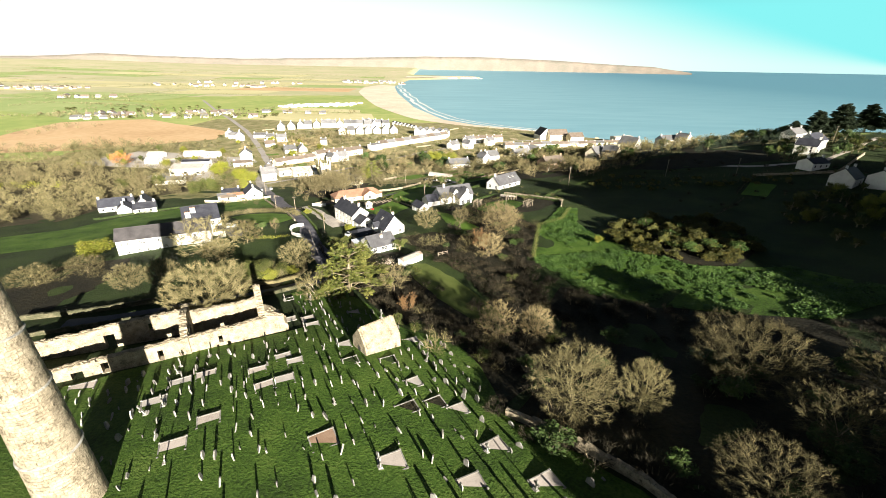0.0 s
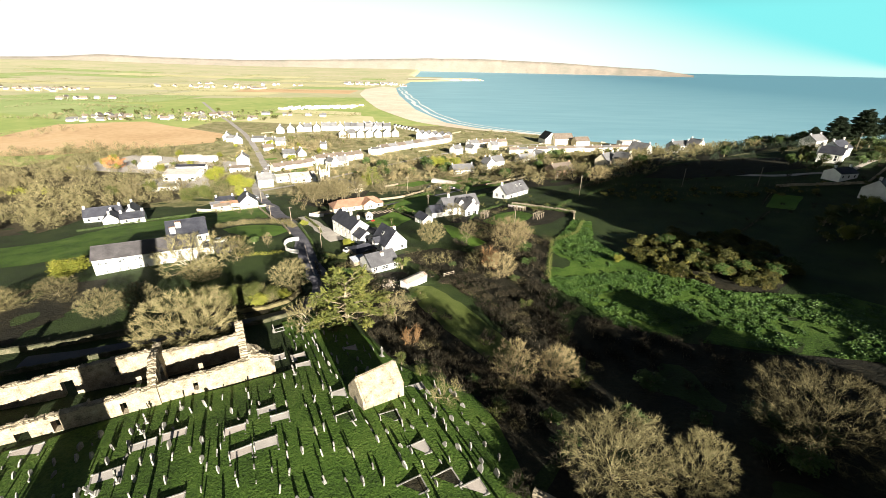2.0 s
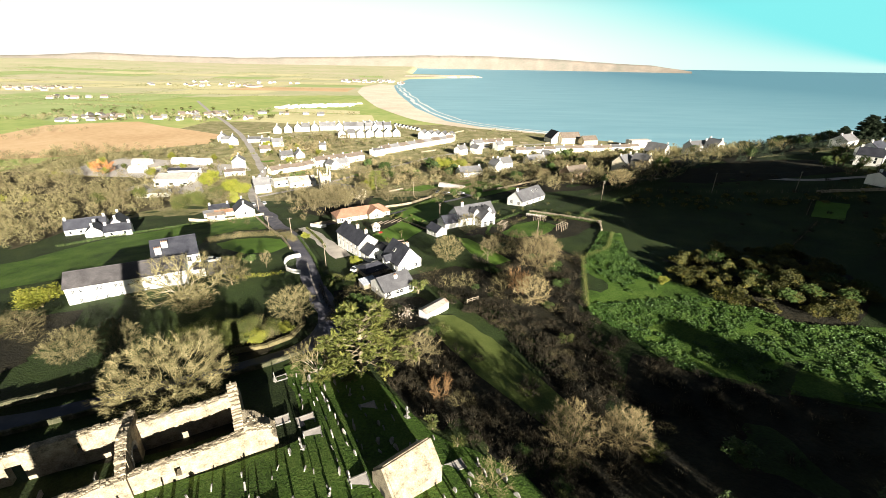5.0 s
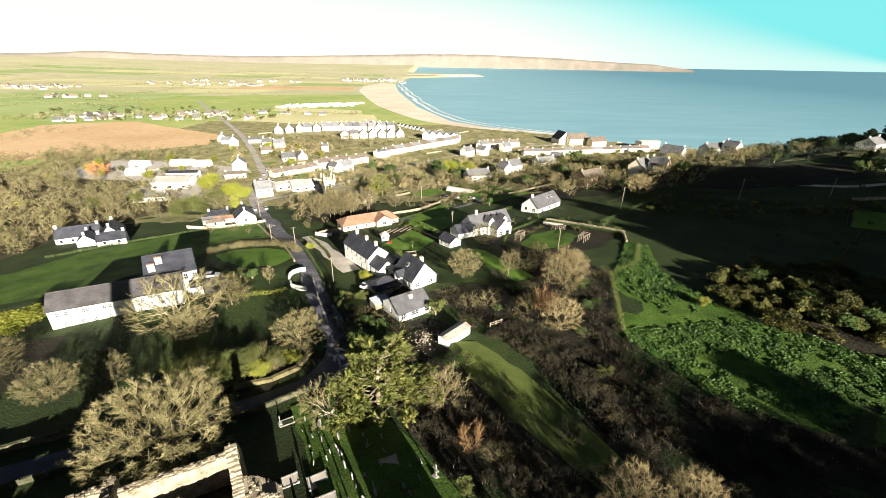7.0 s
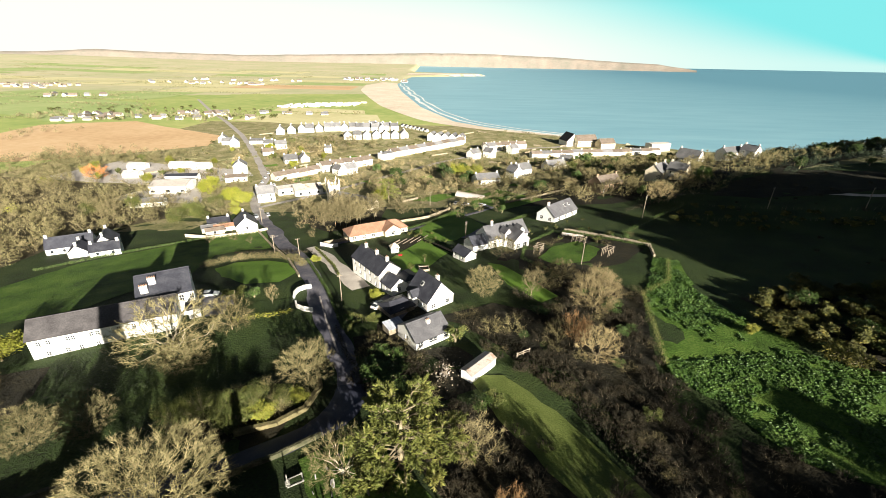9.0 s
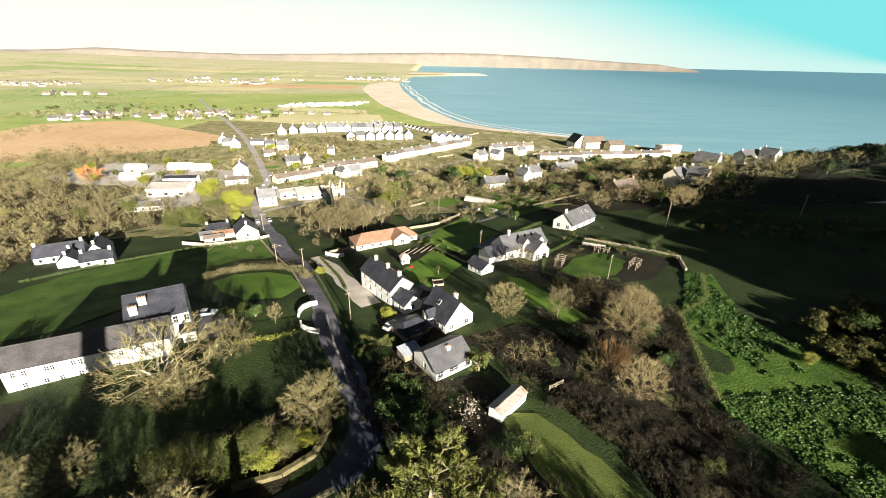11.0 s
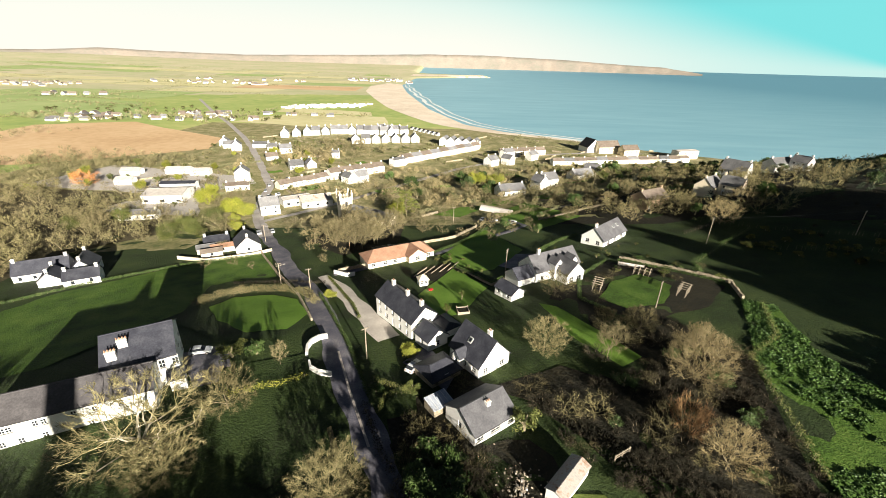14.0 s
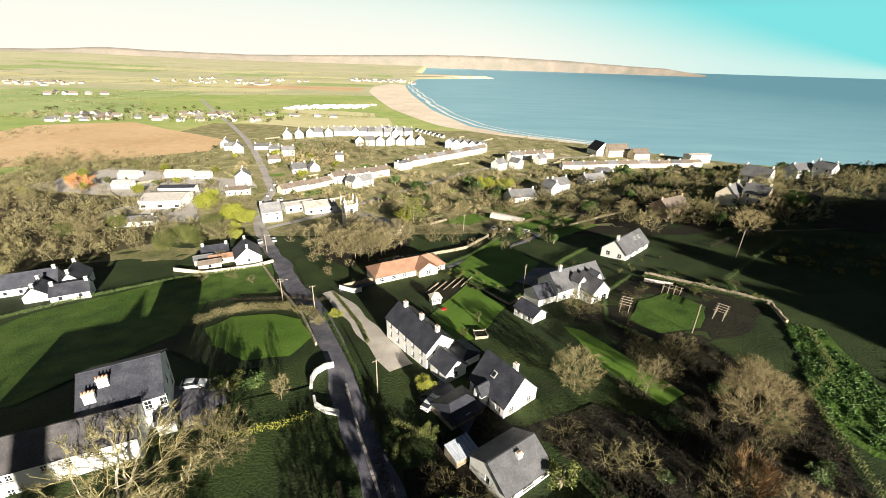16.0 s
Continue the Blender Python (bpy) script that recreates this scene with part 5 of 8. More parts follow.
BROWNTOP, GREYTOP = "kerbed grave plot filled with brown gravel", "kerbed grave plot with pale stone chips"
for x, y, w, d, top, lab, st in ((-15, 38.6, 3.4, 3.0, BROWNGRAVEL, BROWNTOP, None), (-5.7, 35.2, 3.2, 3.0, GRAVEL, GREYTOP, "cross"), (7.2, 38.2, 3.0, 2.8, GRAVEL, GREYTOP, "cross"),
                                 (3.8, 32.4, 3.0, 2.6, GRAVEL, GREYTOP, "round"), (12.4, 32.6, 3.4, 2.8, GRAVEL, GREYTOP, "cross"), (-34, 37.6, 3.2, 2.6, GRAVEL, GREYTOP, None),
                                 (-42.5, 46.4, 3.4, 2.6, CHIPS, GREYTOP, None), (-32.0, 42.4, 3.0, 2.4, GRAVEL, GREYTOP, None), (-57, 50.6, 3.6, 2.4, GRAVEL, GREYTOP, None)):
    plot(x, y, w, d, 28 + random.uniform(-4, 4), top, lab, 0.24, st)
for x, y, w, d, top, st in ((-41.5, 51.4, 3.0, 2.6, CHIPS, "shoulder"), (-38.5, 53.2, 3.0, 2.6, GRAVEL, None), (-27.3, 49.6, 2.8, 2.4, GRAVEL, "round"), (-24.6, 51.0, 3.0, 2.8, CHIPS, "round"),
                            (-30.2, 53.8, 2.8, 2.4, GRAVEL, "shoulder"), (-27.5, 58.0, 2.6, 2.2, CHIPS, None), (-24.8, 56.2, 2.6, 2.4, CHIPS, None), (-15.5, 56.6, 2.8, 2.2, GRASS, "round"),
                            (-17.8, 62.0, 2.4, 2.4, CHIPS, "round"), (-9.2, 57.4, 3.0, 2.2, GRASS, "shoulder"), (-4.4, 51.4, 2.6, 2.4, CHIPS, "round"), (-4.8, 45.2, 3.2, 2.4, SHADE_SOIL, None)):
    plot(x, y, w, d, 28 + random.uniform(-4, 4), top, GREYTOP if top is not GRASS else "grass-filled kerbed grave plot by the oratory", 0.22, st)
for x, y, w, d, top, st in ((-0.8, 46.6, 3.0, 2.6, SHADE_SOIL, "round"), (2.6, 45.4, 2.8, 2.4, GRAVEL, None), (-28.6, 74.4, 2.6, 2.2, GRAVEL, None), (-26.5, 71.0, 2.6, 2.2, CHIPS, "shoulder"),
                            (-19.6, 77.6, 2.6, 2.0, GRAVEL, "round"), (-6.0, 65.6, 3.0, 1.6, CHIPS, None), (-32.4, 74.6, 2.2, 1.8, GRAVEL, None), (-37.2, 86.4, 2.2, 1.4, GRASS, "cross")):
    plot(x, y, w, d, 28 + random.uniform(-4, 4), top, GREYTOP if top is not GRASS else "grass-filled kerbed grave plot by the lane", 0.22, st)

YARD = [(-62, 46), (-46, 57), (-30, 66.5), (-27, 70), (-36, 88), (-30, 92), (-20, 84), (-10, 72), (2, 66), (6, 58), (8, 48), (10, 43), (22, 31), (24, 22), (-38, 22), (-62, 38)]
rnd = random.Random(31)
taken = [(o.location.x, o.location.y, 1.9) for o in scene.objects if o.get("category") == "tomb"] + [(TX, TY, 4.2), (-11.9, 62.6, 5.2)]
c28, s28 = math.cos(radians(28)), math.sin(radians(28))
count = 0
for i in range(-40, 40):
    for j in range(-40, 40):
        u, w = i * 1.9 + rnd.uniform(-0.5, 0.5), j * 2.2 + rnd.uniform(-0.8, 0.8)
        x, y = -20 + u * c28 - w * s28, 55 + u * s28 + w * c28
        dense = 0.62 if y > 40 else 0.34
        if not inside(YARD, np.array(x), np.array(y)) or any(math.hypot(x - a, y - b) < r for a, b, r in taken) or rnd.random() > dense:
            continue
        k = rnd.choices(("round", "point", "shoulder", "cross", "stub"), (5, 2, 4, 1.2, 3.5))[0]
        grave(k, x, y, 28 + rnd.gauss(0, 12), (rnd.gauss(0, 6), rnd.gauss(0, 10)), rnd.uniform(0.75, 1.4))
        count += 1


# ---------------------------------------------------------------- rough growth: one object for what cannot be counted
def tufts(name, outline, n, size, material, label, category, seed, h=(0.3, 0.8), patchy=False):
    """Leaning grass and weed blades over an area."""
    rnd = random.Random(seed)
    xs, ys = [p[0] for p in outline], [p[1] for p in outline]
    px = np.array([rnd.uniform(min(xs), max(xs)) for _ in range(n * 2)])
    py = np.array([rnd.uniform(min(ys), max(ys)) for _ in range(n * 2)])
    ok = inside(outline, px, py)
    px, py = px[ok], py[ok]
    pz = heights(px, py)
    v, f = [], []
    for x, y, z in zip(px.tolist(), py.tolist(), pz.tolist()):
        if patchy and noise.noise((x * 0.09, y * 0.05, 2)) + 0.5 * noise.noise((x * 0.4, y * 0.25, 5)) < -0.34:
            continue
        for _ in range(4):
            a, t = rnd.uniform(0, 6.28), rnd.uniform(*h)
            dx, dy = math.cos(a) * size, math.sin(a) * size
            lx, ly = rnd.gauss(0, 0.35) * t, rnd.gauss(0, 0.35) * t
            ox, oy = rnd.gauss(0, size), rnd.gauss(0, size)
            o = len(v)
            v += [(x + ox - dx, y + oy - dy, z - 0.05), (x + ox + dx, y + oy + dy, z - 0.05), (x + ox + lx + dx * 0.5, y + oy + ly + dy * 0.5, z + t)]
            f.append((o, o + 1, o + 2))
    return tagged(raw(name, v, f, material), label, category, kind="stuff")


WEEDS = [(48, 163), (33, 135), (27, 110), (37, 90), (52, 80), (76, 70), (100, 76), (90, 96), (68, 99), (60, 109), (52, 122), (48, 140), (54, 160)]
def rank_weeds(outline, n, seed):
    """Knee-high clumps of broad leaves, thick in drifts with gaps between."""
    rnd = random.Random(seed)
    xs, ys = [p[0] for p in outline], [p[1] for p in outline]
    v, f = [], []
    for _ in range(n):
        x, y = rnd.uniform(min(xs), max(xs)), rnd.uniform(min(ys), max(ys))
        k = noise.noise((x * 0.08, y * 0.08, 2)) + 0.7 * noise.noise((x * 0.42, y * 0.3, 5))
        if k < -0.1 or not inside(outline, np.array(x), np.array(y)):
            continue
        z, big = hz(x, y), rnd.uniform(0.7, 1.1) + max(0.0, k) * 0.7
        turn = rnd.uniform(0, 6.28)
        for j in range(6):
            a = turn + j * 1.05 + rnd.uniform(-0.3, 0.3)
            c, q, t = math.cos(a), math.sin(a), rnd.uniform(0.25, 0.5) * big
            w, hi = 0.17 * big, rnd.uniform(0.18, 0.42) * big
            o = len(v)
            v += [(x, y, z), (x + c * t * 0.6 - q * w, y + q * t * 0.6 + c * w, z + hi), (x + c * t * 1.4, y + q * t * 1.4, z + hi * 0.75), (x + c * t * 0.6 + q * w, y + q * t * 0.6 - c * w, z + hi)]
            f.append((o, o + 1, o + 2, o + 3))
    return tagged(raw("weeds", v, f, WEED), "rank knee-high green weeds in a rough field", "weeds", kind="stuff")


rank_weeds(WEEDS, 30000, 41)
tufts("grass_tufts", YARD, 18000, 0.07, LAWN, "uneven tufted churchyard grass", "grass", 42, (0.05, 0.15))
tufts("bank_grass", [(5, 104), (14, 84), (20, 88), (8, 110), (-2, 122), (-8, 124)], 2500, 0.2, SHADE_SOIL, "rough brown grass on a bank", "grass", 43, (0.2, 0.6))


def thicket(outline, n, keys, label, category, group, seed, hs=(1.5, 3.2)):
    """Shrubs scattered inside an outline."""
    rnd = random.Random(seed)
    xs, ys = [p[0] for p in outline], [p[1] for p in outline]
    made = 0
    while made < n:
        x, y = rnd.uniform(min(xs), max(xs)), rnd.uniform(min(ys), max(ys))
        if inside(outline, np.array(x), np.array(y)):
            h = rnd.uniform(*hs)
            plant(rnd.choice(keys), x, y, h, label, category, group, h * rnd.uniform(0.75, 1.1))
            made += 1


thicket(RAVINE, 104, ("bramble", "bramble", "bramble", "shrub0"), "tangled brown winter brambles in a ravine", "brambles", "ravine brambles", 51, (1.0, 2.6))
copse([(20, 86), (30, 74), (44, 84), (32, 96), (26, 110), (34, 138), (26, 150), (22, 110)], 90, "bramble", "dense dark brambles choking the ravine", "brambles", 57, (0.9, 2.0), (0.8, 1.2))
copse([(34, 68), (60, 62), (110, 48), (110, 62), (78, 69), (60, 74), (42, 85), (30, 76)], 80, "bramble", "dark brambles along the field edge", "brambles", 58, (0.8, 1.8), (0.8, 1.2))
thicket(RAVINE, 16, ("bush0", "bush1"), "dark evergreen bush among brambles", "bush", "ravine bushes", 52, (1.2, 2.4))
thicket([(6, 42), (30, 70), (70, 58), (100, 50), (120, 20), (60, 20), (26, 33)], 110, ("bramble", "bramble", "shrub0", "bush0"), "dark tangled scrub below the bare trees", "scrub", "hillside scrub", 53, (1.0, 3.0))
thicket([(34, 138), (22, 118), (8, 112), (0, 124), (4, 146), (20, 158), (30, 152)], 44, ("shrub0", "shrub1", "bramble", "bramble", "bush0"), "brown bare shrubs in a dense thicket", "shrubs", "garden thicket", 54, (1.2, 3.0))
MOUND = [(58, 134), (52, 122), (62, 106), (76, 99), (90, 106), (94, 122), (90, 138), (74, 142)]
thicket(MOUND, 70, ("gorse", "gorse", "gorse", "bush0"), "dense gorse with a few yellow flowers", "gorse", "gorse mound", 55, (1.8, 3.4))
copse(MOUND, 90, "gorse", "dense dark gorse scrub covering a mound", "gorse", 56, (1.4, 2.8), (0.7, 1.0))
plant("gold", 49, 121, 2.6, "small golden-flowered gorse bush in the field", "bush", "", 1.6)


# ---------------------------------------------------------------- gardens, yards and lanes near the white houses
def lawn(outline, label, material=None, lift=0.16, name="lawn"):
    return patch(name, outline, material or MOWN, lift, label, "lawn", step=3.0)


lawn([(-29, 202), (-12, 238), (0, 206), (-12, 188), (-20, 186)], "mown bright green lawn with long shadows")
lawn([(-35, 171), (-25, 190), (-15, 175), (-23, 160), (-28, 158)], "mown green lawn behind the white house")
lawn(WEEDS, "rank green growth under the weeds", LAWN, 0.06, "weed_ground")
lawn([(-12, 110), (-5, 110), (3, 101), (9, 91), (14, 82), (17, 74), (12, 72), (7, 78), (1, 86), (-5, 95), (-9, 103)], "narrow strip of mown grass below a bank", VERGE)
patch("garden_ground", [(6, 158), (10, 178), (24, 192), (42, 184), (50, 172), (38, 160), (20, 154)], SHADE_SOIL, 0.06, "dark dug earth round the oval lawn", "garden", step=3)
# half shade on the oval lawn is put into a darker green
lawn([(13, 166), (20, 176), (30, 181), (35, 172), (28, 162), (18, 160)], "oval mown lawn in a terraced garden, half shade in its green", LAWN)
lawn([(-5, 262), (15, 286), (34, 250), (12, 233)], "mown lawn inside a clipped hedge")
lawn([(-34, 264), (-20, 279), (-3, 283), (-21, 258)], "mown lawn beside the church lane")
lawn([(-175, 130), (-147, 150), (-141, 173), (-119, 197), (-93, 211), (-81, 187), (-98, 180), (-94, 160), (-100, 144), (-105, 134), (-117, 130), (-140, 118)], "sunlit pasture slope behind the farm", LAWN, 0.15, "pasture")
# a pool of sunlight, painted as a brighter green sheet
lawn([(121, 164), (134, 178), (140, 171), (127, 158)], "bright grass patch on the dark hillside, sunlight in its colour", name="pasture")
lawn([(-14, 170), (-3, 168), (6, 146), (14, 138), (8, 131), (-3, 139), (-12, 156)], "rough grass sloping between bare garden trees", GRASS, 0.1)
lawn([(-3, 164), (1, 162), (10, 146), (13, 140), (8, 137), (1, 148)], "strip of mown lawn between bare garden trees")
# shaded and sunlit grass here are told apart by colour
lawn([(-61, 148), (-76, 143), (-90, 152), (-96, 166), (-98, 180), (-86, 190), (-72, 172), (-62, 158)], "rough paddock beside the road, shade in its dark green", GRASS, 0.15, "pasture")
lawn([(-62, 160), (-64, 151), (-72, 148), (-82, 154), (-89, 163), (-86, 170), (-76, 172), (-68, 169)], "garden lawn inside a bleached bank, sunlight in its bright green", MOWN, 0.22)
lawn([(-44, 120), (-56, 142), (-70, 134), (-66, 118), (-52, 110)], "mown lawn before the farmhouse, shade in its dark green", GRASS)
# shade round the shrubs is painted as near-black ground
patch("scrub_floor", [(-37, 124), (-32, 110), (-25, 101), (-14, 104), (-14, 112), (-20, 118), (-28, 126)], SHADE_SOIL, 0.06, "earth under overgrown shrubs, shade in its dark colour", "scrub", step=3)
patch("scrub_floor", [(-19, 132), (-11, 128), (-4, 120), (4, 112), (16, 108), (24, 114), (34, 138), (26, 154), (14, 150), (6, 146), (8, 131), (-4, 138), (-14, 134)], SHADE_SOIL, 0.09, "earth in the garden thicket, shade in its dark colour", "scrub", step=3)
patch("yard", [(-66, 132), (-74, 142), (-80, 138), (-72, 128)], ASPHALT, 0.1, "dark tarmac yard beside the farmhouse", "yard")
patch("yard", [(-36, 140), (-27, 131), (-25, 136), (-31, 146)], ASPHALT, 0.1, "dark paved yard between white houses", "yard")
patch("yard", [(-17, 196), (-10, 204), (10, 200), (-4, 186)], ASPHALT, 0.1, "dark tarmac turning yard by the large house", "yard")
patch("vegetable_beds", [(-38, 184), (-28, 196), (-22, 190), (-30, 180)], SHADE_SOIL, 0.09, "dug brown vegetable beds", "garden")
for k in range(5):
    a = Vector((-37 + k * 2.6, 184.5 + k * 1.0, 0))
    stone_wall("bed_edge", [(a.x, a.y), (a.x + 3.5, a.y + 7)], 0.3, 0.3, "low timber edge of a garden bed", TIMBER, seed=60 + k, white=True)


def hedge(line, h, w, label, material=None, seed=1, density=46, size=0.13, kind=""):
    """A clipped or ragged hedge: leaves over a stemmed core."""
    rnd = random.Random(seed)
    soup = Soup()
    stems = Soup()
    for (ax, ay), (bx, by) in zip(line, line[1:]):
        n = max(1, int(math.hypot(bx - ax, by - ay) / (w * 0.6)))
        for k in range(n):
            t = (k + rnd.random()) / n
            x, y = ax + (bx - ax) * t, ay + (by - ay) * t
            z = hz(x, y)
            hh = h * rnd.uniform(0.75, 1.1)
            v, f = tube([Vector((x, y, z - 0.3)), Vector((x + rnd.gauss(0, 0.1), y, z + hh * 0.8))], [0.05, 0.02], 3)
            stems.add(v, f)
            leaf_cloud(soup, [(Vector((x, y, z + hh * 0.35)), w * 0.55), (Vector((x, y, z + hh * 0.72)), w * 0.5)], density // 2, size, rnd, max(0.6, hh * 0.5 / w))
    ob = thing("hedge", line[0][0], line[0][1], hz(*line[0]), 0, label, "hedge", "", kind)
    off = Vector(ob.location)
    for nm, so, m in (("stem", stems, BARK), ("foliage", soup, material or LEAF)):
        raw(nm, [p - off for p in so.v], so.f, m, ob)["kind"] = "stuff"
    return ob


hedge([(-62.5, 172), (-56, 160), (-49, 147), (-44, 136), (-40, 127)], 1.0, 0.9, "low ragged roadside hedge beside a white house", seed=1)
hedge([(-41.5, 127), (-37, 117), (-31.5, 108), (-29.5, 103)], 1.5, 1.6, "overgrown roadside hedge opposite the farm", BRAMBLE, 31)
hedge([(-64, 186), (-58, 176), (-52, 166), (-48.5, 158)], 0.9, 0.9, "low hedge along the gravel driveway", CONIFER, 2)
hedge([(-41, 134), (-34, 131), (-30, 129)], 1.3, 1.2, "rounded garden shrubs in a row", CONIFER, 3)
hedge([(-38.6, 125.4), (-38.3, 129.4), (-35, 130.8), (-31, 130.2), (-30, 127.2)], 1.2, 1.1, "clipped hedge curving round a small front garden", CONIFER, 4, 70, 0.1)
hedge([(-5, 255), (16, 266), (44, 278)], 2.3, 1.8, "clipped russet hedge round a lawn", FARTWIG, 5, 80)
hedge([(-6, 262), (-12, 240)], 1.8, 1.4, "clipped hedge beside a lane", FARTWIG, 6, 80)
hedge([(48, 186), (70, 204), (84, 214)], 1.6, 2.2, "dark hedge crossing the hillside field", LEAF, 7)
hedge([(76, 196), (110, 186), (150, 176)], 1.8, 2.4, "dark overgrown hedge along the upper field", LEAF, 8)
hedge([(-60, 96), (-52, 98), (-46, 102)], 2.6, 2.6, "tall yellow-green overgrown hedge at the bend", CONIFER, 9, 80, 0.2)
hedge([(-62, 166), (-66, 172), (-74, 175.5), (-84, 175), (-91, 170), (-94, 163)], 2.0, 3.2, "bleached overgrown bank curving round a lawn", TWIGMASS, 10, 260, 0.16)
hedge([(-64, 181), (-76, 182), (-92, 181)], 1.0, 1.4, "thin dark hedge above the paddock", BRAMBLE, 32)
hedge([(-150, 166), (-135, 184), (-118, 198), (-95, 208)], 1.0, 1.0, "thin field hedge on the slope", LEAF, 11)
hedge([(-66, 127), (-58, 131), (-54, 134)], 1.2, 1.6, "low yellowish hedge at the farm gate", GOLDLEAF, 12)
thicket([(-15, 123), (-6, 116), (2, 108), (10, 97), (16, 88), (22, 84), (19, 92), (10, 104), (2, 114), (-6, 121)], 24, ("bramble", "bramble", "shrub0"), "low straggling brambles beside the mown strip", "brambles", "bank brambles", 66, (0.6, 1.5))
hedge([(51, 160), (44, 146), (34, 139), (27, 112)], 1.4, 1.6, "ivy-grown bank at the field edge", CONIFER, 14)
hedge([(28, 193), (50, 173)], 1.0, 0.8, "low garden hedge by the wall", LEAF, 15)

stone_wall("garden_wall", [(29, 193.5), (40, 184), (51.5, 172.5)], 1.2, 0.5, "grey stone garden wall", seed=21)
stone_wall("garden_wall", [(51, 172), (48.5, 163.5)], 1.0, 0.6, "stone wall end overgrown with ivy", seed=22)
stone_wall("roadside_wall", [(-97, 212), (-82, 190), (-69, 172.5), (-60, 156.5)], 0.9, 0.5, "low stone roadside wall", seed=23)
stone_wall("entrance_wall", [(-53.8, 148.4), (-55.4, 147.6), (-56.6, 145.6), (-56.7, 143.2), (-55.9, 140.4)], 1.3, 0.5, "curved white entrance wall", WHITEWASH, white=True, step=0.6, seed=24)
stone_wall("entrance_wall", [(-54.6, 138), (-53.8, 136.2), (-52, 135.1), (-49.3, 134.7)], 1.2, 0.5, "curved white entrance wall", WHITEWASH, white=True, step=0.6, seed=25)
stone_wall("entrance_wall", [(-63, 189), (-58, 186), (-56, 187)], 1.3, 0.5, "white entrance wall at the driveway", WHITEWASH, white=True, step=0.8, seed=26)
stone_wall("church_lane_wall", [(-62, 190), (-50, 197), (-46, 208)], 1.2, 0.5, "stone wall under the row of trees", seed=27)
stone_wall("lawn_wall", [(-24, 191), (-14, 176), (-4, 186)], 0.6, 0.4, "low dividing wall between lawns", seed=28)
stone_wall("pavement", [(-39, 118), (-45, 131), (-50, 143)], 0.22, 0.5, "pale roadside kerb", GRAVEL, white=True, seed=29)


def pole(x, y, h, label, arms=1, rz=0, lamp=False):
    t = thing("utility_pole", x, y, hz(x, y), rz, label, "pole", "utility poles")
    v, f = tube([Vector((0, 0, -0.8)), Vector((0, 0, h))], [0.15, 0.1], 8)
    raw("post", v, f, TIMBER, t)
    for k in range(arms):
        z = h - 0.35 - 0.7 * k
        part("crossarm", boxes((-0.8, 0.8, -0.06, 0.06, z, z + 0.12)), TIMBER, t)
        for dx in (-0.65, 0, 0.65):
            v, f = rings([(0, 0.05), (0.12, 0.07), (0.2, 0.03)], 7)
            raw("insulator", [(a + dx, b, c + z + 0.12) for a, b, c in v], f, GRAVE, t)
    if lamp:
        v, f = tube([Vector((0, 0, h - 1.2)), Vector((0.8, 0, h - 0.7)), Vector((1.5, 0, h - 0.7))], [0.04, 0.04, 0.03], 6)
        raw("lamp_arm", v, f, TIN, t)
        part("lamp_head", boxes((1.4, 2.0, -0.12, 0.12, -0.82 + h, -0.66 + h), bevel=0.03), TIN, t)
    return Vector((x, y, hz(x, y) + h))


def wire(a, b, sag=0.6, r=0.012):
    pts = [a.lerp(b, t) - Vector((0, 0, sag * 4 * t * (1 - t))) for t in np.linspace(0, 1, 9)]
    v, f = tube(pts, [r] * 9, 3)
    o = pts[0]
    ob = raw("overhead_wire", [p - o for p in v], f, DARKTRIM)
    ob.location = o
    return tagged(ob, "thin dark overhead wire between timber poles", "wire", "overhead wires")


POLE = "weathered timber utility pole with a crossarm"
tops = [pole(-22.4, 96.5, 7.4, POLE), pole(-43.6, 141.2, 7.8, POLE, rz=40), pole(-77, 180.7, 7.2, POLE, 2, 30, True), pole(-9, 184.7, 8.2, POLE, 2, 60),
        pole(25, 160, 7.4, POLE, 1, 45), pole(62.5, 203.8, 9.5, POLE, 2, 45), pole(108, 200, 8.5, POLE, 1, 30), pole(-66.5, 176, 7.0, POLE, 1, 30)]
tops += [pole(-100, 224, 7.5, POLE, 1, 30, True), pole(62, 318, 8.0, POLE, 1, 30), pole(-24, 249, 7.5, POLE, 1, 30), pole(135, 190, 8.0, POLE, 1, 30), pole(170, 195, 8.0, POLE, 1, 20),
         pole(190, 214, 8.5, POLE, 1, 20), pole(212, 232, 8.5, POLE, 1, 20)]
for a, b in ((0, 1), (1, 7), (7, 2), (2, 8), (3, 4), (3, 10), (4, 5), (5, 6), (6, 11), (11, 12), (12, 13), (13, 14)):
    for dx in (-0.6, 0.6):
        wire(tops[a] + Vector((dx, 0, 0)), tops[b] + Vector((dx, 0, 0)))


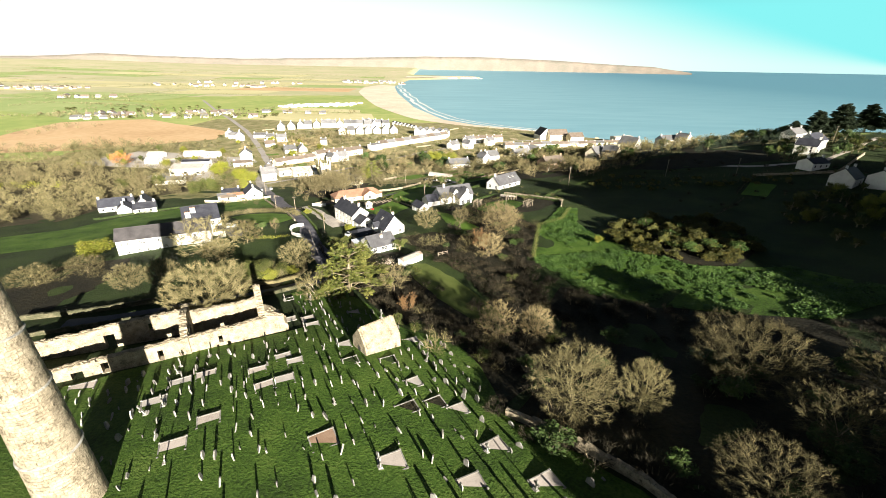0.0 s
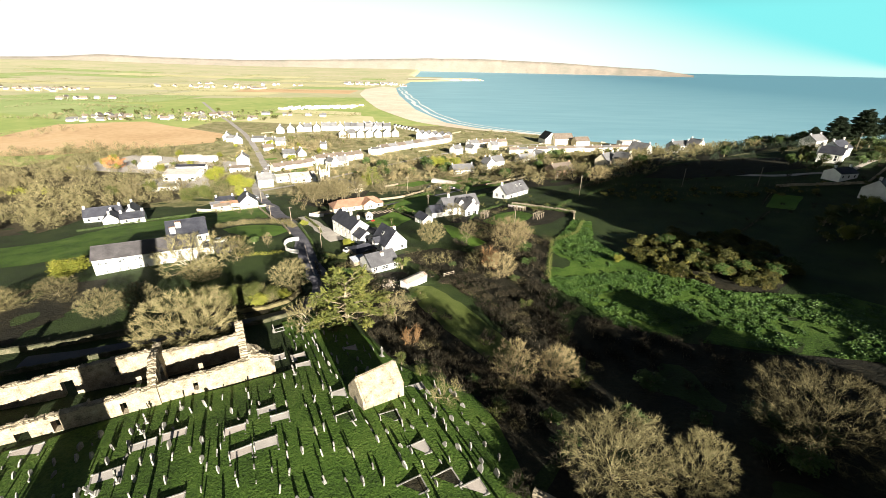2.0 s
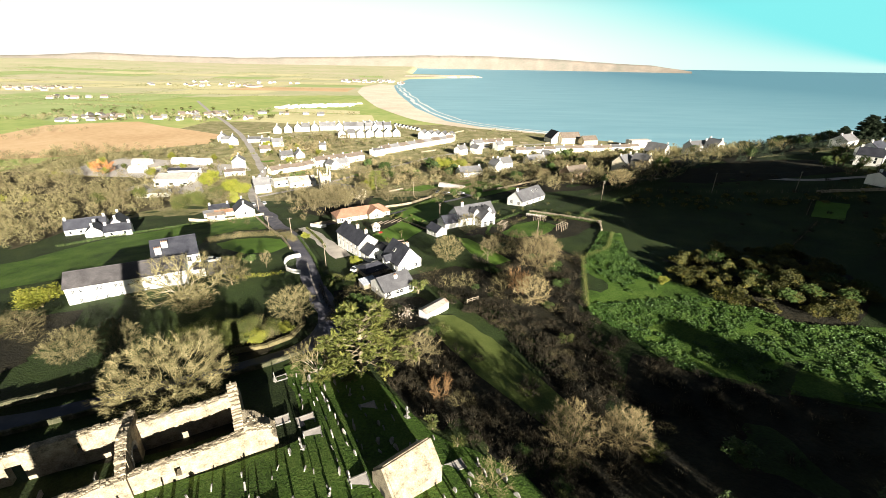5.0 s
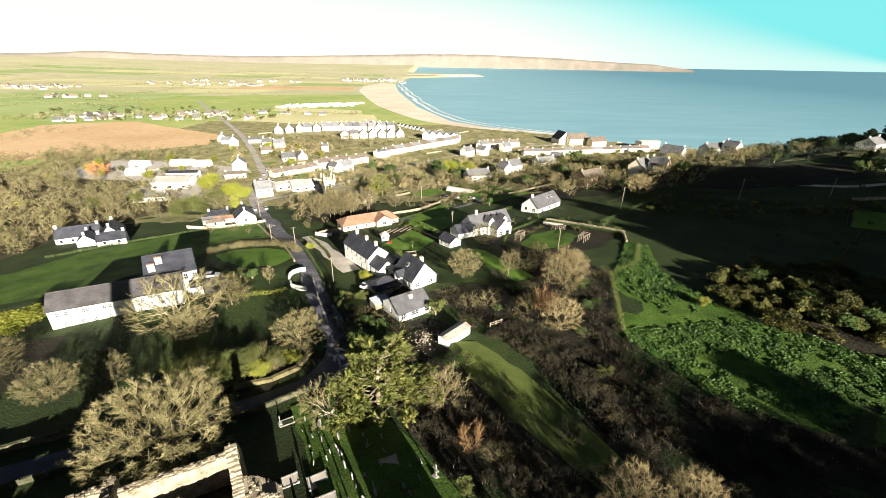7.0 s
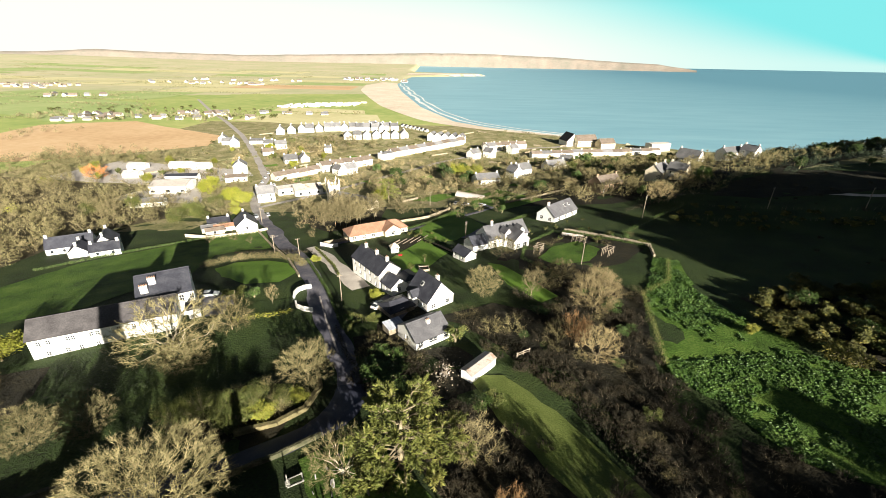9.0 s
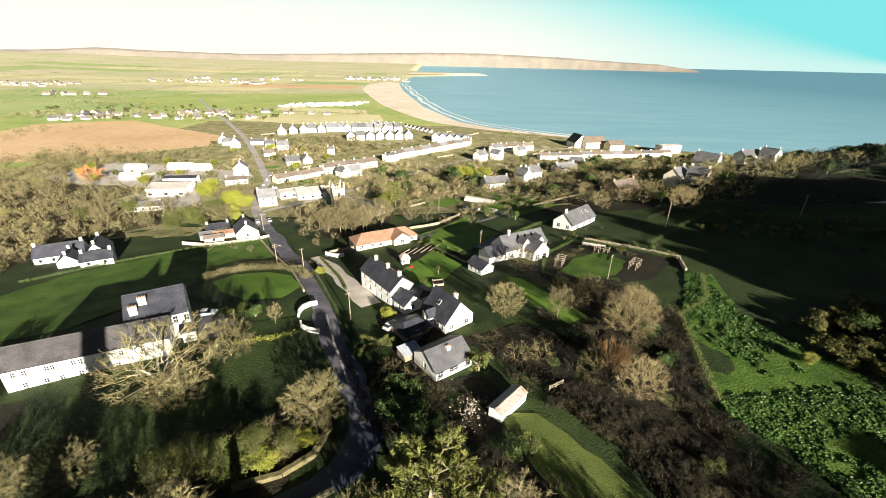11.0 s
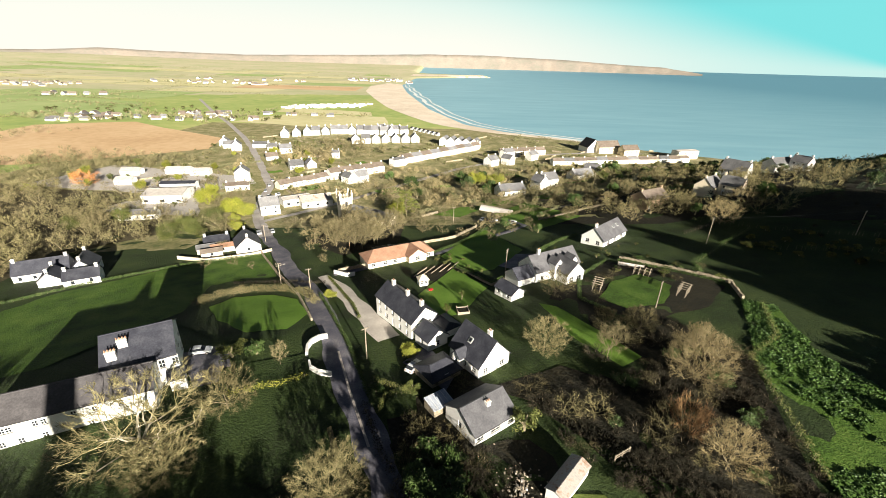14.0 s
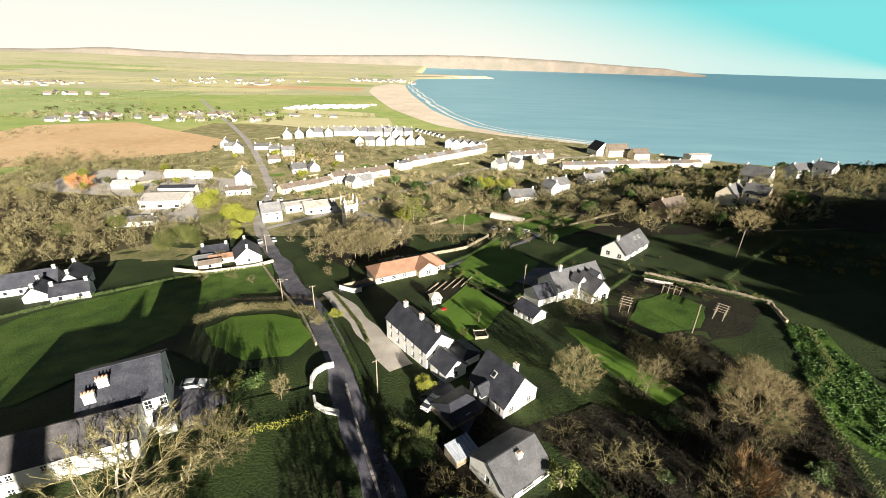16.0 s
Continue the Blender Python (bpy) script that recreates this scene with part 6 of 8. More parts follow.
def car(x, y, rz, label, paint=None):
    """A small hatchback."""
    t = thing("car", x, y, hz(x, y) + 0.1, rz, label, "car", "parked cars")
    prof = [(-2.05, 0.3), (2.05, 0.3), (2.1, 0.62), (1.95, 0.82), (1.05, 0.95), (-1.95, 1.0), (-2.1, 0.8)]
    cab = [(-1.85, 0.99), (0.95, 0.95), (0.3, 1.42), (-1.3, 1.46)]

    def extrude(pts, w0, w1):
        bm = bmesh.new()
        n = len(pts)
        mid = sum(p[1] for p in pts) / n
        ws = [w0 if p[1] < mid else w1 for p in pts]
        a = [bm.verts.new((p[0], -w, p[1])) for p, w in zip(pts, ws)]
        b = [bm.verts.new((p[0], w, p[1])) for p, w in zip(pts, ws)]
        bm.faces.new(a)
        bm.faces.new(b[::-1])
        for k in range(n):
            bm.faces.new([a[(k + 1) % n], a[k], b[k], b[(k + 1) % n]])
        bmesh.ops.bevel(bm, geom=bm.edges[:], offset=0.05, segments=1, affect="EDGES")
        return bm
    part("body", extrude(prof, 0.86, 0.84), paint or CARPAINT, t)
    part("cabin_glass", extrude(cab, 0.8, 0.64), GLASS, t)
    part("roof_panel", boxes((-1.25, 0.25, -0.62, 0.62, 1.44, 1.5), bevel=0.02), paint or CARPAINT, t)
    for sx_ in (-1.3, 1.3):
        for sy_ in (-0.82, 0.82):
            v, f = rings([(-0.1, 0.31), (0.1, 0.31)], 14)
            w = raw("wheel", [(a + sx_, c + sy_, b + 0.31) for a, b, c in v], f + [tuple(range(13, -1, -1))], RUBBER, t)
            v, f = rings([(-0.11, 0.18), (0.11, 0.18)], 10)
            raw("rim", [(a + sx_, c + sy_, b + 0.31) for a, b, c in v], f + [tuple(range(9, -1, -1))], TIN, w)
    for sy_ in (-0.6, 0.6):
        part("headlight", boxes((1.98, 2.1, sy_ - 0.18, sy_ + 0.18, 0.62, 0.76)), FRAMEW, t)
        part("tail_light", boxes((-2.13, -2.02, sy_ - 0.15, sy_ + 0.15, 0.7, 0.9)), TERRACOTTA, t)
    return t


base_car = car(-76.5, 138.5, 15, "silver hatchback parked in the farmyard")
for x, y, rz, lab in ((-33.5, 138, 60, "dark car parked between the white houses"), (-48, 213, 30, "light car parked under the row of trees"), (-6, 248, 40, "car parked on the church lane"),
                      (-10, 251, 40, "car parked on the church lane"), (2, 244, 45, "car parked beside a hedge"), (-108, 236, 120, "car driving down the village street"),
                      (-103, 238, 120, "car parked on the village street"), (-130, 300, 112, "car parked on the village street"), (-124, 299, 112, "car parked on the village street")):
    c = copy_thing(base_car, pose(x, y, hz(x, y) + 0.12, 0, 0, rz))
    c["label"] = lab
for k in range(8):
    c = copy_thing(base_car, pose(-134 + (k % 2) * 9 - k * 1.3, 300 + k * 6, -16.0, 0, 0, 112 + k))
    c["label"] = "car parked along the village street"

# corrugated shed
shed = thing("corrugated_shed", -9.7, 111.4, hz(-9.7, 111.4), 47, "long low white shed with a rusty tin roof", "shed")
part("wall", boxes((-4.4, 4.4, -1.6, 1.6, -0.8, 2.2)), WHITEWASH, shed)
for s in (-1, 1):
    bm = bmesh.new()
    for k in range(22):
        x0 = -4.6 + k * 9.2 / 22
        slab(bm, *(((x0, -1.85, 2.1), (x0 + 0.3, -1.85, 2.1), (x0 + 0.3, 0, 2.75), (x0, 0, 2.75)) if s < 0 else ((x0 + 0.3, 1.85, 2.1), (x0, 1.85, 2.1), (x0, 0, 2.75), (x0 + 0.3, 0, 2.75))), 0.05 + 0.03 * (k % 2))
        slab(bm, *(((x0 + 0.3, -1.85, 2.1), (x0 + 0.42, -1.85, 2.1), (x0 + 0.42, 0, 2.75), (x0 + 0.3, 0, 2.75)) if s < 0 else ((x0 + 0.42, 1.85, 2.1), (x0 + 0.3, 1.85, 2.1), (x0 + 0.3, 0, 2.75), (x0 + 0.42, 0, 2.75))), 0.02)
    part("roof_sheet", bm, TIN, shed, "rusted corrugated roof sheets")
part("door", boxes((4.4, 4.46, -0.7, 0.7, 0, 1.9)), TIMBER, shed)

shed.scale = (0.84, 0.84, 0.9)

# dark slated outbuildings and a lean-to beside the bungalow
house("outbuilding", -28.6, 136.4, 38, 7.0, 6.0, 1.7, 2.9, "dark slate-roofed outbuilding behind a yard", hip=1.5, wall=RUBBLE, front=wins((0,), 0.8, 1.0))
leanto = thing("greenhouse", -28.2, 126.9, hz(-28.2, 126.9), 36, "lean-to with a pale glazed roof", "greenhouse")
part("base_wall", boxes((-2.0, 2.2, -1.6, 1.6, -0.8, 1.5)), RUBBLE, leanto)
bm = bmesh.new()
slab(bm, (-2.1, -1.7, 1.55), (2.3, -1.7, 1.55), (2.3, 1.7, 2.0), (-2.1, 1.7, 2.0), 0.06)
part("glazed_roof", bm, POLYSHEET, leanto, "pale translucent roof sheets")
for k in range(6):
    x0 = -2.0 + k * 0.82
    bm = bmesh.new()
    slab(bm, (x0, -1.7, 1.63), (x0 + 0.06, -1.7, 1.63), (x0 + 0.06, 1.7, 2.08), (x0, 1.7, 2.08), 0.05)
    part("glazing_bar", bm, FRAMEW, leanto)

house("lean_to_extension", -27.4, 152.2, -51, 5.6, 5.0, 2.3, 3.3, "low dark slate-roofed extension behind the white houses", hip=1.2, front=wins((0,), 0.8, 1.0))

# a small palm-like garden tree: one stem and a head of stiff narrow leaves
palm = thing("cordyline", -22.9, 167.3, hz(-22.9, 167.3), 0, "small palm-like tree with a spiky green head", "tree")
v, f = tube([Vector((0, 0, -0.3)), Vector((0.08, 0, 1.2)), Vector((0, 0.06, 2.3))], [0.16, 0.12, 0.1], 8)
raw("trunk", v, f, BARK, palm)
so, rnd = Soup(), random.Random(88)
for k in range(110):
    g = Vector((rnd.gauss(0, 1), rnd.gauss(0, 1), rnd.gauss(0.25, 0.7))).normalized()
    tip = Vector((0, 0.06, 2.35)) + g * rnd.uniform(0.8, 1.25) - Vector((0, 0, 0.25 * (1 - g.z)))
    ribbon(so, Vector((0, 0.06, 2.35)), tip, 0.05, rnd)
raw("leaf_head", so.v, so.f, CONIFER, palm)["kind"] = "stuff"

# panel fence on the terrace above the oval lawn
fen = thing("panel_fence", 26.6, 188.4, hz(26.6, 188.4), -19, "pale panel fence with square posts above the oval lawn", "fence")
for k in range(7):
    part("post", boxes((k * 1.25 - 0.06, k * 1.25 + 0.06, -0.06, 0.06, -0.6, 1.5)), TIMBER, fen)
    if k < 6:
        part("panel", boxes((k * 1.25 + 0.06, k * 1.25 + 1.19, -0.025, 0.025, 0.15, 1.3)), CHIPS, fen)

# dormer, gables and small garden pieces
house("porch_gable", -24.2, 138.4, 38, 2.2, 2.0, 3.6, 4.8, "small white gabled dormer on the steep roof", base=hz(-24, 138) - 0.2, left=wins((0,), 2.2, 0.8, 1.0), category="dormer")
house("porch", -74.6, 128.5, 31, 2.4, 2.6, 2.6, 3.6, "dark slated porch on the farmhouse gable", right=wins((0,), 0.8, 1.0), category="porch")
house("dormer", 9.5, 182.4, -60, 3.0, 2.4, 5.4, 6.8, "white dormer window on a grey roof", roof=GREYTILE, base=hz(9, 183), right=wins((0,), 4.1, 1.2, 1.0), category="dormer")
house("dormer", 4.5, 180.0, -60, 3.0, 2.4, 5.4, 6.8, "white dormer window on a grey roof", roof=GREYTILE, base=hz(5, 181), right=wins((0,), 4.1, 1.2, 1.0), category="dormer")
house("gazebo", -34, 178.6, 20, 2.6, 2.6, 2.1, 3.2, "small white summerhouse with a pale roof", roof=CREAM, hip=1.2, front=wins((-0.6, 0.6), 0.8, 0.9, 1.1), right=wins((0,), 0.8, 1.4, 1.1), category="summerhouse")
tub = thing("raised_planter", -22.8, 161.0, hz(-22.8, 161.0), 10, "square timber raised planter on the lawn", "planter")
for row in ((-1.5, 1.5, -1.3, -1.2, -0.3, 0.8), (-1.5, 1.5, 1.2, 1.3, -0.3, 0.8), (-1.5, -1.4, -1.2, 1.2, -0.3, 0.8), (1.4, 1.5, -1.2, 1.2, -0.3, 0.8)):
    part("board", boxes(row), TIMBER, tub)
part("soil", boxes((-1.4, 1.4, -1.2, 1.2, -0.3, 0.55)), SHADE_SOIL, tub)
for dx in (-1.45, 1.45):
    for dy in (-1.25, 1.25):
        part("post", boxes((dx - 0.08, dx + 0.08, dy - 0.08, dy + 0.08, -0.3, 1.1)), TIMBER, tub)
bar = thing("wheelbarrow", -31.5, 173.6, hz(-31.5, 173.6), 30, "red garden wheelbarrow on the lawn edge", "wheelbarrow")
bm = bmesh.new()
box(bm, -0.7, 0.7, -0.4, 0.4, 0.35, 0.75)
for v_ in bm.verts:
    if v_.co.z < 0.5:
        v_.co.x *= 0.6
        v_.co.y *= 0.7
part("tray", bm, REDPAINT, bar)
for dy in (-0.33, 0.33):
    part("handle", boxes((-1.3, -0.4, dy - 0.03, dy + 0.03, 0.45, 0.5)), TIMBER, bar)
v, f = rings([(-0.06, 0.2), (0.06, 0.2)], 12)
raw("wheel", [(a + 0.75, c, b + 0.2) for a, b, c in v], f, RUBBER, bar)


def pergola(x, y, rz, n, label):
    t = thing("pergola", x, y, hz(x, y), rz, label, "pergola", "garden pergolas")
    for k in range(n):
        for dy in (-1.0, 1.0):
            part("post", boxes((k * 1.4 - 0.07, k * 1.4 + 0.07, dy - 0.07, dy + 0.07, -0.6, 2.2)), TIMBER, t)
        part("rafter", boxes((k * 1.4 - 0.05, k * 1.4 + 0.05, -1.4, 1.4, 2.3, 2.45)), TIMBER, t)
    for dy in (-1.0, 1.0):
        part("beam", boxes((-0.4, n * 1.4 - 1.0, dy - 0.06, dy + 0.06, 2.18, 2.31)), TIMBER, t)
    return t


pergola(13.6, 170.0, 62, 4, "pale timber pergola at the lawn edge")
pergola(28.6, 181.5, -35, 4, "pale timber pergola at the lawn edge")
pergola(34.0, 165.6, 48, 4, "pale timber pergola at the lawn edge")
rnd = random.Random(77)
heap = thing("rubbish_heap", -16.2, 110.6, hz(-16.2, 110.6), 0, "heap of pale building rubble and scrap", "rubble", kind="stuff")
bm = bmesh.new()
for _ in range(150):
    r, a, s = abs(rnd.gauss(0, 2.2)), rnd.uniform(0, 6.28), rnd.uniform(0.05, 0.2)
    x, y, z = r * math.cos(a), r * math.sin(a) * 1.4, rnd.uniform(0, 0.5)
    m0 = len(bm.verts)
    box(bm, x - s, x + s, y - s * 0.6, y + s * 0.6, z - 0.1, z + s * 0.5)
    bm.verts.ensure_lookup_table()
    bmesh.ops.rotate(bm, verts=bm.verts[m0:], cent=(x, y, z), matrix=Euler((rnd.uniform(-0.6, 0.6), rnd.uniform(-0.6, 0.6), rnd.uniform(0, 3))).to_matrix())
part("scrap", bm, TIMBER, heap)
bm = bmesh.new()
for _ in range(16):
    r, a, s = abs(rnd.gauss(0, 1.3)), rnd.uniform(0, 6.28), rnd.uniform(0.05, 0.2)
    box(bm, r * math.cos(a) - s, r * math.cos(a) + s * 0.6, r * math.sin(a) * 1.7 - s * 0.6, r * math.sin(a) * 1.7 + s, 0.1, 0.3 + s)
part("sheeting", bm, CHIPS, heap, "scraps of pale sheeting")
fence = thing("timber_fence", -1.5, 115.5, hz(-1.5, 115.5), 30, "short pale rail fence on the bank", "fence")
for k in range(3):
    part("post", boxes((k * 1.6 - 0.08, k * 1.6 + 0.08, -0.08, 0.08, -0.4, 1.3)), TIMBER, fence)
for z in (0.5, 1.0):
    part("rail", boxes((-0.2, 3.4, -0.05, 0.05, z, z + 0.14)), TIMBER, fence)

# garden bushes and trees by the houses
for key, x, y, h, r, lab in (("gold", -34.8, 142.3, 3.2, 1.9, "golden-green rounded garden bush"), ("gold", -59, 170.5, 2.6, 1.6, "golden-green clipped bush by the drive"), ("bush1", -14, 121.5, 4.2, 2.6, "dense green garden bush"),
                             ("bush0", -40, 131, 1.8, 1.3, "dark rounded bush by the road"), ("bush1", -33, 131, 2.2, 1.8, "green garden bush by the yard"), ("gold", -104, 112, 6.0, 4.4, "big golden-yellow rounded bush beside the farm"),
                             ("bush1", -70, 138, 3.0, 3.2, "spreading green shrub by the farmyard"), ("bush0", -66, 140, 2.4, 2.2, "dark shrub by the farmyard"), ("bush1", -9, 73, 2.6, 1.3, "small upright green bush behind the oratory"),
                             ("bush1", -5.4, 69.5, 2.6, 1.3, "small upright green bush behind the oratory"), ("tall0", -60, 137, 6.0, 1.6, "ivy-clad bare tree by the road")):
    plant(key, x, y, h, lab, "bush", "garden bushes", r)
for key, x, y, h, r in (("bush1", -27, 160, 3.4, 1.4), ("shrub0", -24, 132.5, 3, 2.6), ("shrub0", -26, 119, 3.4, 3.0), ("shrub0", -31, 121, 3, 2.4), ("shrub1", -33, 115, 4, 2.6), ("bramble", -22, 115, 2.4, 3),
                        ("bramble", -27, 111, 2.4, 3), ("shrub1", -20, 104, 4, 2.6), ("shrub0", -28, 104, 3.6, 2.4), ("bramble", -33, 109, 2, 2.4), ("shrub0", -11, 131, 3.2, 3.4), ("bramble", -10, 127, 2, 3)):
    plant(key, x, y, h, "winter-brown garden shrub in an overgrown border", "shrub", "garden shrubs", r)
for x, y, h, r in ((-53, 98.5, 6.0, 3.0), (-49, 100.5, 5.6, 3.0), (-44.5, 101.5, 4.4, 2.4), (-57, 99, 6.4, 3.2), (-61, 97, 5.6, 2.8)):
    plant("evergreen", x, y, h, "ivy-clad yellow-green tree inside the lane bend", "tree", "ivied trees", r)
for x, y, h, r in ((-47, 99, 3.4, 2.2), (-50.5, 103, 3.0, 2.0), (-42.5, 103.5, 2.6, 1.8)):
    plant("gold", x, y, h, "yellow-green rounded shrub inside the lane bend", "bush", "lane shrubs", r)
    plant("shrub1", x + 1.6, y + 2.2, h * 1.25, "bare tan shrub inside the lane bend", "shrub", "lane shrubs", r)
thicket([(30, 193), (50, 173), (56, 178), (40, 196)], 14, ("bush0", "bush1", "shrub0"), "low dark shrubs along the garden wall", "shrub", "garden shrubs", 61, (1.0, 2.2))
thicket([(8, 160), (14, 180), (28, 190), (40, 178), (36, 170), (30, 182), (18, 176), (13, 164)], 26, ("bush0", "bush1", "shrub0", "bramble"), "low garden shrub round the oval lawn", "shrub", "garden shrubs", 62, (0.7, 1.8))
thicket([(-38, 118), (-26, 104), (-18, 104), (-24, 118), (-32, 124)], 26, ("shrub0", "bramble", "bramble", "bush0"), "overgrown brown shrubs between lane and bungalow", "shrub", "garden shrubs", 63, (1.4, 3.2))
thicket([(-44, 99), (-58, 93), (-64, 97), (-54, 104), (-44, 105)], 24, ("shrub1", "bush1", "shrub1", "shrub0"), "overgrown olive shrubs inside the bend of the lane", "shrub", "lane shrubs", 64, (1.4, 3.2))
thicket([(-112, 88), (-92, 94), (-92, 106), (-110, 106)], 8, ("shrub0", "shrub1"), "grey bare shrubs below the farm", "shrub", "farm shrubs", 65, (2.0, 4.0))

hedge([(70, 228), (95, 206), (128, 190), (160, 184)], 2.0, 2.6, "dark overgrown bank between hillside fields", LEAF, 16)
hedge([(120, 165), (134, 180), (150, 190)], 1.8, 2.2, "dark bramble bank on the hillside", BRAMBLE, 17)
hedge([(96, 140), (118, 158), (128, 156)], 1.6, 2.2, "dark bramble bank on the hillside", BRAMBLE, 18)
hedge([(60, 214), (84, 226), (120, 236)], 1.6, 2.0, "brown hedge below the wooded slope", BRAMBLE, 19)
stone_wall("lane_wall", [(140, 186), (170, 178), (200, 200)], 1.1, 0.5, "low grey wall along the hill lane", seed=71)
strip("lane", [(240, 236), (205, 212), (178, 196), (150, 200), (128, 214)], 4, GRAVEL, 0.1, "pale lane climbing the hill", "lane")

patch("rough_field", [(100, 222), (118, 238), (150, 244), (176, 226), (168, 206), (140, 206), (112, 212)], SHADE_SOIL, 0.12, "bare rough field on the hillside, shade in its dark colour", "field", step=4)
copse([(70, 196), (96, 176), (150, 172), (160, 182), (110, 194), (84, 214)], 60, "gorse", "dark gorse clumps along the hillside hedge bank", "gorse", 213, (0.8, 2.2), (0.7, 1.0))
copse([(112, 104), (150, 110), (168, 140), (140, 160), (116, 140)], 50, "bush1", "green hillside bushes catching the light", "bushes", 214, (1.5, 4.0), (0.6, 0.8))

# clipped hedges and walls that divide the gardens by the road and the lane
hedge([(-24, 191), (-14, 177), (-4, 187)], 1.1, 1.0, "low clipped garden hedge between lawns", LEAF, 41, 70)
hedge([(-33, 204), (-22, 216), (-10, 236)], 1.2, 1.1, "low clipped hedge beside a bright lawn", LEAF, 42, 70)
hedge([(4, 202), (14, 214), (24, 222)], 1.4, 1.3, "dark hedge behind the large white house", LEAF, 43, 70)
hedge([(14, 157), (8, 166), (12, 180), (24, 192)], 1.0, 1.2, "low dark shrubs round the oval lawn", LEAF, 44, 60)
hedge([(-60, 193), (-48, 199), (-36, 206)], 1.3, 1.2, "dark hedge behind the orange-roofed bungalow", LEAF, 45, 70)
stone_wall("garden_wall", [(-55, 212), (-38, 217), (-24, 224), (-14, 240)], 1.1, 0.4, "pale stone wall along the church lane", seed=82)
stone_wall("garden_wall", [(14, 247), (40, 262), (60, 270)], 1.0, 0.4, "pale garden wall beside the lane", seed=83)

copse([(-18, 131), (-11, 127), (-4, 119), (4, 112), (16, 108), (24, 114), (34, 138), (26, 152), (14, 148), (10, 130), (-4, 136)], 110, "bramble", "low dark brambles filling the garden thicket", "brambles", 215, (0.5, 1.5), (0.9, 1.4))
copse([(-36, 122), (-31, 110), (-25, 102), (-15, 105), (-16, 112), (-24, 120)], 40, "bramble", "low dark brambles below the bungalow", "brambles", 216, (0.5, 1.4), (0.9, 1.4))
# out of view: both stands are added to throw shade on the fields
copse([(120, 32), (134, 26), (150, 38), (142, 58), (126, 52)], 16, "hillpine", "unseen conifers added on the hill to shade the upper field", "woodland", 220, (10, 15), (0.3, 0.42))
copse([(136, 30), (150, 58), (176, 66), (214, 70), (250, 78), (254, 66), (214, 56), (180, 50), (156, 40), (144, 22)], 34, "hillpine", "unseen conifers added along the hill for a ragged shadow edge", "woodland", 217, (3, 7), (0.3, 0.45))

copse([(-22, 98), (-20, 90), (-12, 77), (2, 67), (8, 60), (15, 60), (18, 70), (8, 76), (0, 85), (-7, 95), (-12, 104)], 120, "bramble", "dark tangled brambles between churchyard and mown strip", "brambles", 218, (0.6, 1.9), (0.9, 1.3))
copse([(-2, 112), (6, 104), (12, 94), (18, 82), (26, 84), (24, 104), (14, 110), (4, 118)], 90, "bramble", "dark tangled brambles on the ravine bank", "brambles", 219, (0.6, 1.6), (0.9, 1.4))


# ---------------------------------------------------------------- village
def cottage(x, y, rz, L=9.0, W=7.0, eave=5.0, ridge=7.8, label="white two-storey village house with a slate roof", wall=None, roof=None, chim=True, seed=0, group="village houses", name="house"):
    """A plain village house with a few windows on each side."""
    rnd = random.Random(int(x * 7 + y * 13) + seed)
    n = max(2, int(L / 3.2))
    xs = [(-L / 2 + L * (k + 0.5) / n) for k in range(n)]
    fr = wins(xs, 0.9, 1.0, 1.2) if eave < 4 else wins(xs, eave - 1.7, 0.9, 1.2) + wins(xs[1:], 0.9, 1.0, 1.3)
    fr = fr + ([(xs[0], 0.05, 1.0, 2.0, "door")] if eave >= 4 else [])
    # beyond y 235 slate turns paler to imitate haze
    roof = HAZESLATE if y > 235 and roof in (None, SLATE) else roof
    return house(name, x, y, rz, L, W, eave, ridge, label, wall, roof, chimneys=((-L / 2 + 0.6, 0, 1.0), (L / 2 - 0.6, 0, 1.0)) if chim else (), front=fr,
                 right=wins((0,), eave - 1.7, 0.9, 1.2), simple=True, group=group, over=0.2)


def terrace(p, q, n, W, eave, ridge, label, walls, roofs, group):
    """Joined houses along a street front from p to q; each is a house of its own."""
    d = Vector((q[0] - p[0], q[1] - p[1], 0))
    L = d.length / n
    rz = math.degrees(math.atan2(d.y, d.x))
    back = Vector((-d.y, d.x, 0)).normalized() * W / 2
    for k in range(n):
        c = Vector((p[0], p[1], 0)) + d * (k + 0.5) / n + back
        rnd = random.Random(k + int(p[0]))
        up = rnd.uniform(-0.25, 0.25)
        h = house("terraced_house", c.x, c.y, rz, L - 0.02, W, eave + up, ridge + up, label, walls[k % len(walls)], roofs[k % len(roofs)], chimneys=((L / 2 - 0.5, 0, 0.9),),
                  front=wins((-L / 4, L / 4), eave - 1.75, 0.9, 1.1) + (wins((-L / 4,), 0.8, 1.1, 1.2) + [(L / 4, 0.05, 1.0, 2.0, "door")] if eave > 4 else []), simple=True, group=group, over=0.06, base=hz(c.x, c.y))


BROWNROW, GREYROW = "low brown-roofed terraced house on the village street", "pale two-storey terraced house on the village street"
terrace((-129, 316), (-106, 342), 4, 7, 3.0, 5.2, BROWNROW, (CREAM, WHITEWASH), (BROWNTILE,), "street terrace")
terrace((-105, 343), (-73, 370), 5, 7.5, 4.6, 7.0, GREYROW, (WHITEWASH, CREAM), (BROWNTILE, BROWNTILE), "street terrace")
terrace((-62, 398), (4, 470), 9, 7.5, 4.4, 6.8, GREYROW, (CREAM, WHITEWASH), (BROWNTILE, HAZESLATE), "upper street terrace")
terrace((58, 404), (180, 428), 13, 6.5, 3.6, 5.6, "low white terraced cottage above the shore", (WHITEWASH, CREAM), (BROWNTILE, HAZESLATE, BROWNTILE), "shore cottages")
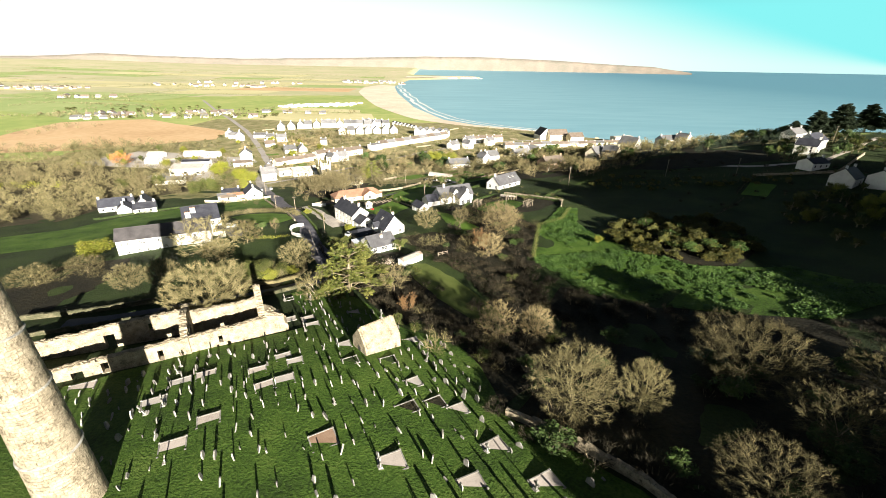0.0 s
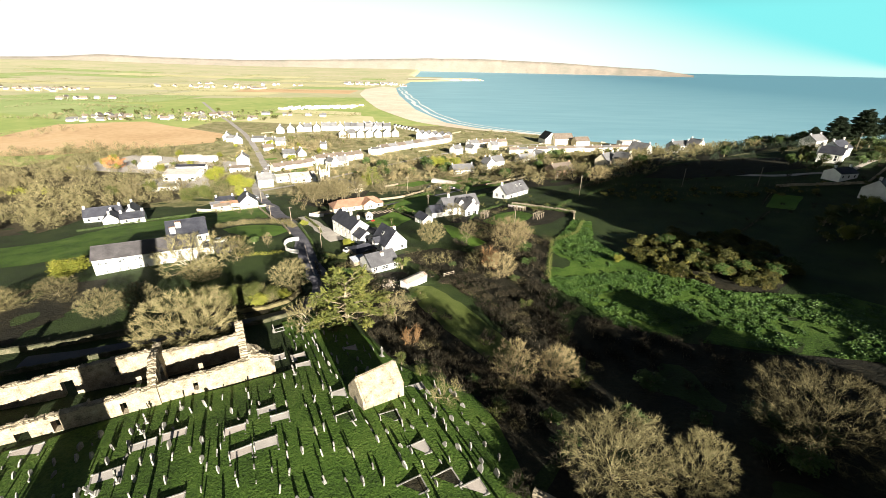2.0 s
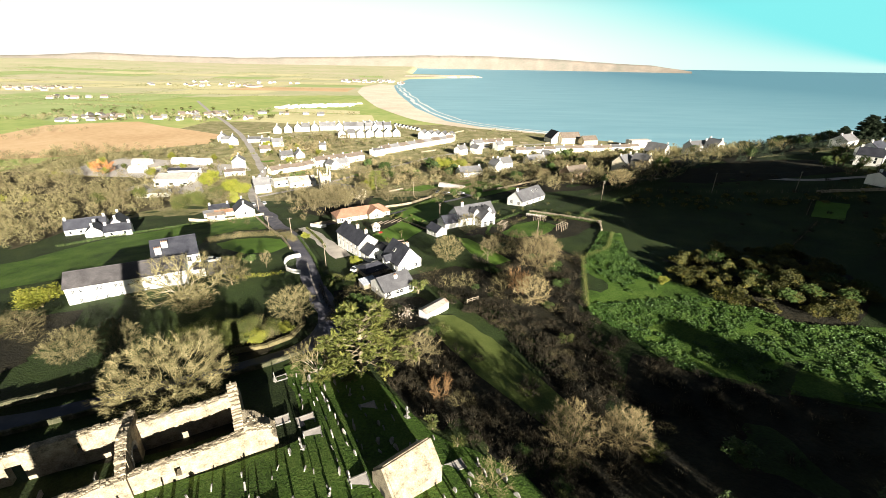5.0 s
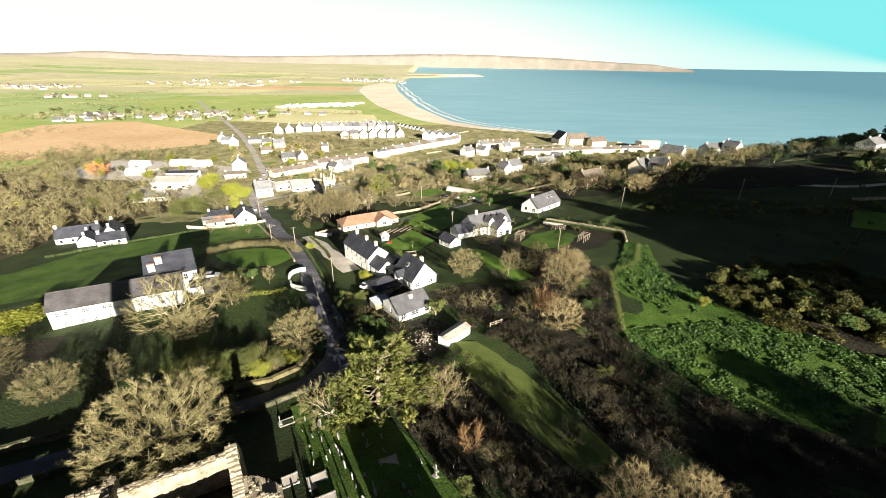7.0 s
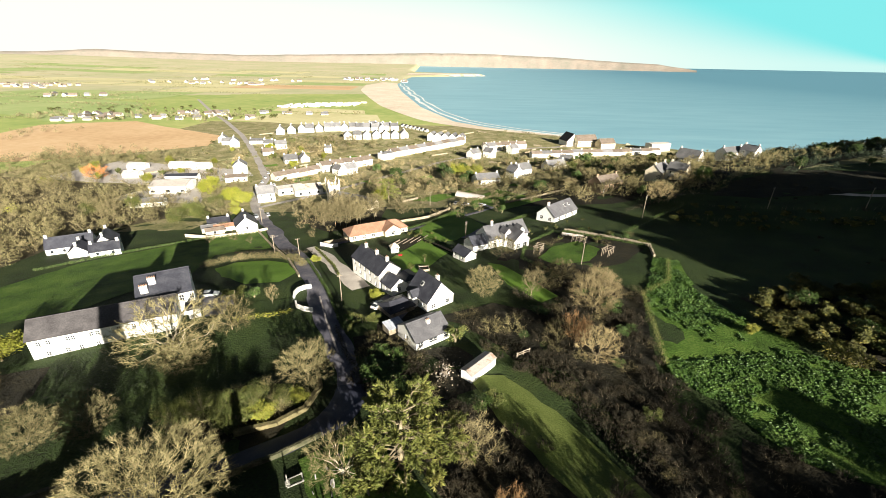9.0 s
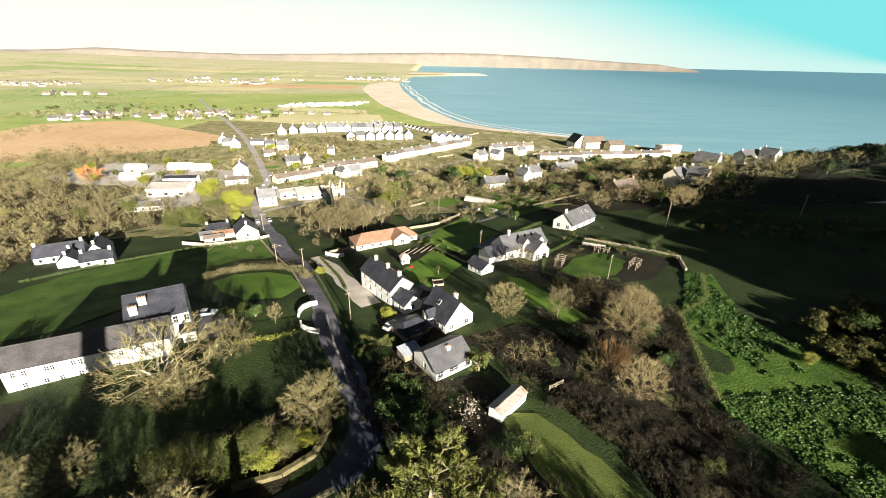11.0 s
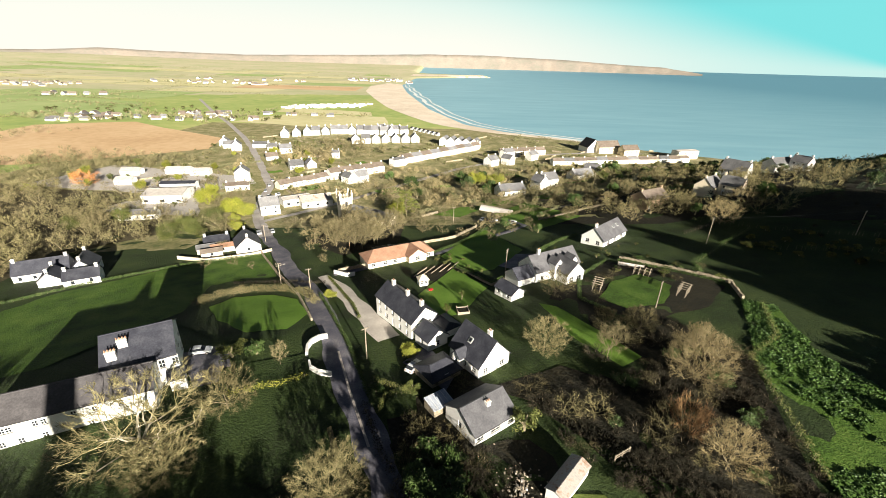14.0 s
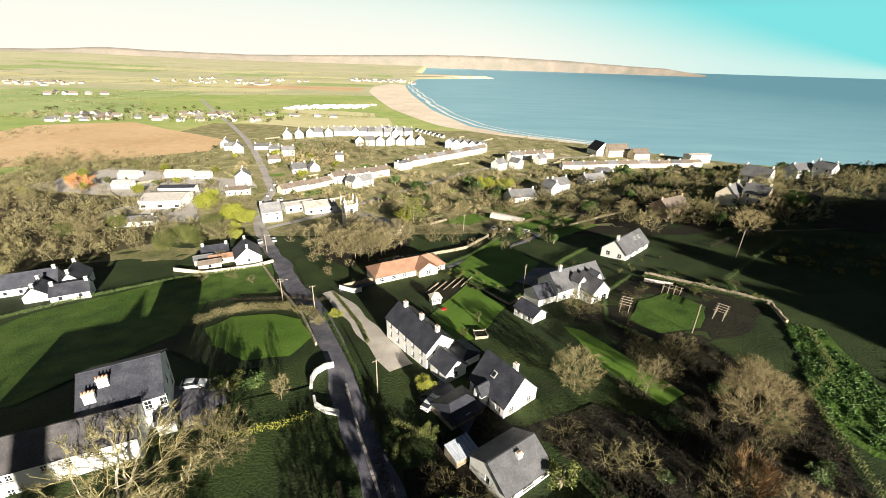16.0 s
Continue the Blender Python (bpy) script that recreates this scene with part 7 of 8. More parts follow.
terrace((20, 438), (62, 452), 5, 7, 4.2, 6.6, GREYROW, (CREAM, WHITEWASH), (BROWNTILE,), "shore terrace")
for x, y, rz, L, W, e, r in ((-66, 394, 45, 11, 8, 5.2, 5.9), (-85, 341, 50, 9, 7, 4.5, 7.6), (-92, 338, -40, 8, 6, 4.2, 7.0), (-139, 374, 30, 10, 8, 3.0, 6.5), (-130, 380, 120, 8, 7, 3, 6.5),
                             (-168, 402, 30, 9, 7, 3, 5.6), (-167, 430, 25, 10, 8, 4.6, 7.4), (-120, 416, 10, 6, 6, 4.6, 6.2), (-163, 340, 112, 10, 9, 5.5, 9), (-155, 316, 22, 13, 8, 3.2, 4.4)):
    cottage(x, y, rz, L, W, e, r, roof=SLATE if r > 5.7 else BROWNTILE)
for x, y, rz, L, W, e, r in ((-212, 436, 112, 10, 8, 5, 8.5), (-222, 446, 20, 12, 8, 3.4, 6), (-232, 455, 110, 9, 8, 4.4, 7.5), (-197, 452, 10, 14, 7, 3.2, 5), (-182, 440, 15, 8, 7, 3.5, 6),
                             (-117, 270, 30, 9, 8, 5.0, 8.6), (-103, 215, -60, 10, 8.5, 3.4, 7.0), (-118, 221, 28, 9, 6, 2.6, 4.2), (-175, 258, 14, 16, 6, 2.8, 4.4)):
    cottage(x, y, rz, L, W, e, r)
for x, y, rz, L, W, e, r in ((-157, 189, 30, 14, 7, 2.8, 6.0), (-146, 192, 120, 10, 7, 2.8, 6.4), (-140, 184, 30, 9, 6, 2.4, 4.6), (-149, 183, 120, 7, 5.5, 2.4, 4.8)):
    cottage(x, y, rz, L, W, e, r, "white rambling cottage with several grey gables", group="rambling cottage")
shop = house("warehouse", -182, 292, 10, 20, 18, 4.6, 6.2, "large white flat-roofed shop shed", roof=CHIPS, front=wins((-8, 0, 8), 1.0, 2.4, 1.4), simple=True)
house("warehouse", -188, 312, 10, 19, 7, 4.4, 5.2, "long white shed with a dark roof", front=wins((-8, 0, 8), 1.0, 2.0, 1.2), simple=True)
for x, y, rz, L in ((-228, 322, 10, 10), (-212, 352, 10, 16), (-196, 350, 12, 12), (-240, 345, 8, 12)):
    house("outbuilding", x, y, rz, L, 7, 2.8, 4.2, "pale low shed in a yard beside the village", wall=WHITEWASH, roof=CHIPS, front=wins((-L / 4, L / 4), 1, 1.2, 1), simple=True, group="yard sheds")
patch("yard", [(-285, 310), (-175, 300), (-150, 330), (-160, 345), (-270, 370)], CHIPS, 0.08, "pale gravel yards behind the village", "yard", step=12)
patch("yard", [(-150, 262), (-170, 300), (-200, 300), (-205, 268)], CHIPS, 0.1, "pale concrete forecourt", "yard", step=10)

# rows of new gabled houses near the beach
rnd = random.Random(90)
for k in range(13):
    t = k / 12
    x, y = -196 + 106 * t + rnd.uniform(-1, 1), 512 + 34 * math.sin(t * 2.2) + rnd.uniform(-2, 2)
    cottage(x, y, rnd.choice((15, 105)), 9, 8, 5.0, 9.0, "new white gabled house in an estate near the beach", group="estate houses")
for k in range(7):
    cottage(-118 + 9.5 * k, 486 + 2.6 * k, rnd.choice((15, 105)), 8.5, 8, 5.0, 8.8, "new white gabled house in an estate near the beach", group="estate houses")
for k in range(4):
    cottage(-104 + 9 * k, 560 - k * 3, 15, 9, 8, 5.4, 8.8, "grey terraced block with tall chimneys by the beach", group="beach terrace")
for k in range(5):
    cottage(-30 + 7.4 * k, 489 - 2.6 * k, 72, 12, 7.2, 6.0, 9.0, "white gabled block of a sawtooth-roofed terrace on the shore", chim=False, group="sawtooth terrace")
for k in range(7):
    house("beach_hut", -70 + 5.2 * k, 585 - 6.5 * k, -50, 4, 3.4, 2.4, 3.6, "small dark-roofed beach hut", simple=True, group="beach huts", front=wins((0,), 0.8, 1.0))
house("hotel", 124, 473, 15, 22, 12, 6.0, 11.0, "large gabled seafront hotel with a brown roof", wall=CREAM, roof=BROWNTILE, front=wins((-8, -4, 0, 4, 8), 3.6, 1.2, 1.4), simple=True)
house("hotel_hall", 110, 478, 105, 16, 14, 5.0, 12.0, "dark-gabled hall beside the hotel", roof=DARKTRIM, right=wins((-3, 3), 1, 1.4, 1.6), simple=True)
house("hotel_wing", 142, 464, 15, 16, 10, 5.0, 9.0, "pale gabled hotel wing", wall=CREAM, roof=BROWNTILE, front=wins((-5, 0, 5), 2.6, 1.4, 1.4), simple=True)
house("seafront_block", 188, 452, 18, 22, 9, 7.0, 7.6, "flat-roofed white seafront block", roof=CHIPS, front=wins((-8, -4, 0, 4, 8), 4.4, 1.6, 1.4), simple=True)
for x, y, rz, L, W, e, r in ((10, 309, 20, 16, 10, 3.2, 6.4), (36, 329, 30, 12, 8, 5.0, 8.6), (30, 322, 120, 9, 7, 5.0, 8.4), (64, 352, 25, 16, 9, 3.0, 6.4), (79, 372, -40, 11, 8, 3.2, 7.0),
                             (25, 437, 40, 12, 7, 5, 7.5), (45, 428, 40, 9, 7, 5, 7.8), (8, 402, 45, 10, 8, 5, 8), (22, 408, 135, 9, 7, 5, 8)):
    cottage(x, y, rz, L, W, e, r, roof=SLATE)
for x, y, rz, L, W, e, r in ((95, 262, 40, 12, 8, 4.4, 8.2), (102, 256, -50, 9, 7, 4.4, 8.0), (130, 297, -55, 13, 9, 4.0, 9.0), (164, 312, 20, 16, 8, 5.5, 8.5), (172, 306, -65, 9, 7, 5.5, 8.5)):
    cottage(x, y, rz, L, W, e, r, "grey-roofed house on the wooded hillside", wall=WHITEWASH if x > 110 else CREAM, roof=SLATE, group="hillside houses")
cottage(66, 256, 30, 15, 9, 4.4, 7.6, "brown-roofed stone house among bare trees", wall=BRICK, roof=BROWNTILE, group="hillside houses")
for x, y, rz, L, W, e, r in ((209, 256, 30, 14, 8, 3.4, 6.2), (191, 221, 30, 13, 9, 5.0, 8.2), (184, 214, -50, 9, 8, 4, 7), (167, 188, 15, 10, 7, 2.8, 4.6), (160, 163, 30, 9, 8, 3.4, 6.8), (168, 156, 30, 10, 8, 4.0, 6.6), (176, 152, -55, 9, 7, 4, 6.6)):
    cottage(x, y, rz, L, W, e, r, "grey-roofed house on the dark hillside", group="hillside houses")
# polytunnel
pt = thing("polytunnel", -2.5, 268, hz(-2.5, 268), -28, "long pale curved polytunnel in a garden", "polytunnel")
v, f = [], []
for k in range(9):
    for j in range(9):
        a = math.pi * j / 8
        v.append((-8 + 2 * k, 2.4 * math.cos(a), 2.2 * math.sin(a) + (0.04 if k % 2 else 0)))
for k in range(8):
    for j in range(8):
        o = k * 9 + j
        f.append((o, o + 1, o + 10, o + 9))
f += [tuple(range(9)), tuple(range(80, 71, -1))]
raw("cover", v, f, CHIPS, pt)
for k in range(9):
    v, f = tube([Vector((-8 + 2 * k, 2.45 * math.cos(math.pi * j / 8), 2.25 * math.sin(math.pi * j / 8))) for j in range(9)], [0.05] * 9, 4)
    raw("hoop", v, f, TIN, pt)

# parish church with a pinnacled tower
church = thing("church", -76, 260, hz(-76, 260), 30, "grey stone parish church with a pinnacled square tower", "church")
part("tower_wall", boxes((-3.2, 3.2, -3.2, 3.2, -2, 14)), CREAM, church)
for s in (-1, 1):
    for k in range(4):
        part("merlon", boxes((-2.8 + k * 1.5, -2.0 + k * 1.5, s * 3.2 - 0.3, s * 3.2 + 0.3, 14, 15)), CREAM, church)
        part("merlon", boxes((s * 3.2 - 0.3, s * 3.2 + 0.3, -2.8 + k * 1.5, -2.0 + k * 1.5, 14, 15)), CREAM, church)
for sx_ in (-3.1, 3.1):
    for sy_ in (-3.1, 3.1):
        v, f = rings([(13, 0.55), (16.4, 0.5), (16.5, 0.65), (19.2, 0.04)], 8)
        raw("pinnacle", [(a + sx_, b + sy_, c) for a, b, c in v], f, CREAM, church)
for s in (-1, 1):
    part("louvre", boxes((-0.7, 0.7, s * 3.22 - 0.03, s * 3.22 + 0.03, 9, 12)), DARKTRIM, church)
    part("louvre", boxes((s * 3.22 - 0.03, s * 3.22 + 0.03, -0.7, 0.7, 9, 12)), DARKTRIM, church)
church.scale = (0.9, 0.9, 0.76)
house("church_nave", -64.5, 253, -28, 18, 8, 3.6, 7.0, "grey-slated nave of the parish church", wall=CREAM, roof=HAZESLATE, front=wins((-7, -3, 1, 5), 1.6, 1.0, 2.6), simple=True, category="church")
house("church_chancel", -54.2, 247.5, -28, 6, 6, 3.2, 5.8, "small chancel with stone gable crosses", wall=CREAM, roof=HAZESLATE, right=wins((0,), 1.6, 1.2, 2.2), simple=True, category="church")
house("hall", -98, 285, 30, 16, 9, 3.6, 6.0, "long hall with a pale blue-grey roof", roof=TIN, front=wins((-5, 0, 5), 1, 1.4, 1.4), simple=True)
house("shop", -110, 288, 35, 15, 9, 3.8, 4.6, "flat white shop with dark rooflights", roof=CHIPS, front=wins((-5, 0, 5), 1, 1.6, 1.4), simple=True)


# ---------------------------------------------------------------- trees through the village and on the slopes
def wood(outline, n, keys, label, group, seed, hs=(6, 10), category="tree", wide=(0.42, 0.6)):
    rnd = random.Random(seed)
    xs, ys = [p[0] for p in outline], [p[1] for p in outline]
    solid = [(o.location.x, o.location.y) for o in scene.objects if o.get("category") in ("house", "church")] + ROAD_DOTS
    made = tries = 0
    while made < n and tries < n * 30:
        tries += 1
        x, y = rnd.uniform(min(xs), max(xs)), rnd.uniform(min(ys), max(ys))
        if inside(outline, np.array(x), np.array(y)) and all(math.hypot(x - a, y - b) > 8 for a, b in solid):
            h = rnd.uniform(*hs)
            plant(rnd.choice(keys), x, y, h, label, category, group, h * rnd.uniform(*wide))
            made += 1


wood([(-84, 224), (-64, 208), (-46, 222), (-50, 248), (-70, 250)], 24, ("tall0", "tall1"), "tall bare tree in a row before the church", "church trees", 1, (10, 13.5), wide=(0.36, 0.48))
WEST = [(-345, 200), (-178, 202), (-150, 236), (-165, 258), (-210, 300), (-345, 320)]
SLOPE = [(-260, 120), (-165, 165), (-170, 200), (-335, 206), (-330, 140)]
patch("wood_floor", WEST, LITTER, 0.06, "brown leaf litter under winter trees", "wood floor", step=12)
patch("wood_floor", SLOPE, LITTER, 0.06, "brown leaf litter on the wooded slope", "wood floor", step=12)
# shade below these trees is in the dark floor colour
patch("wood_floor", [(18, 240), (60, 228), (110, 236), (150, 275), (110, 320), (60, 300), (20, 280)], SHADE_SOIL, 0.06, "earth under hillside trees, shade in its dark colour", "wood floor", step=8)
patch("wood_floor", [(140, 240), (200, 262), (260, 290), (300, 380), (230, 420), (180, 350), (140, 300)], SHADE_SOIL, 0.06, "scrub earth on the cliff slope, shade in its dark colour", "wood floor", step=8)
patch("wood_floor", [(-84, 224), (-64, 206), (-46, 220), (-46, 250), (-72, 254)], SHADE_SOIL, 0.06, "leaf litter under the row of trees, shade in its dark colour", "wood floor", step=4)
patch("garden_ground", [(-212, 206), (-128, 216), (-120, 250), (-212, 252)], GARDENS, 0.05, "mixed rough grass and gardens west of the road", "gardens", step=6)
wood([(-205, 212), (-130, 222), (-122, 248), (-150, 262), (-205, 256)], 30, ("far1", "far0", "evergreen", "far1"), "olive tree among gardens west of the road", "garden trees", 34, (5, 9))
wood([(-118, 226), (-108, 240), (-122, 262), (-130, 250)], 7, ("far0", "gold"), "small tree beside the village road", "garden trees", 35, (4, 6))
copse(WEST, 90, "far0", "bare brown winter wood beyond the farm", "woodland", 2, (6, 10))
copse(WEST, 60, "far1", "olive bare winter wood beyond the farm", "woodland", 22, (6, 10))
copse(SLOPE, 70, "far1", "bare winter trees on the slope beyond the farm", "woodland", 3, (6, 10))
wood([(-200, 165), (-165, 180), (-172, 205), (-205, 200)], 14, ("far1", "far0"), "bare tree beside the rambling cottage", "slope trees", 33, (5, 8))
wood([(-60, 284), (0, 300), (6, 350), (-40, 376), (-84, 335), (-80, 300)], 44, ("far0", "far1", "bush0"), "bare tree among village gardens", "village trees", 4, (5, 9))
wood([(-155, 425), (-110, 385), (-80, 440), (-110, 480), (-150, 470)], 30, ("far0",), "brown bare tree in a clump", "village trees", 5, (7, 11))
wood([(-195, 370), (-140, 345), (-110, 385), (-170, 470), (-205, 420)], 26, ("far0", "far1", "gold", "bush1"), "tree in a village garden", "village trees", 6, (3, 7))
wood([(18, 240), (60, 228), (110, 236), (150, 275), (110, 320), (60, 300), (20, 280)], 52, ("far0", "far1", "bare3", "bush0"), "bare brown tree on the garden slope", "hillside trees", 7, (5, 9))
wood([(60, 320), (150, 320), (190, 400), (90, 398), (50, 380)], 60, ("far0", "far1", "bush0", "bush1"), "tree among gardens above the shore", "shore trees", 8, (4, 8))
wood([(140, 240), (200, 262), (260, 290), (300, 380), (230, 420), (180, 350), (140, 300)], 40, ("far0", "bush0", "far1", "bush0"), "dark scrubby tree on the cliff slope", "cliff trees", 9, (4, 8))
copse([(200, 262), (270, 290), (330, 380), (230, 425), (190, 350)], 90, "bush0", "dark evergreen scrub along the cliff top", "scrub", 91, (3, 7), (0.5, 0.8))
wood([(150, 195), (210, 200), (230, 250), (180, 240)], 26, ("far0", "bush0", "bush1"), "garden tree on the dark hillside", "hillside trees", 10, (3, 6))
wood([(118, 128), (150, 120), (175, 150), (150, 165), (130, 150)], 26, ("bush1", "bush0", "gold"), "lit green bushes on the hillside", "hillside bushes", 11, (3, 5))
wood([(-30, 212), (-8, 250), (16, 252), (10, 222)], 10, ("far0", "bush0"), "small garden tree by the lane", "village trees", 12, (3, 6))
wood([(-250, 400), (-150, 350), (-140, 300), (-290, 296)], 34, ("far0", "bush1", "gold", "far1"), "tree among the village yards", "yard trees", 13, (4, 7))
for x, y, h, r in ((-8, 333, 10, 6.5), (4, 333, 9, 5.5), (-158, 286, 9, 7), (-136, 270, 8, 7), (-127, 264, 7, 5), (-51, 262, 9, 4.5), (-175, 425, 6, 5)):
    plant("gold", x, y, h, "golden-green rounded tree in the village", "tree", "golden trees", r)
for key, x, y, h, r in (("bare1", 77, 221, 10.5, 6.2), ("bare3", 64, 242, 8.5, 5.4), ("bare1", 94, 236, 9.5, 5.6), ("bare3", 108, 248, 9.0, 5.8), ("bare1", 50, 262, 8.0, 4.8)):
    plant(key, x, y, h, "broad bare tree catching the light on the slope", "tree", "hillside trees", r)
plant("orange", -246, 314, 11, "big orange-twigged bare tree", "tree", "", 7.5)
plant("orange", -252, 318, 9, "big orange-twigged bare tree", "tree", "", 6.5)
plant("yew", -47, 264, 13, "dark green churchyard yew", "tree", "", 6)
# out of view, added to shade the slope and churchyard edge
wood([(38, -26), (75, -24), (102, -8), (96, 0), (70, -6), (38, -8)], 36, ("hillpine",), "unseen conifer added behind the churchyard to cast shade", "hill conifers", 14, (8, 12))


# ---------------------------------------------------------------- the far plain, spit and headland
def field(outline, material, label):
    return patch("field", outline, material, 0.2, label, "field", step=40.0)


field([(-425, 330), (-330, 362), (-293, 387), (-237, 435), (-251, 490), (-347, 546), (-405, 585), (-486, 540), (-472, 470)], PLOUGH, "bare brown ploughed field on the plain")
field([(-300, 610), (-150, 575), (-100, 600), (-120, 700), (-260, 720)], STRAW, "sunlit straw-coloured field behind the estate")
field([(-480, 560), (-420, 620), (-560, 820), (-800, 900), (-1000, 820)], GREENFIELD, "bright green field on the plain")
field([(-290, 730), (-140, 710), (-150, 760), (-300, 790)], STRAW, "pale field beside the caravans")
rnd = random.Random(5)
k = 0
for row_y in range(900, 2700, 190):
    x = -260 - (row_y - 900) * 0.05
    while x > -2600:
        w = rnd.uniform(140, 420)
        m = rnd.choice((GREENFIELD, STRAW, STRAW, None, GREENFIELD, PLOUGH if rnd.random() < 0.4 else None) if row_y < 1400 else (None, None, STRAW, None, GREENFIELD))
        if m:
            s = rnd.uniform(-30, 30)
            field([(x, row_y + s), (x - w, row_y + rnd.uniform(-30, 30)), (x - w + rnd.uniform(-40, 40), row_y + 176), (x + rnd.uniform(-20, 20), row_y + 176)], m,
                  {"bright_pasture": "bright green field on the plain", "dry_pasture": "straw-coloured field on the plain", "ploughed_soil": "brown ploughed field on the plain"}[m.name])
        x -= w + 14
hv, hs_ = Soup(), random.Random(6)
for _ in range(170):
    x, y = hs_.uniform(-2400, -240), hs_.uniform(560, 2700)
    a = hs_.choice((0.1, 1.5, 0.3, 0.2)) + hs_.uniform(-0.15, 0.15)
    n = hs_.randint(6, 26)
    for k in range(n):
        px, py = x - math.cos(a) * k * 9, y + math.sin(a) * k * 9
        leaf_cloud(hv, [(Vector((px, py, hz(px, py) + 1.5)), hs_.uniform(2.0, 4.0))], 14, 0.9, hs_, 0.7)
tagged(raw("hedgerows", hv.v, hv.f, FARTREE), "distant hedgerows and copses across the plain", "hedgerow", kind="stuff")
ws = Soup()
for cx_, cy_, rx, ry, n in ((-285, 385, 70, 26, 90), (-340, 330, 90, 50, 150), (-200, 700, 60, 12, 30), (-440, 470, 30, 60, 30), (-520, 600, 60, 20, 40), (-380, 640, 60, 14, 30), (-560, 760, 70, 30, 40)):
    for _ in range(n):
        px, py = cx_ + hs_.uniform(-rx, rx), cy_ + hs_.uniform(-ry, ry)
        leaf_cloud(ws, [(Vector((px, py, hz(px, py) + hs_.uniform(2, 4))), hs_.uniform(1.6, 3.0))], 34, 0.42, hs_, 0.9)
tagged(raw("woodland", ws.v, ws.f, TWIGMASS), "brown winter scrub woodland beside the ploughed field", "woodland", kind="stuff")
gs = Soup()
for _ in range(120):
    px, py = hs_.uniform(-420, -235), 246 + hs_.uniform(-6, 6)
    leaf_cloud(gs, [(Vector((px, py, hz(px, py) + 1.8)), hs_.uniform(1.5, 2.6))], 26, 0.5, hs_, 0.7)
tagged(raw("tall_hedge", gs.v, gs.f, GOLDLEAF), "long yellow-green hedge beside the wood", "hedge", kind="stuff")


def hamlet(cx_, cy_, rx, ry, n, seed, label, big=1.0):
    """A far cluster of pale houses."""
    rnd = random.Random(seed)
    for _ in range(n):
        x, y = cx_ + rnd.uniform(-rx, rx), cy_ + rnd.uniform(-ry, ry)
        big_ = big * 0.72
        L, W = rnd.uniform(9, 15) * big_, rnd.uniform(7, 9) * big_
        house("house", x, y, rnd.choice((10, 100, 20)), L, W, 3.2 * big_, 6.6 * big_, label, rnd.choice((WHITEWASH, CREAM)), rnd.choice((HAZESLATE, BROWNTILE)), front=wins((-L / 4, L / 4), 1.2, 1.4, 1.4), simple="far", group="far hamlets")


hamlet(-480, 605, 34, 40, 22, 1, "far pale house on the plain")
hamlet(-385, 650, 44, 44, 24, 2, "far pale house on the plain")
hamlet(-320, 640, 40, 20, 7, 3, "far pale house on the plain")
hamlet(-760, 930, 60, 40, 8, 4, "far pale farm building on the plain", 1.3)
hamlet(-1180, 1180, 190, 90, 40, 5, "far pale house in a hamlet", 1.3)
hamlet(-820, 1450, 230, 60, 22, 6, "far pale house in a hamlet", 1.4)
hamlet(-700, 1700, 260, 40, 12, 7, "far pale house in a hamlet", 1.6)
hamlet(-330, 1980, 150, 110, 40, 8, "far pale house in a village behind the strand", 1.5)
hamlet(-245, 695, 60, 8, 8, 9, "low pale house near the caravans", 0.9)
rnd = random.Random(12)
cara = thing("caravan", -240, 800, hz(-240, 800), 0, "white static caravan in a seaside park", "caravan", "caravan park")
part("body", boxes((-5, 5, -1.6, 1.6, 0.4, 3.0), bevel=0.12), FRAMEW, cara)
part("roof", boxes((-5.05, 5.05, -1.65, 1.65, 2.95, 3.15), bevel=0.05), CHIPS, cara)
for dx in (0,):
    part("window", boxes((dx - 0.7, dx + 0.7, -1.64, -1.58, 1.4, 2.3)), GLASS, cara)
part("wheel_unit", boxes((-0.6, 0.6, -1.5, 1.5, -0.1, 0.5)), RUBBER, cara)
for i in range(10):
    for j in range(5):
        x, y = -300 + 13 * i + 2 * j + rnd.uniform(-2, 2), 772 + 14 * j + 6.5 * i + rnd.uniform(-2, 2)
        if (i, j) != (0, 0):
            copy_thing(cara, pose(x, y, hz(x, y), 0, 0, rnd.choice((0, 8, 95))))

# headland and hills beyond the bay, on an arc of bearings
BEAR = [-52, -44.5, -41, -37.5, -32, -24, -11.4, -3, 3.9, 13.4, 19.9, 24.6, 28.6]
TOPS = [66, 72, 82, 108, 94, 88, 118, 142, 146, 124, 94, 78, 32]
N = 180
v, f = [], []
for k in range(N + 1):
    b = -48 + 76.6 * k / N
    top = float(np.interp(b, BEAR, TOPS)) + 3 * noise.noise((b * 0.6, 0, 0))
    foot = 20
    for d, u in ((-60, -0.4), (0, 0.0), (40, 0.25), (80, 0.5), (120, 0.75), (160, 1.0), (320, 0.4)):
        r = 4640 + d + 22 * noise.noise((b * 1.7, u, 3))
        z = foot + (top - foot) * u + (5 * noise.noise((b * 2.5, u * 4, 1)) if 0 < u < 1 else 0)
        v.append((r * math.sin(radians(b)), r * math.cos(radians(b)), z))
    if k:
        o = (k - 1) * 7
        f += [(o + i, o + 7 + i, o + 8 + i, o + 1 + i) for i in range(6)]
tagged(raw("headland", v, f, FARHILL, smooth=True), "distant hills and headland across the bay, haze in their colour", "headland", kind="structure")
SPIT = [(-240, 2560), (40, 2690), (245, 2800), (250, 2860), (60, 2830), (-240, 2760)]
patch("spit", SPIT, SAND, 1.5, "low sandy spit running into the bay", "spit", step=40)

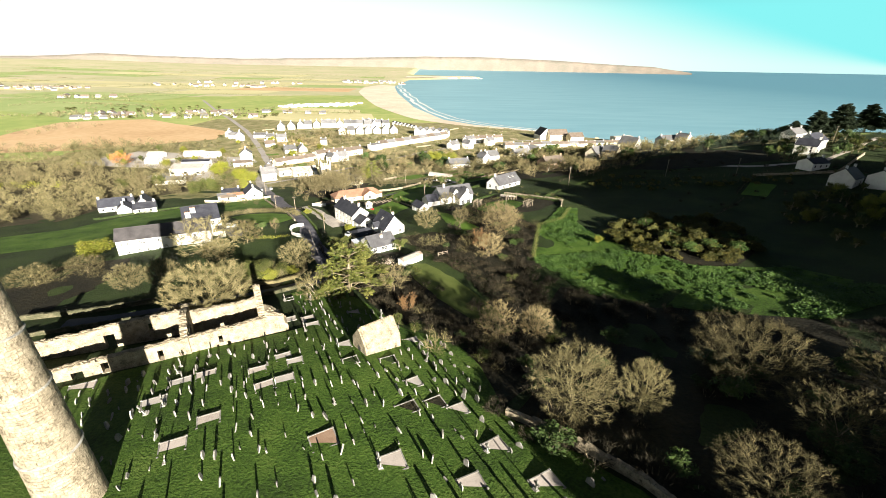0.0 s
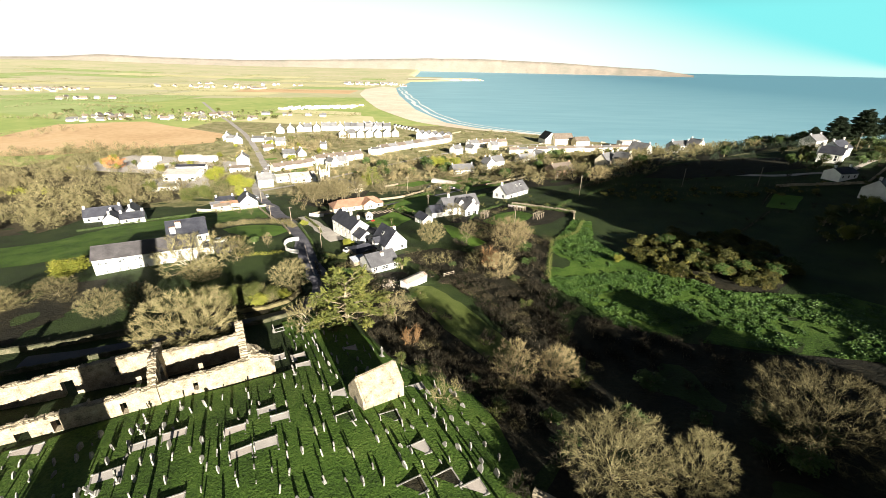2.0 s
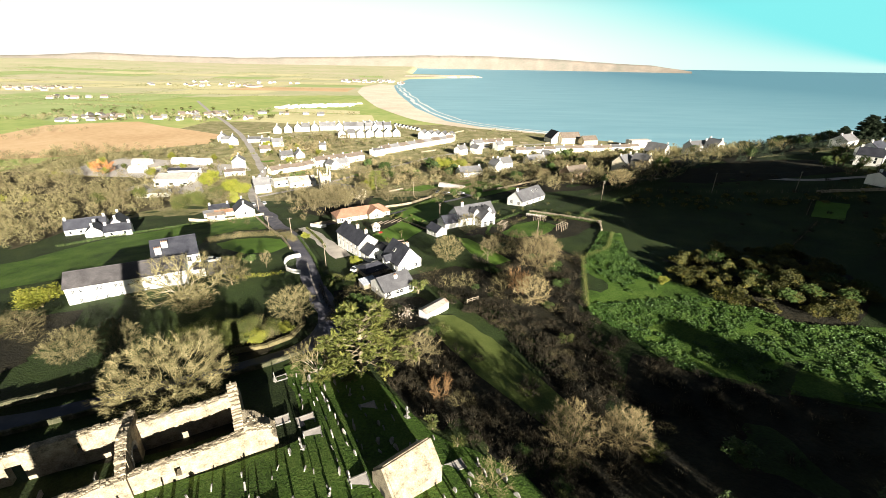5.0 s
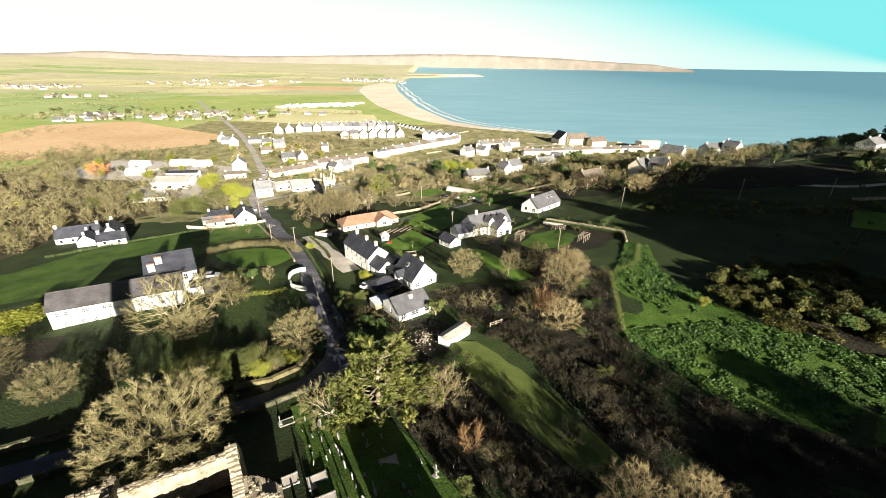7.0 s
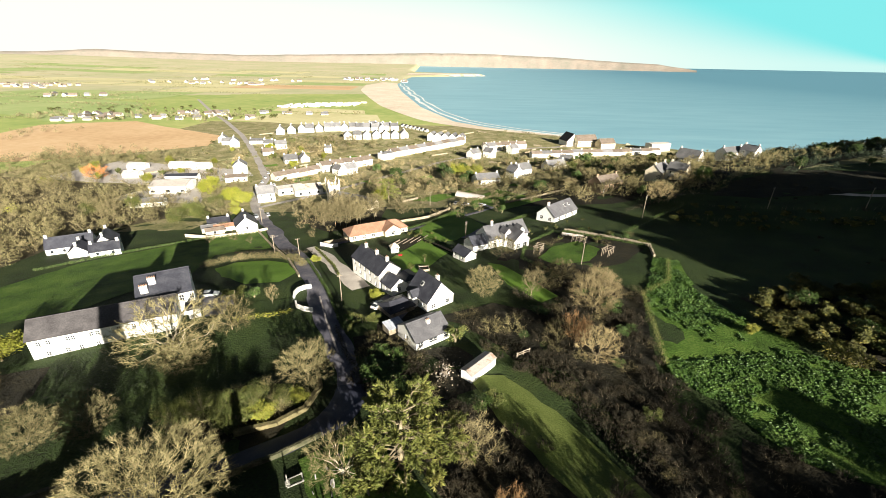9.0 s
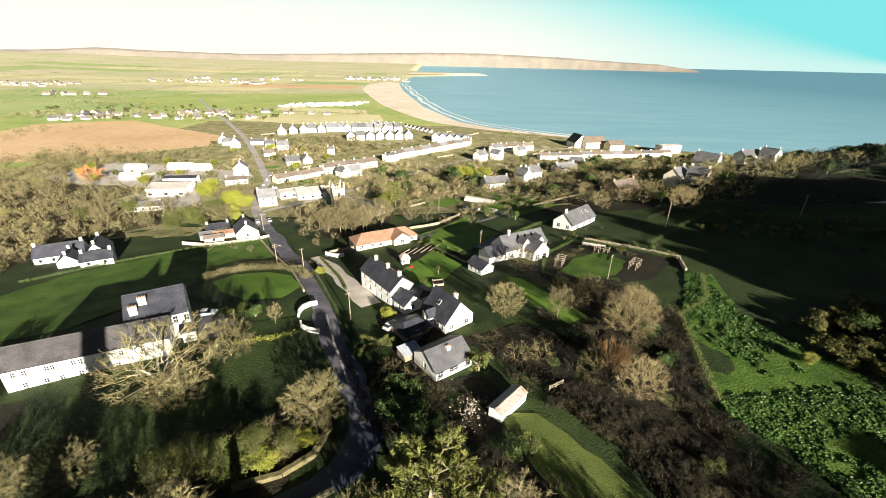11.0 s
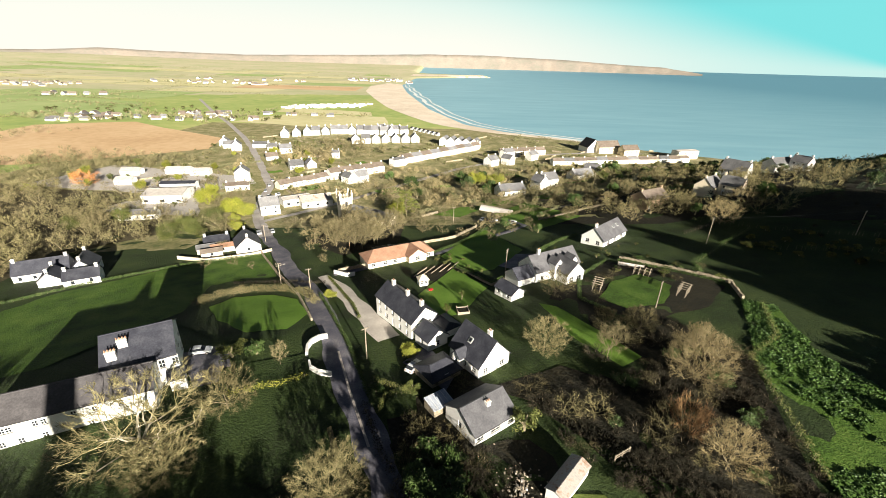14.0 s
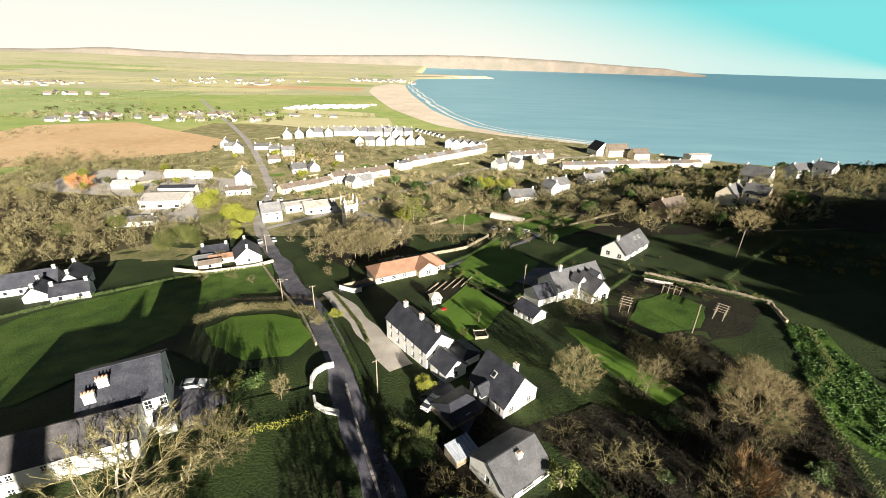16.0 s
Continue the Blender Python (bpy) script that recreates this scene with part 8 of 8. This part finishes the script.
# gardens: hedges, shrubs and low walls between the village houses, too many to count
rnd = random.Random(8)
gh, gw = Soup(), Soup()
STREETS = [(-117, 256), (-128, 281), (-139, 325), (-165, 375), (-200, 440), (-90, 285), (-60, 330), (-20, 385), (40, 445)]
for _ in range(260):
    x, y = rnd.uniform(-230, 190), rnd.uniform(255, 560)
    if any(math.hypot(x - a, y - b) < 12 for a, b in STREETS):
        continue
    a, n = rnd.choice((0.8, 2.35)) + rnd.uniform(-0.15, 0.15), rnd.randint(5, 14)
    wall = rnd.random() < 0.25
    for k in range(n):
        px, py = x + math.cos(a) * k * 1.5, y + math.sin(a) * k * 1.5
        z = hz(px, py)
        if z < PLAIN - 1.5:
            break
        if wall:
            dx, dy = math.cos(a) * 0.78, math.sin(a) * 0.78
            ex, ey = -math.sin(a) * 0.2, math.cos(a) * 0.2
            q = [(px - dx - ex, py - dy - ey), (px + dx - ex, py + dy - ey), (px + dx + ex, py + dy + ey), (px - dx + ex, py - dy + ey)]
            gw.add([Vector((u, w, z - 0.3)) for u, w in q] + [Vector((u, w, z + 1.1)) for u, w in q], [(0, 1, 5, 4), (1, 2, 6, 5), (2, 3, 7, 6), (3, 0, 4, 7), (4, 5, 6, 7)])
        else:
            leaf_cloud(gh, [(Vector((px, py, z + 0.8)), rnd.uniform(0.7, 1.4))], 12, 0.4, rnd, 0.8)
tagged(raw("garden_hedges", gh.v, gh.f, FARTREE), "ragged garden hedges between village houses", "hedges", kind="stuff")
tagged(raw("garden_walls", gw.v, gw.f, RUBBLE), "low pale garden walls between village houses", "walls", kind="stuff")
VILLAGE = [(-230, 262), (-140, 250), (-60, 300), (60, 330), (150, 380), (120, 440), (0, 470), (-60, 500), (-190, 500), (-260, 430)]
copse(VILLAGE, 90, "far0", "bare brown garden shrubs through the village", "shrubs", 92, (2, 4.5), (0.5, 0.7))
copse(VILLAGE, 60, "bush1", "evergreen garden bushes through the village", "bushes", 93, (1.5, 4), (0.45, 0.6))
copse([(-560, 560), (-250, 620), (-240, 720), (-420, 760), (-600, 700)], 60, "bush1", "green bushes round far houses", "bushes", 94, (3, 6), (0.5, 0.7))

# trees and shrubs that fill the village, its gardens and the slopes, too many to count
for outline, n, key, lab, cat, seed, hs in (
        ([(-110, 190), (-66, 200), (-50, 232), (-70, 262), (-110, 250), (-120, 215)], 34, "far0", "tan bare shrubs along the village road", "shrubs", 201, (2, 5)),
        ([(-40, 210), (0, 240), (40, 240), (60, 300), (0, 330), (-60, 290)], 70, "far0", "tan bare garden trees behind the lawns", "trees", 202, (2.5, 6.5)),
        ([(0, 290), (60, 290), (110, 350), (60, 400), (-20, 380)], 70, "far1", "olive bare trees among the upper gardens", "trees", 203, (3, 7.5)),
        ([(40, 220), (110, 226), (160, 262), (140, 320), (80, 318)], 70, "far1", "olive bare trees on the garden slope", "trees", 204, (4, 9)),
        ([(140, 252), (210, 262), (262, 300), (280, 372), (190, 372)], 60, "far1", "dark bare scrub trees above the cliff", "trees", 205, (3, 7)),
        ([(-300, 250), (-150, 240), (-130, 330), (-290, 330)], 60, "far0", "pale bare trees among the yards", "trees", 206, (3, 7)),
        ([(60, 300), (180, 330), (220, 400), (90, 410)], 60, "bush0", "evergreen bushes above the shore cottages", "bushes", 207, (2, 5)),
        ([(-20, 160), (20, 190), (44, 210), (20, 214), (-10, 190)], 24, "bush1", "low garden shrubs round the large house", "shrubs", 208, (0.7, 1.8)),
        ([(-33, 200), (-26, 204), (-14, 186), (-20, 182)], 22, "bush1", "low clipped shrubs between lawns", "shrubs", 209, (0.6, 1.4)),
        ([(95, 150), (160, 150), (230, 215), (200, 240), (130, 235), (85, 205)], 70, "bramble", "brown bramble scrub on the dark hillside", "scrub", 210, (0.8, 2.0)),
        ([(150, 130), (230, 150), (260, 230), (200, 240), (160, 180)], 60, "bush1", "green bushes and scrub on the hillside", "bushes", 211, (1.5, 4.0))):
    copse(outline, n, key, lab, cat, seed, hs, (0.5, 0.72))

def shrubbery(areas, material, label, seed, hs=(2, 4), leaves=46, size=0.34):
    """Fluffy shrubs and low trees in ragged groups, too many to count: areas are (x, y, half width, half depth, number)."""
    rnd = random.Random(seed)
    soup = Soup()
    solid = np.array([(o.location.x, o.location.y) for o in scene.objects if o.get("category") in ("house", "church", "warehouse")])
    dots = np.array(ROAD_DOTS)
    for cx_, cy_, rx, ry, n in areas:
        for _ in range(n):
            r, a = math.sqrt(rnd.random()), rnd.uniform(0, 6.283)
            x, y = cx_ + rx * r * math.cos(a), cy_ + ry * r * math.sin(a)
            if np.hypot(solid[:, 0] - x, solid[:, 1] - y).min() < 7.5 or np.hypot(dots[:, 0] - x, dots[:, 1] - y).min() < 6.5:
                continue
            h, z = rnd.uniform(*hs), hz(x, y)
            if z < PLAIN - 2.5:
                continue
            w = h * rnd.uniform(0.3, 0.46)
            blobs = [(Vector((x + rnd.gauss(0, 0.3) * w, y + rnd.gauss(0, 0.3) * w, z + h * u)), w * k) for u, k in ((0.3, 0.95), (0.55, 1.0), (0.8, 0.66))]
            leaf_cloud(soup, blobs, leaves // 3, size * rnd.uniform(0.8, 1.2), rnd, 0.9)
    return tagged(raw("shrubbery", soup.v, soup.f, material), label, "shrubs", kind="stuff")


shrubbery([(-138, 415, 26, 30, 80), (-58, 345, 40, 30, 60), (-90, 300, 30, 22, 26), (-30, 300, 40, 24, 44), (30, 350, 60, 40, 56), (-165, 385, 24, 26, 24)],
          TANTWIG, "fluffy tan bare shrubs in village gardens", 301, (3, 6.5), 150, 0.22)
shrubbery([(70, 258, 34, 20, 22), (100, 282, 40, 16, 26), (160, 340, 50, 24, 30), (95, 350, 60, 36, 50), (40, 300, 40, 30, 30)],
          TWIG_OLIVE, "olive bare trees and shrubs on the garden slope", 302, (3.5, 8), 190, 0.2)
shrubbery([(-260, 255, 85, 46, 130), (-240, 165, 80, 36, 90), (-330, 330, 70, 30, 60), (-285, 372, 60, 14, 70), (-190, 232, 40, 22, 30), (-170, 200, 20, 20, 14)],
          TWIGMASS, "brown and olive winter woodland west of the farm", 303, (4, 8.5), 150, 0.27)
shrubbery([(-150, 470, 60, 26, 60), (-60, 470, 50, 24, 40), (40, 400, 70, 40, 70), (-170, 330, 30, 40, 26), (-20, 420, 50, 30, 40), (120, 380, 60, 36, 60), (-110, 360, 26, 18, 20)],
          CONIFER, "green garden shrubs between village houses", 304, (1.2, 3.2), 70, 0.22)
# evergreens whose dark colour also stands for the hill's shade
shrubbery([(214, 296, 44, 36, 130), (250, 350, 50, 40, 90), (172, 258, 30, 22, 50), (120, 246, 40, 20, 30), (215, 248, 34, 18, 50)],
          PINE, "evergreen scrub on the hillside above the cliff, hill shade in its dark colour", 305, (2.5, 6), 110, 0.24)
shrubbery([(-500, 620, 90, 34, 50), (-390, 660, 80, 40, 60), (-1250, 1230, 200, 90, 60), (-850, 1420, 200, 60, 50), (-330, 620, 70, 30, 30), (-760, 930, 90, 40, 24)],
          FARTREE, "garden trees round the far houses on the plain", 306, (3, 7), 40, 0.7)

# sheds and walls beside the gabled roadside house
for x, y, L, W, rf in ((-112, 214, 8, 4, TERRACOTTA), (-113, 208, 7, 3.4, BROWNTILE), (-118, 213, 6, 5, HAZESLATE)):
    house("outbuilding", x, y, 30, L, W, 2.2, 3.0, "low shed with a rusty roof beside the road", wall=CREAM, roof=rf, front=wins((0,), 0.8, 1.0), simple=True, group="roadside sheds")
stone_wall("garden_wall", [(-124, 205), (-112, 202), (-98, 208), (-93, 213)], 1.2, 0.4, "pale garden wall by the roadside house", CREAM, white=True, seed=81)

# small green gardens between the village houses
for k, (x, y) in enumerate(((0, 290), (32, 300), (58, 336), (90, 350), (20, 365), (-32, 330), (112, 304), (-62, 318), (-18, 352), (-150, 362), (-112, 322), (124, 356), (60, 385), (-96, 400), (-140, 410), (96, 284))):
    a, w, d = 0.55 + 0.2 * math.sin(k * 2.1), 7 + 3 * math.sin(k * 1.3), 5 + 2 * math.cos(k * 1.7)
    ca, sa = math.cos(a), math.sin(a)
    patch("lawn", [(x + u * w * ca - v * d * sa, y + u * w * sa + v * d * ca) for u, v in ((-1, -1), (1, -0.9), (0.95, 1), (-1.05, 0.9))], MOWN, 0.15, "small green garden among village houses", "lawn", step=3)
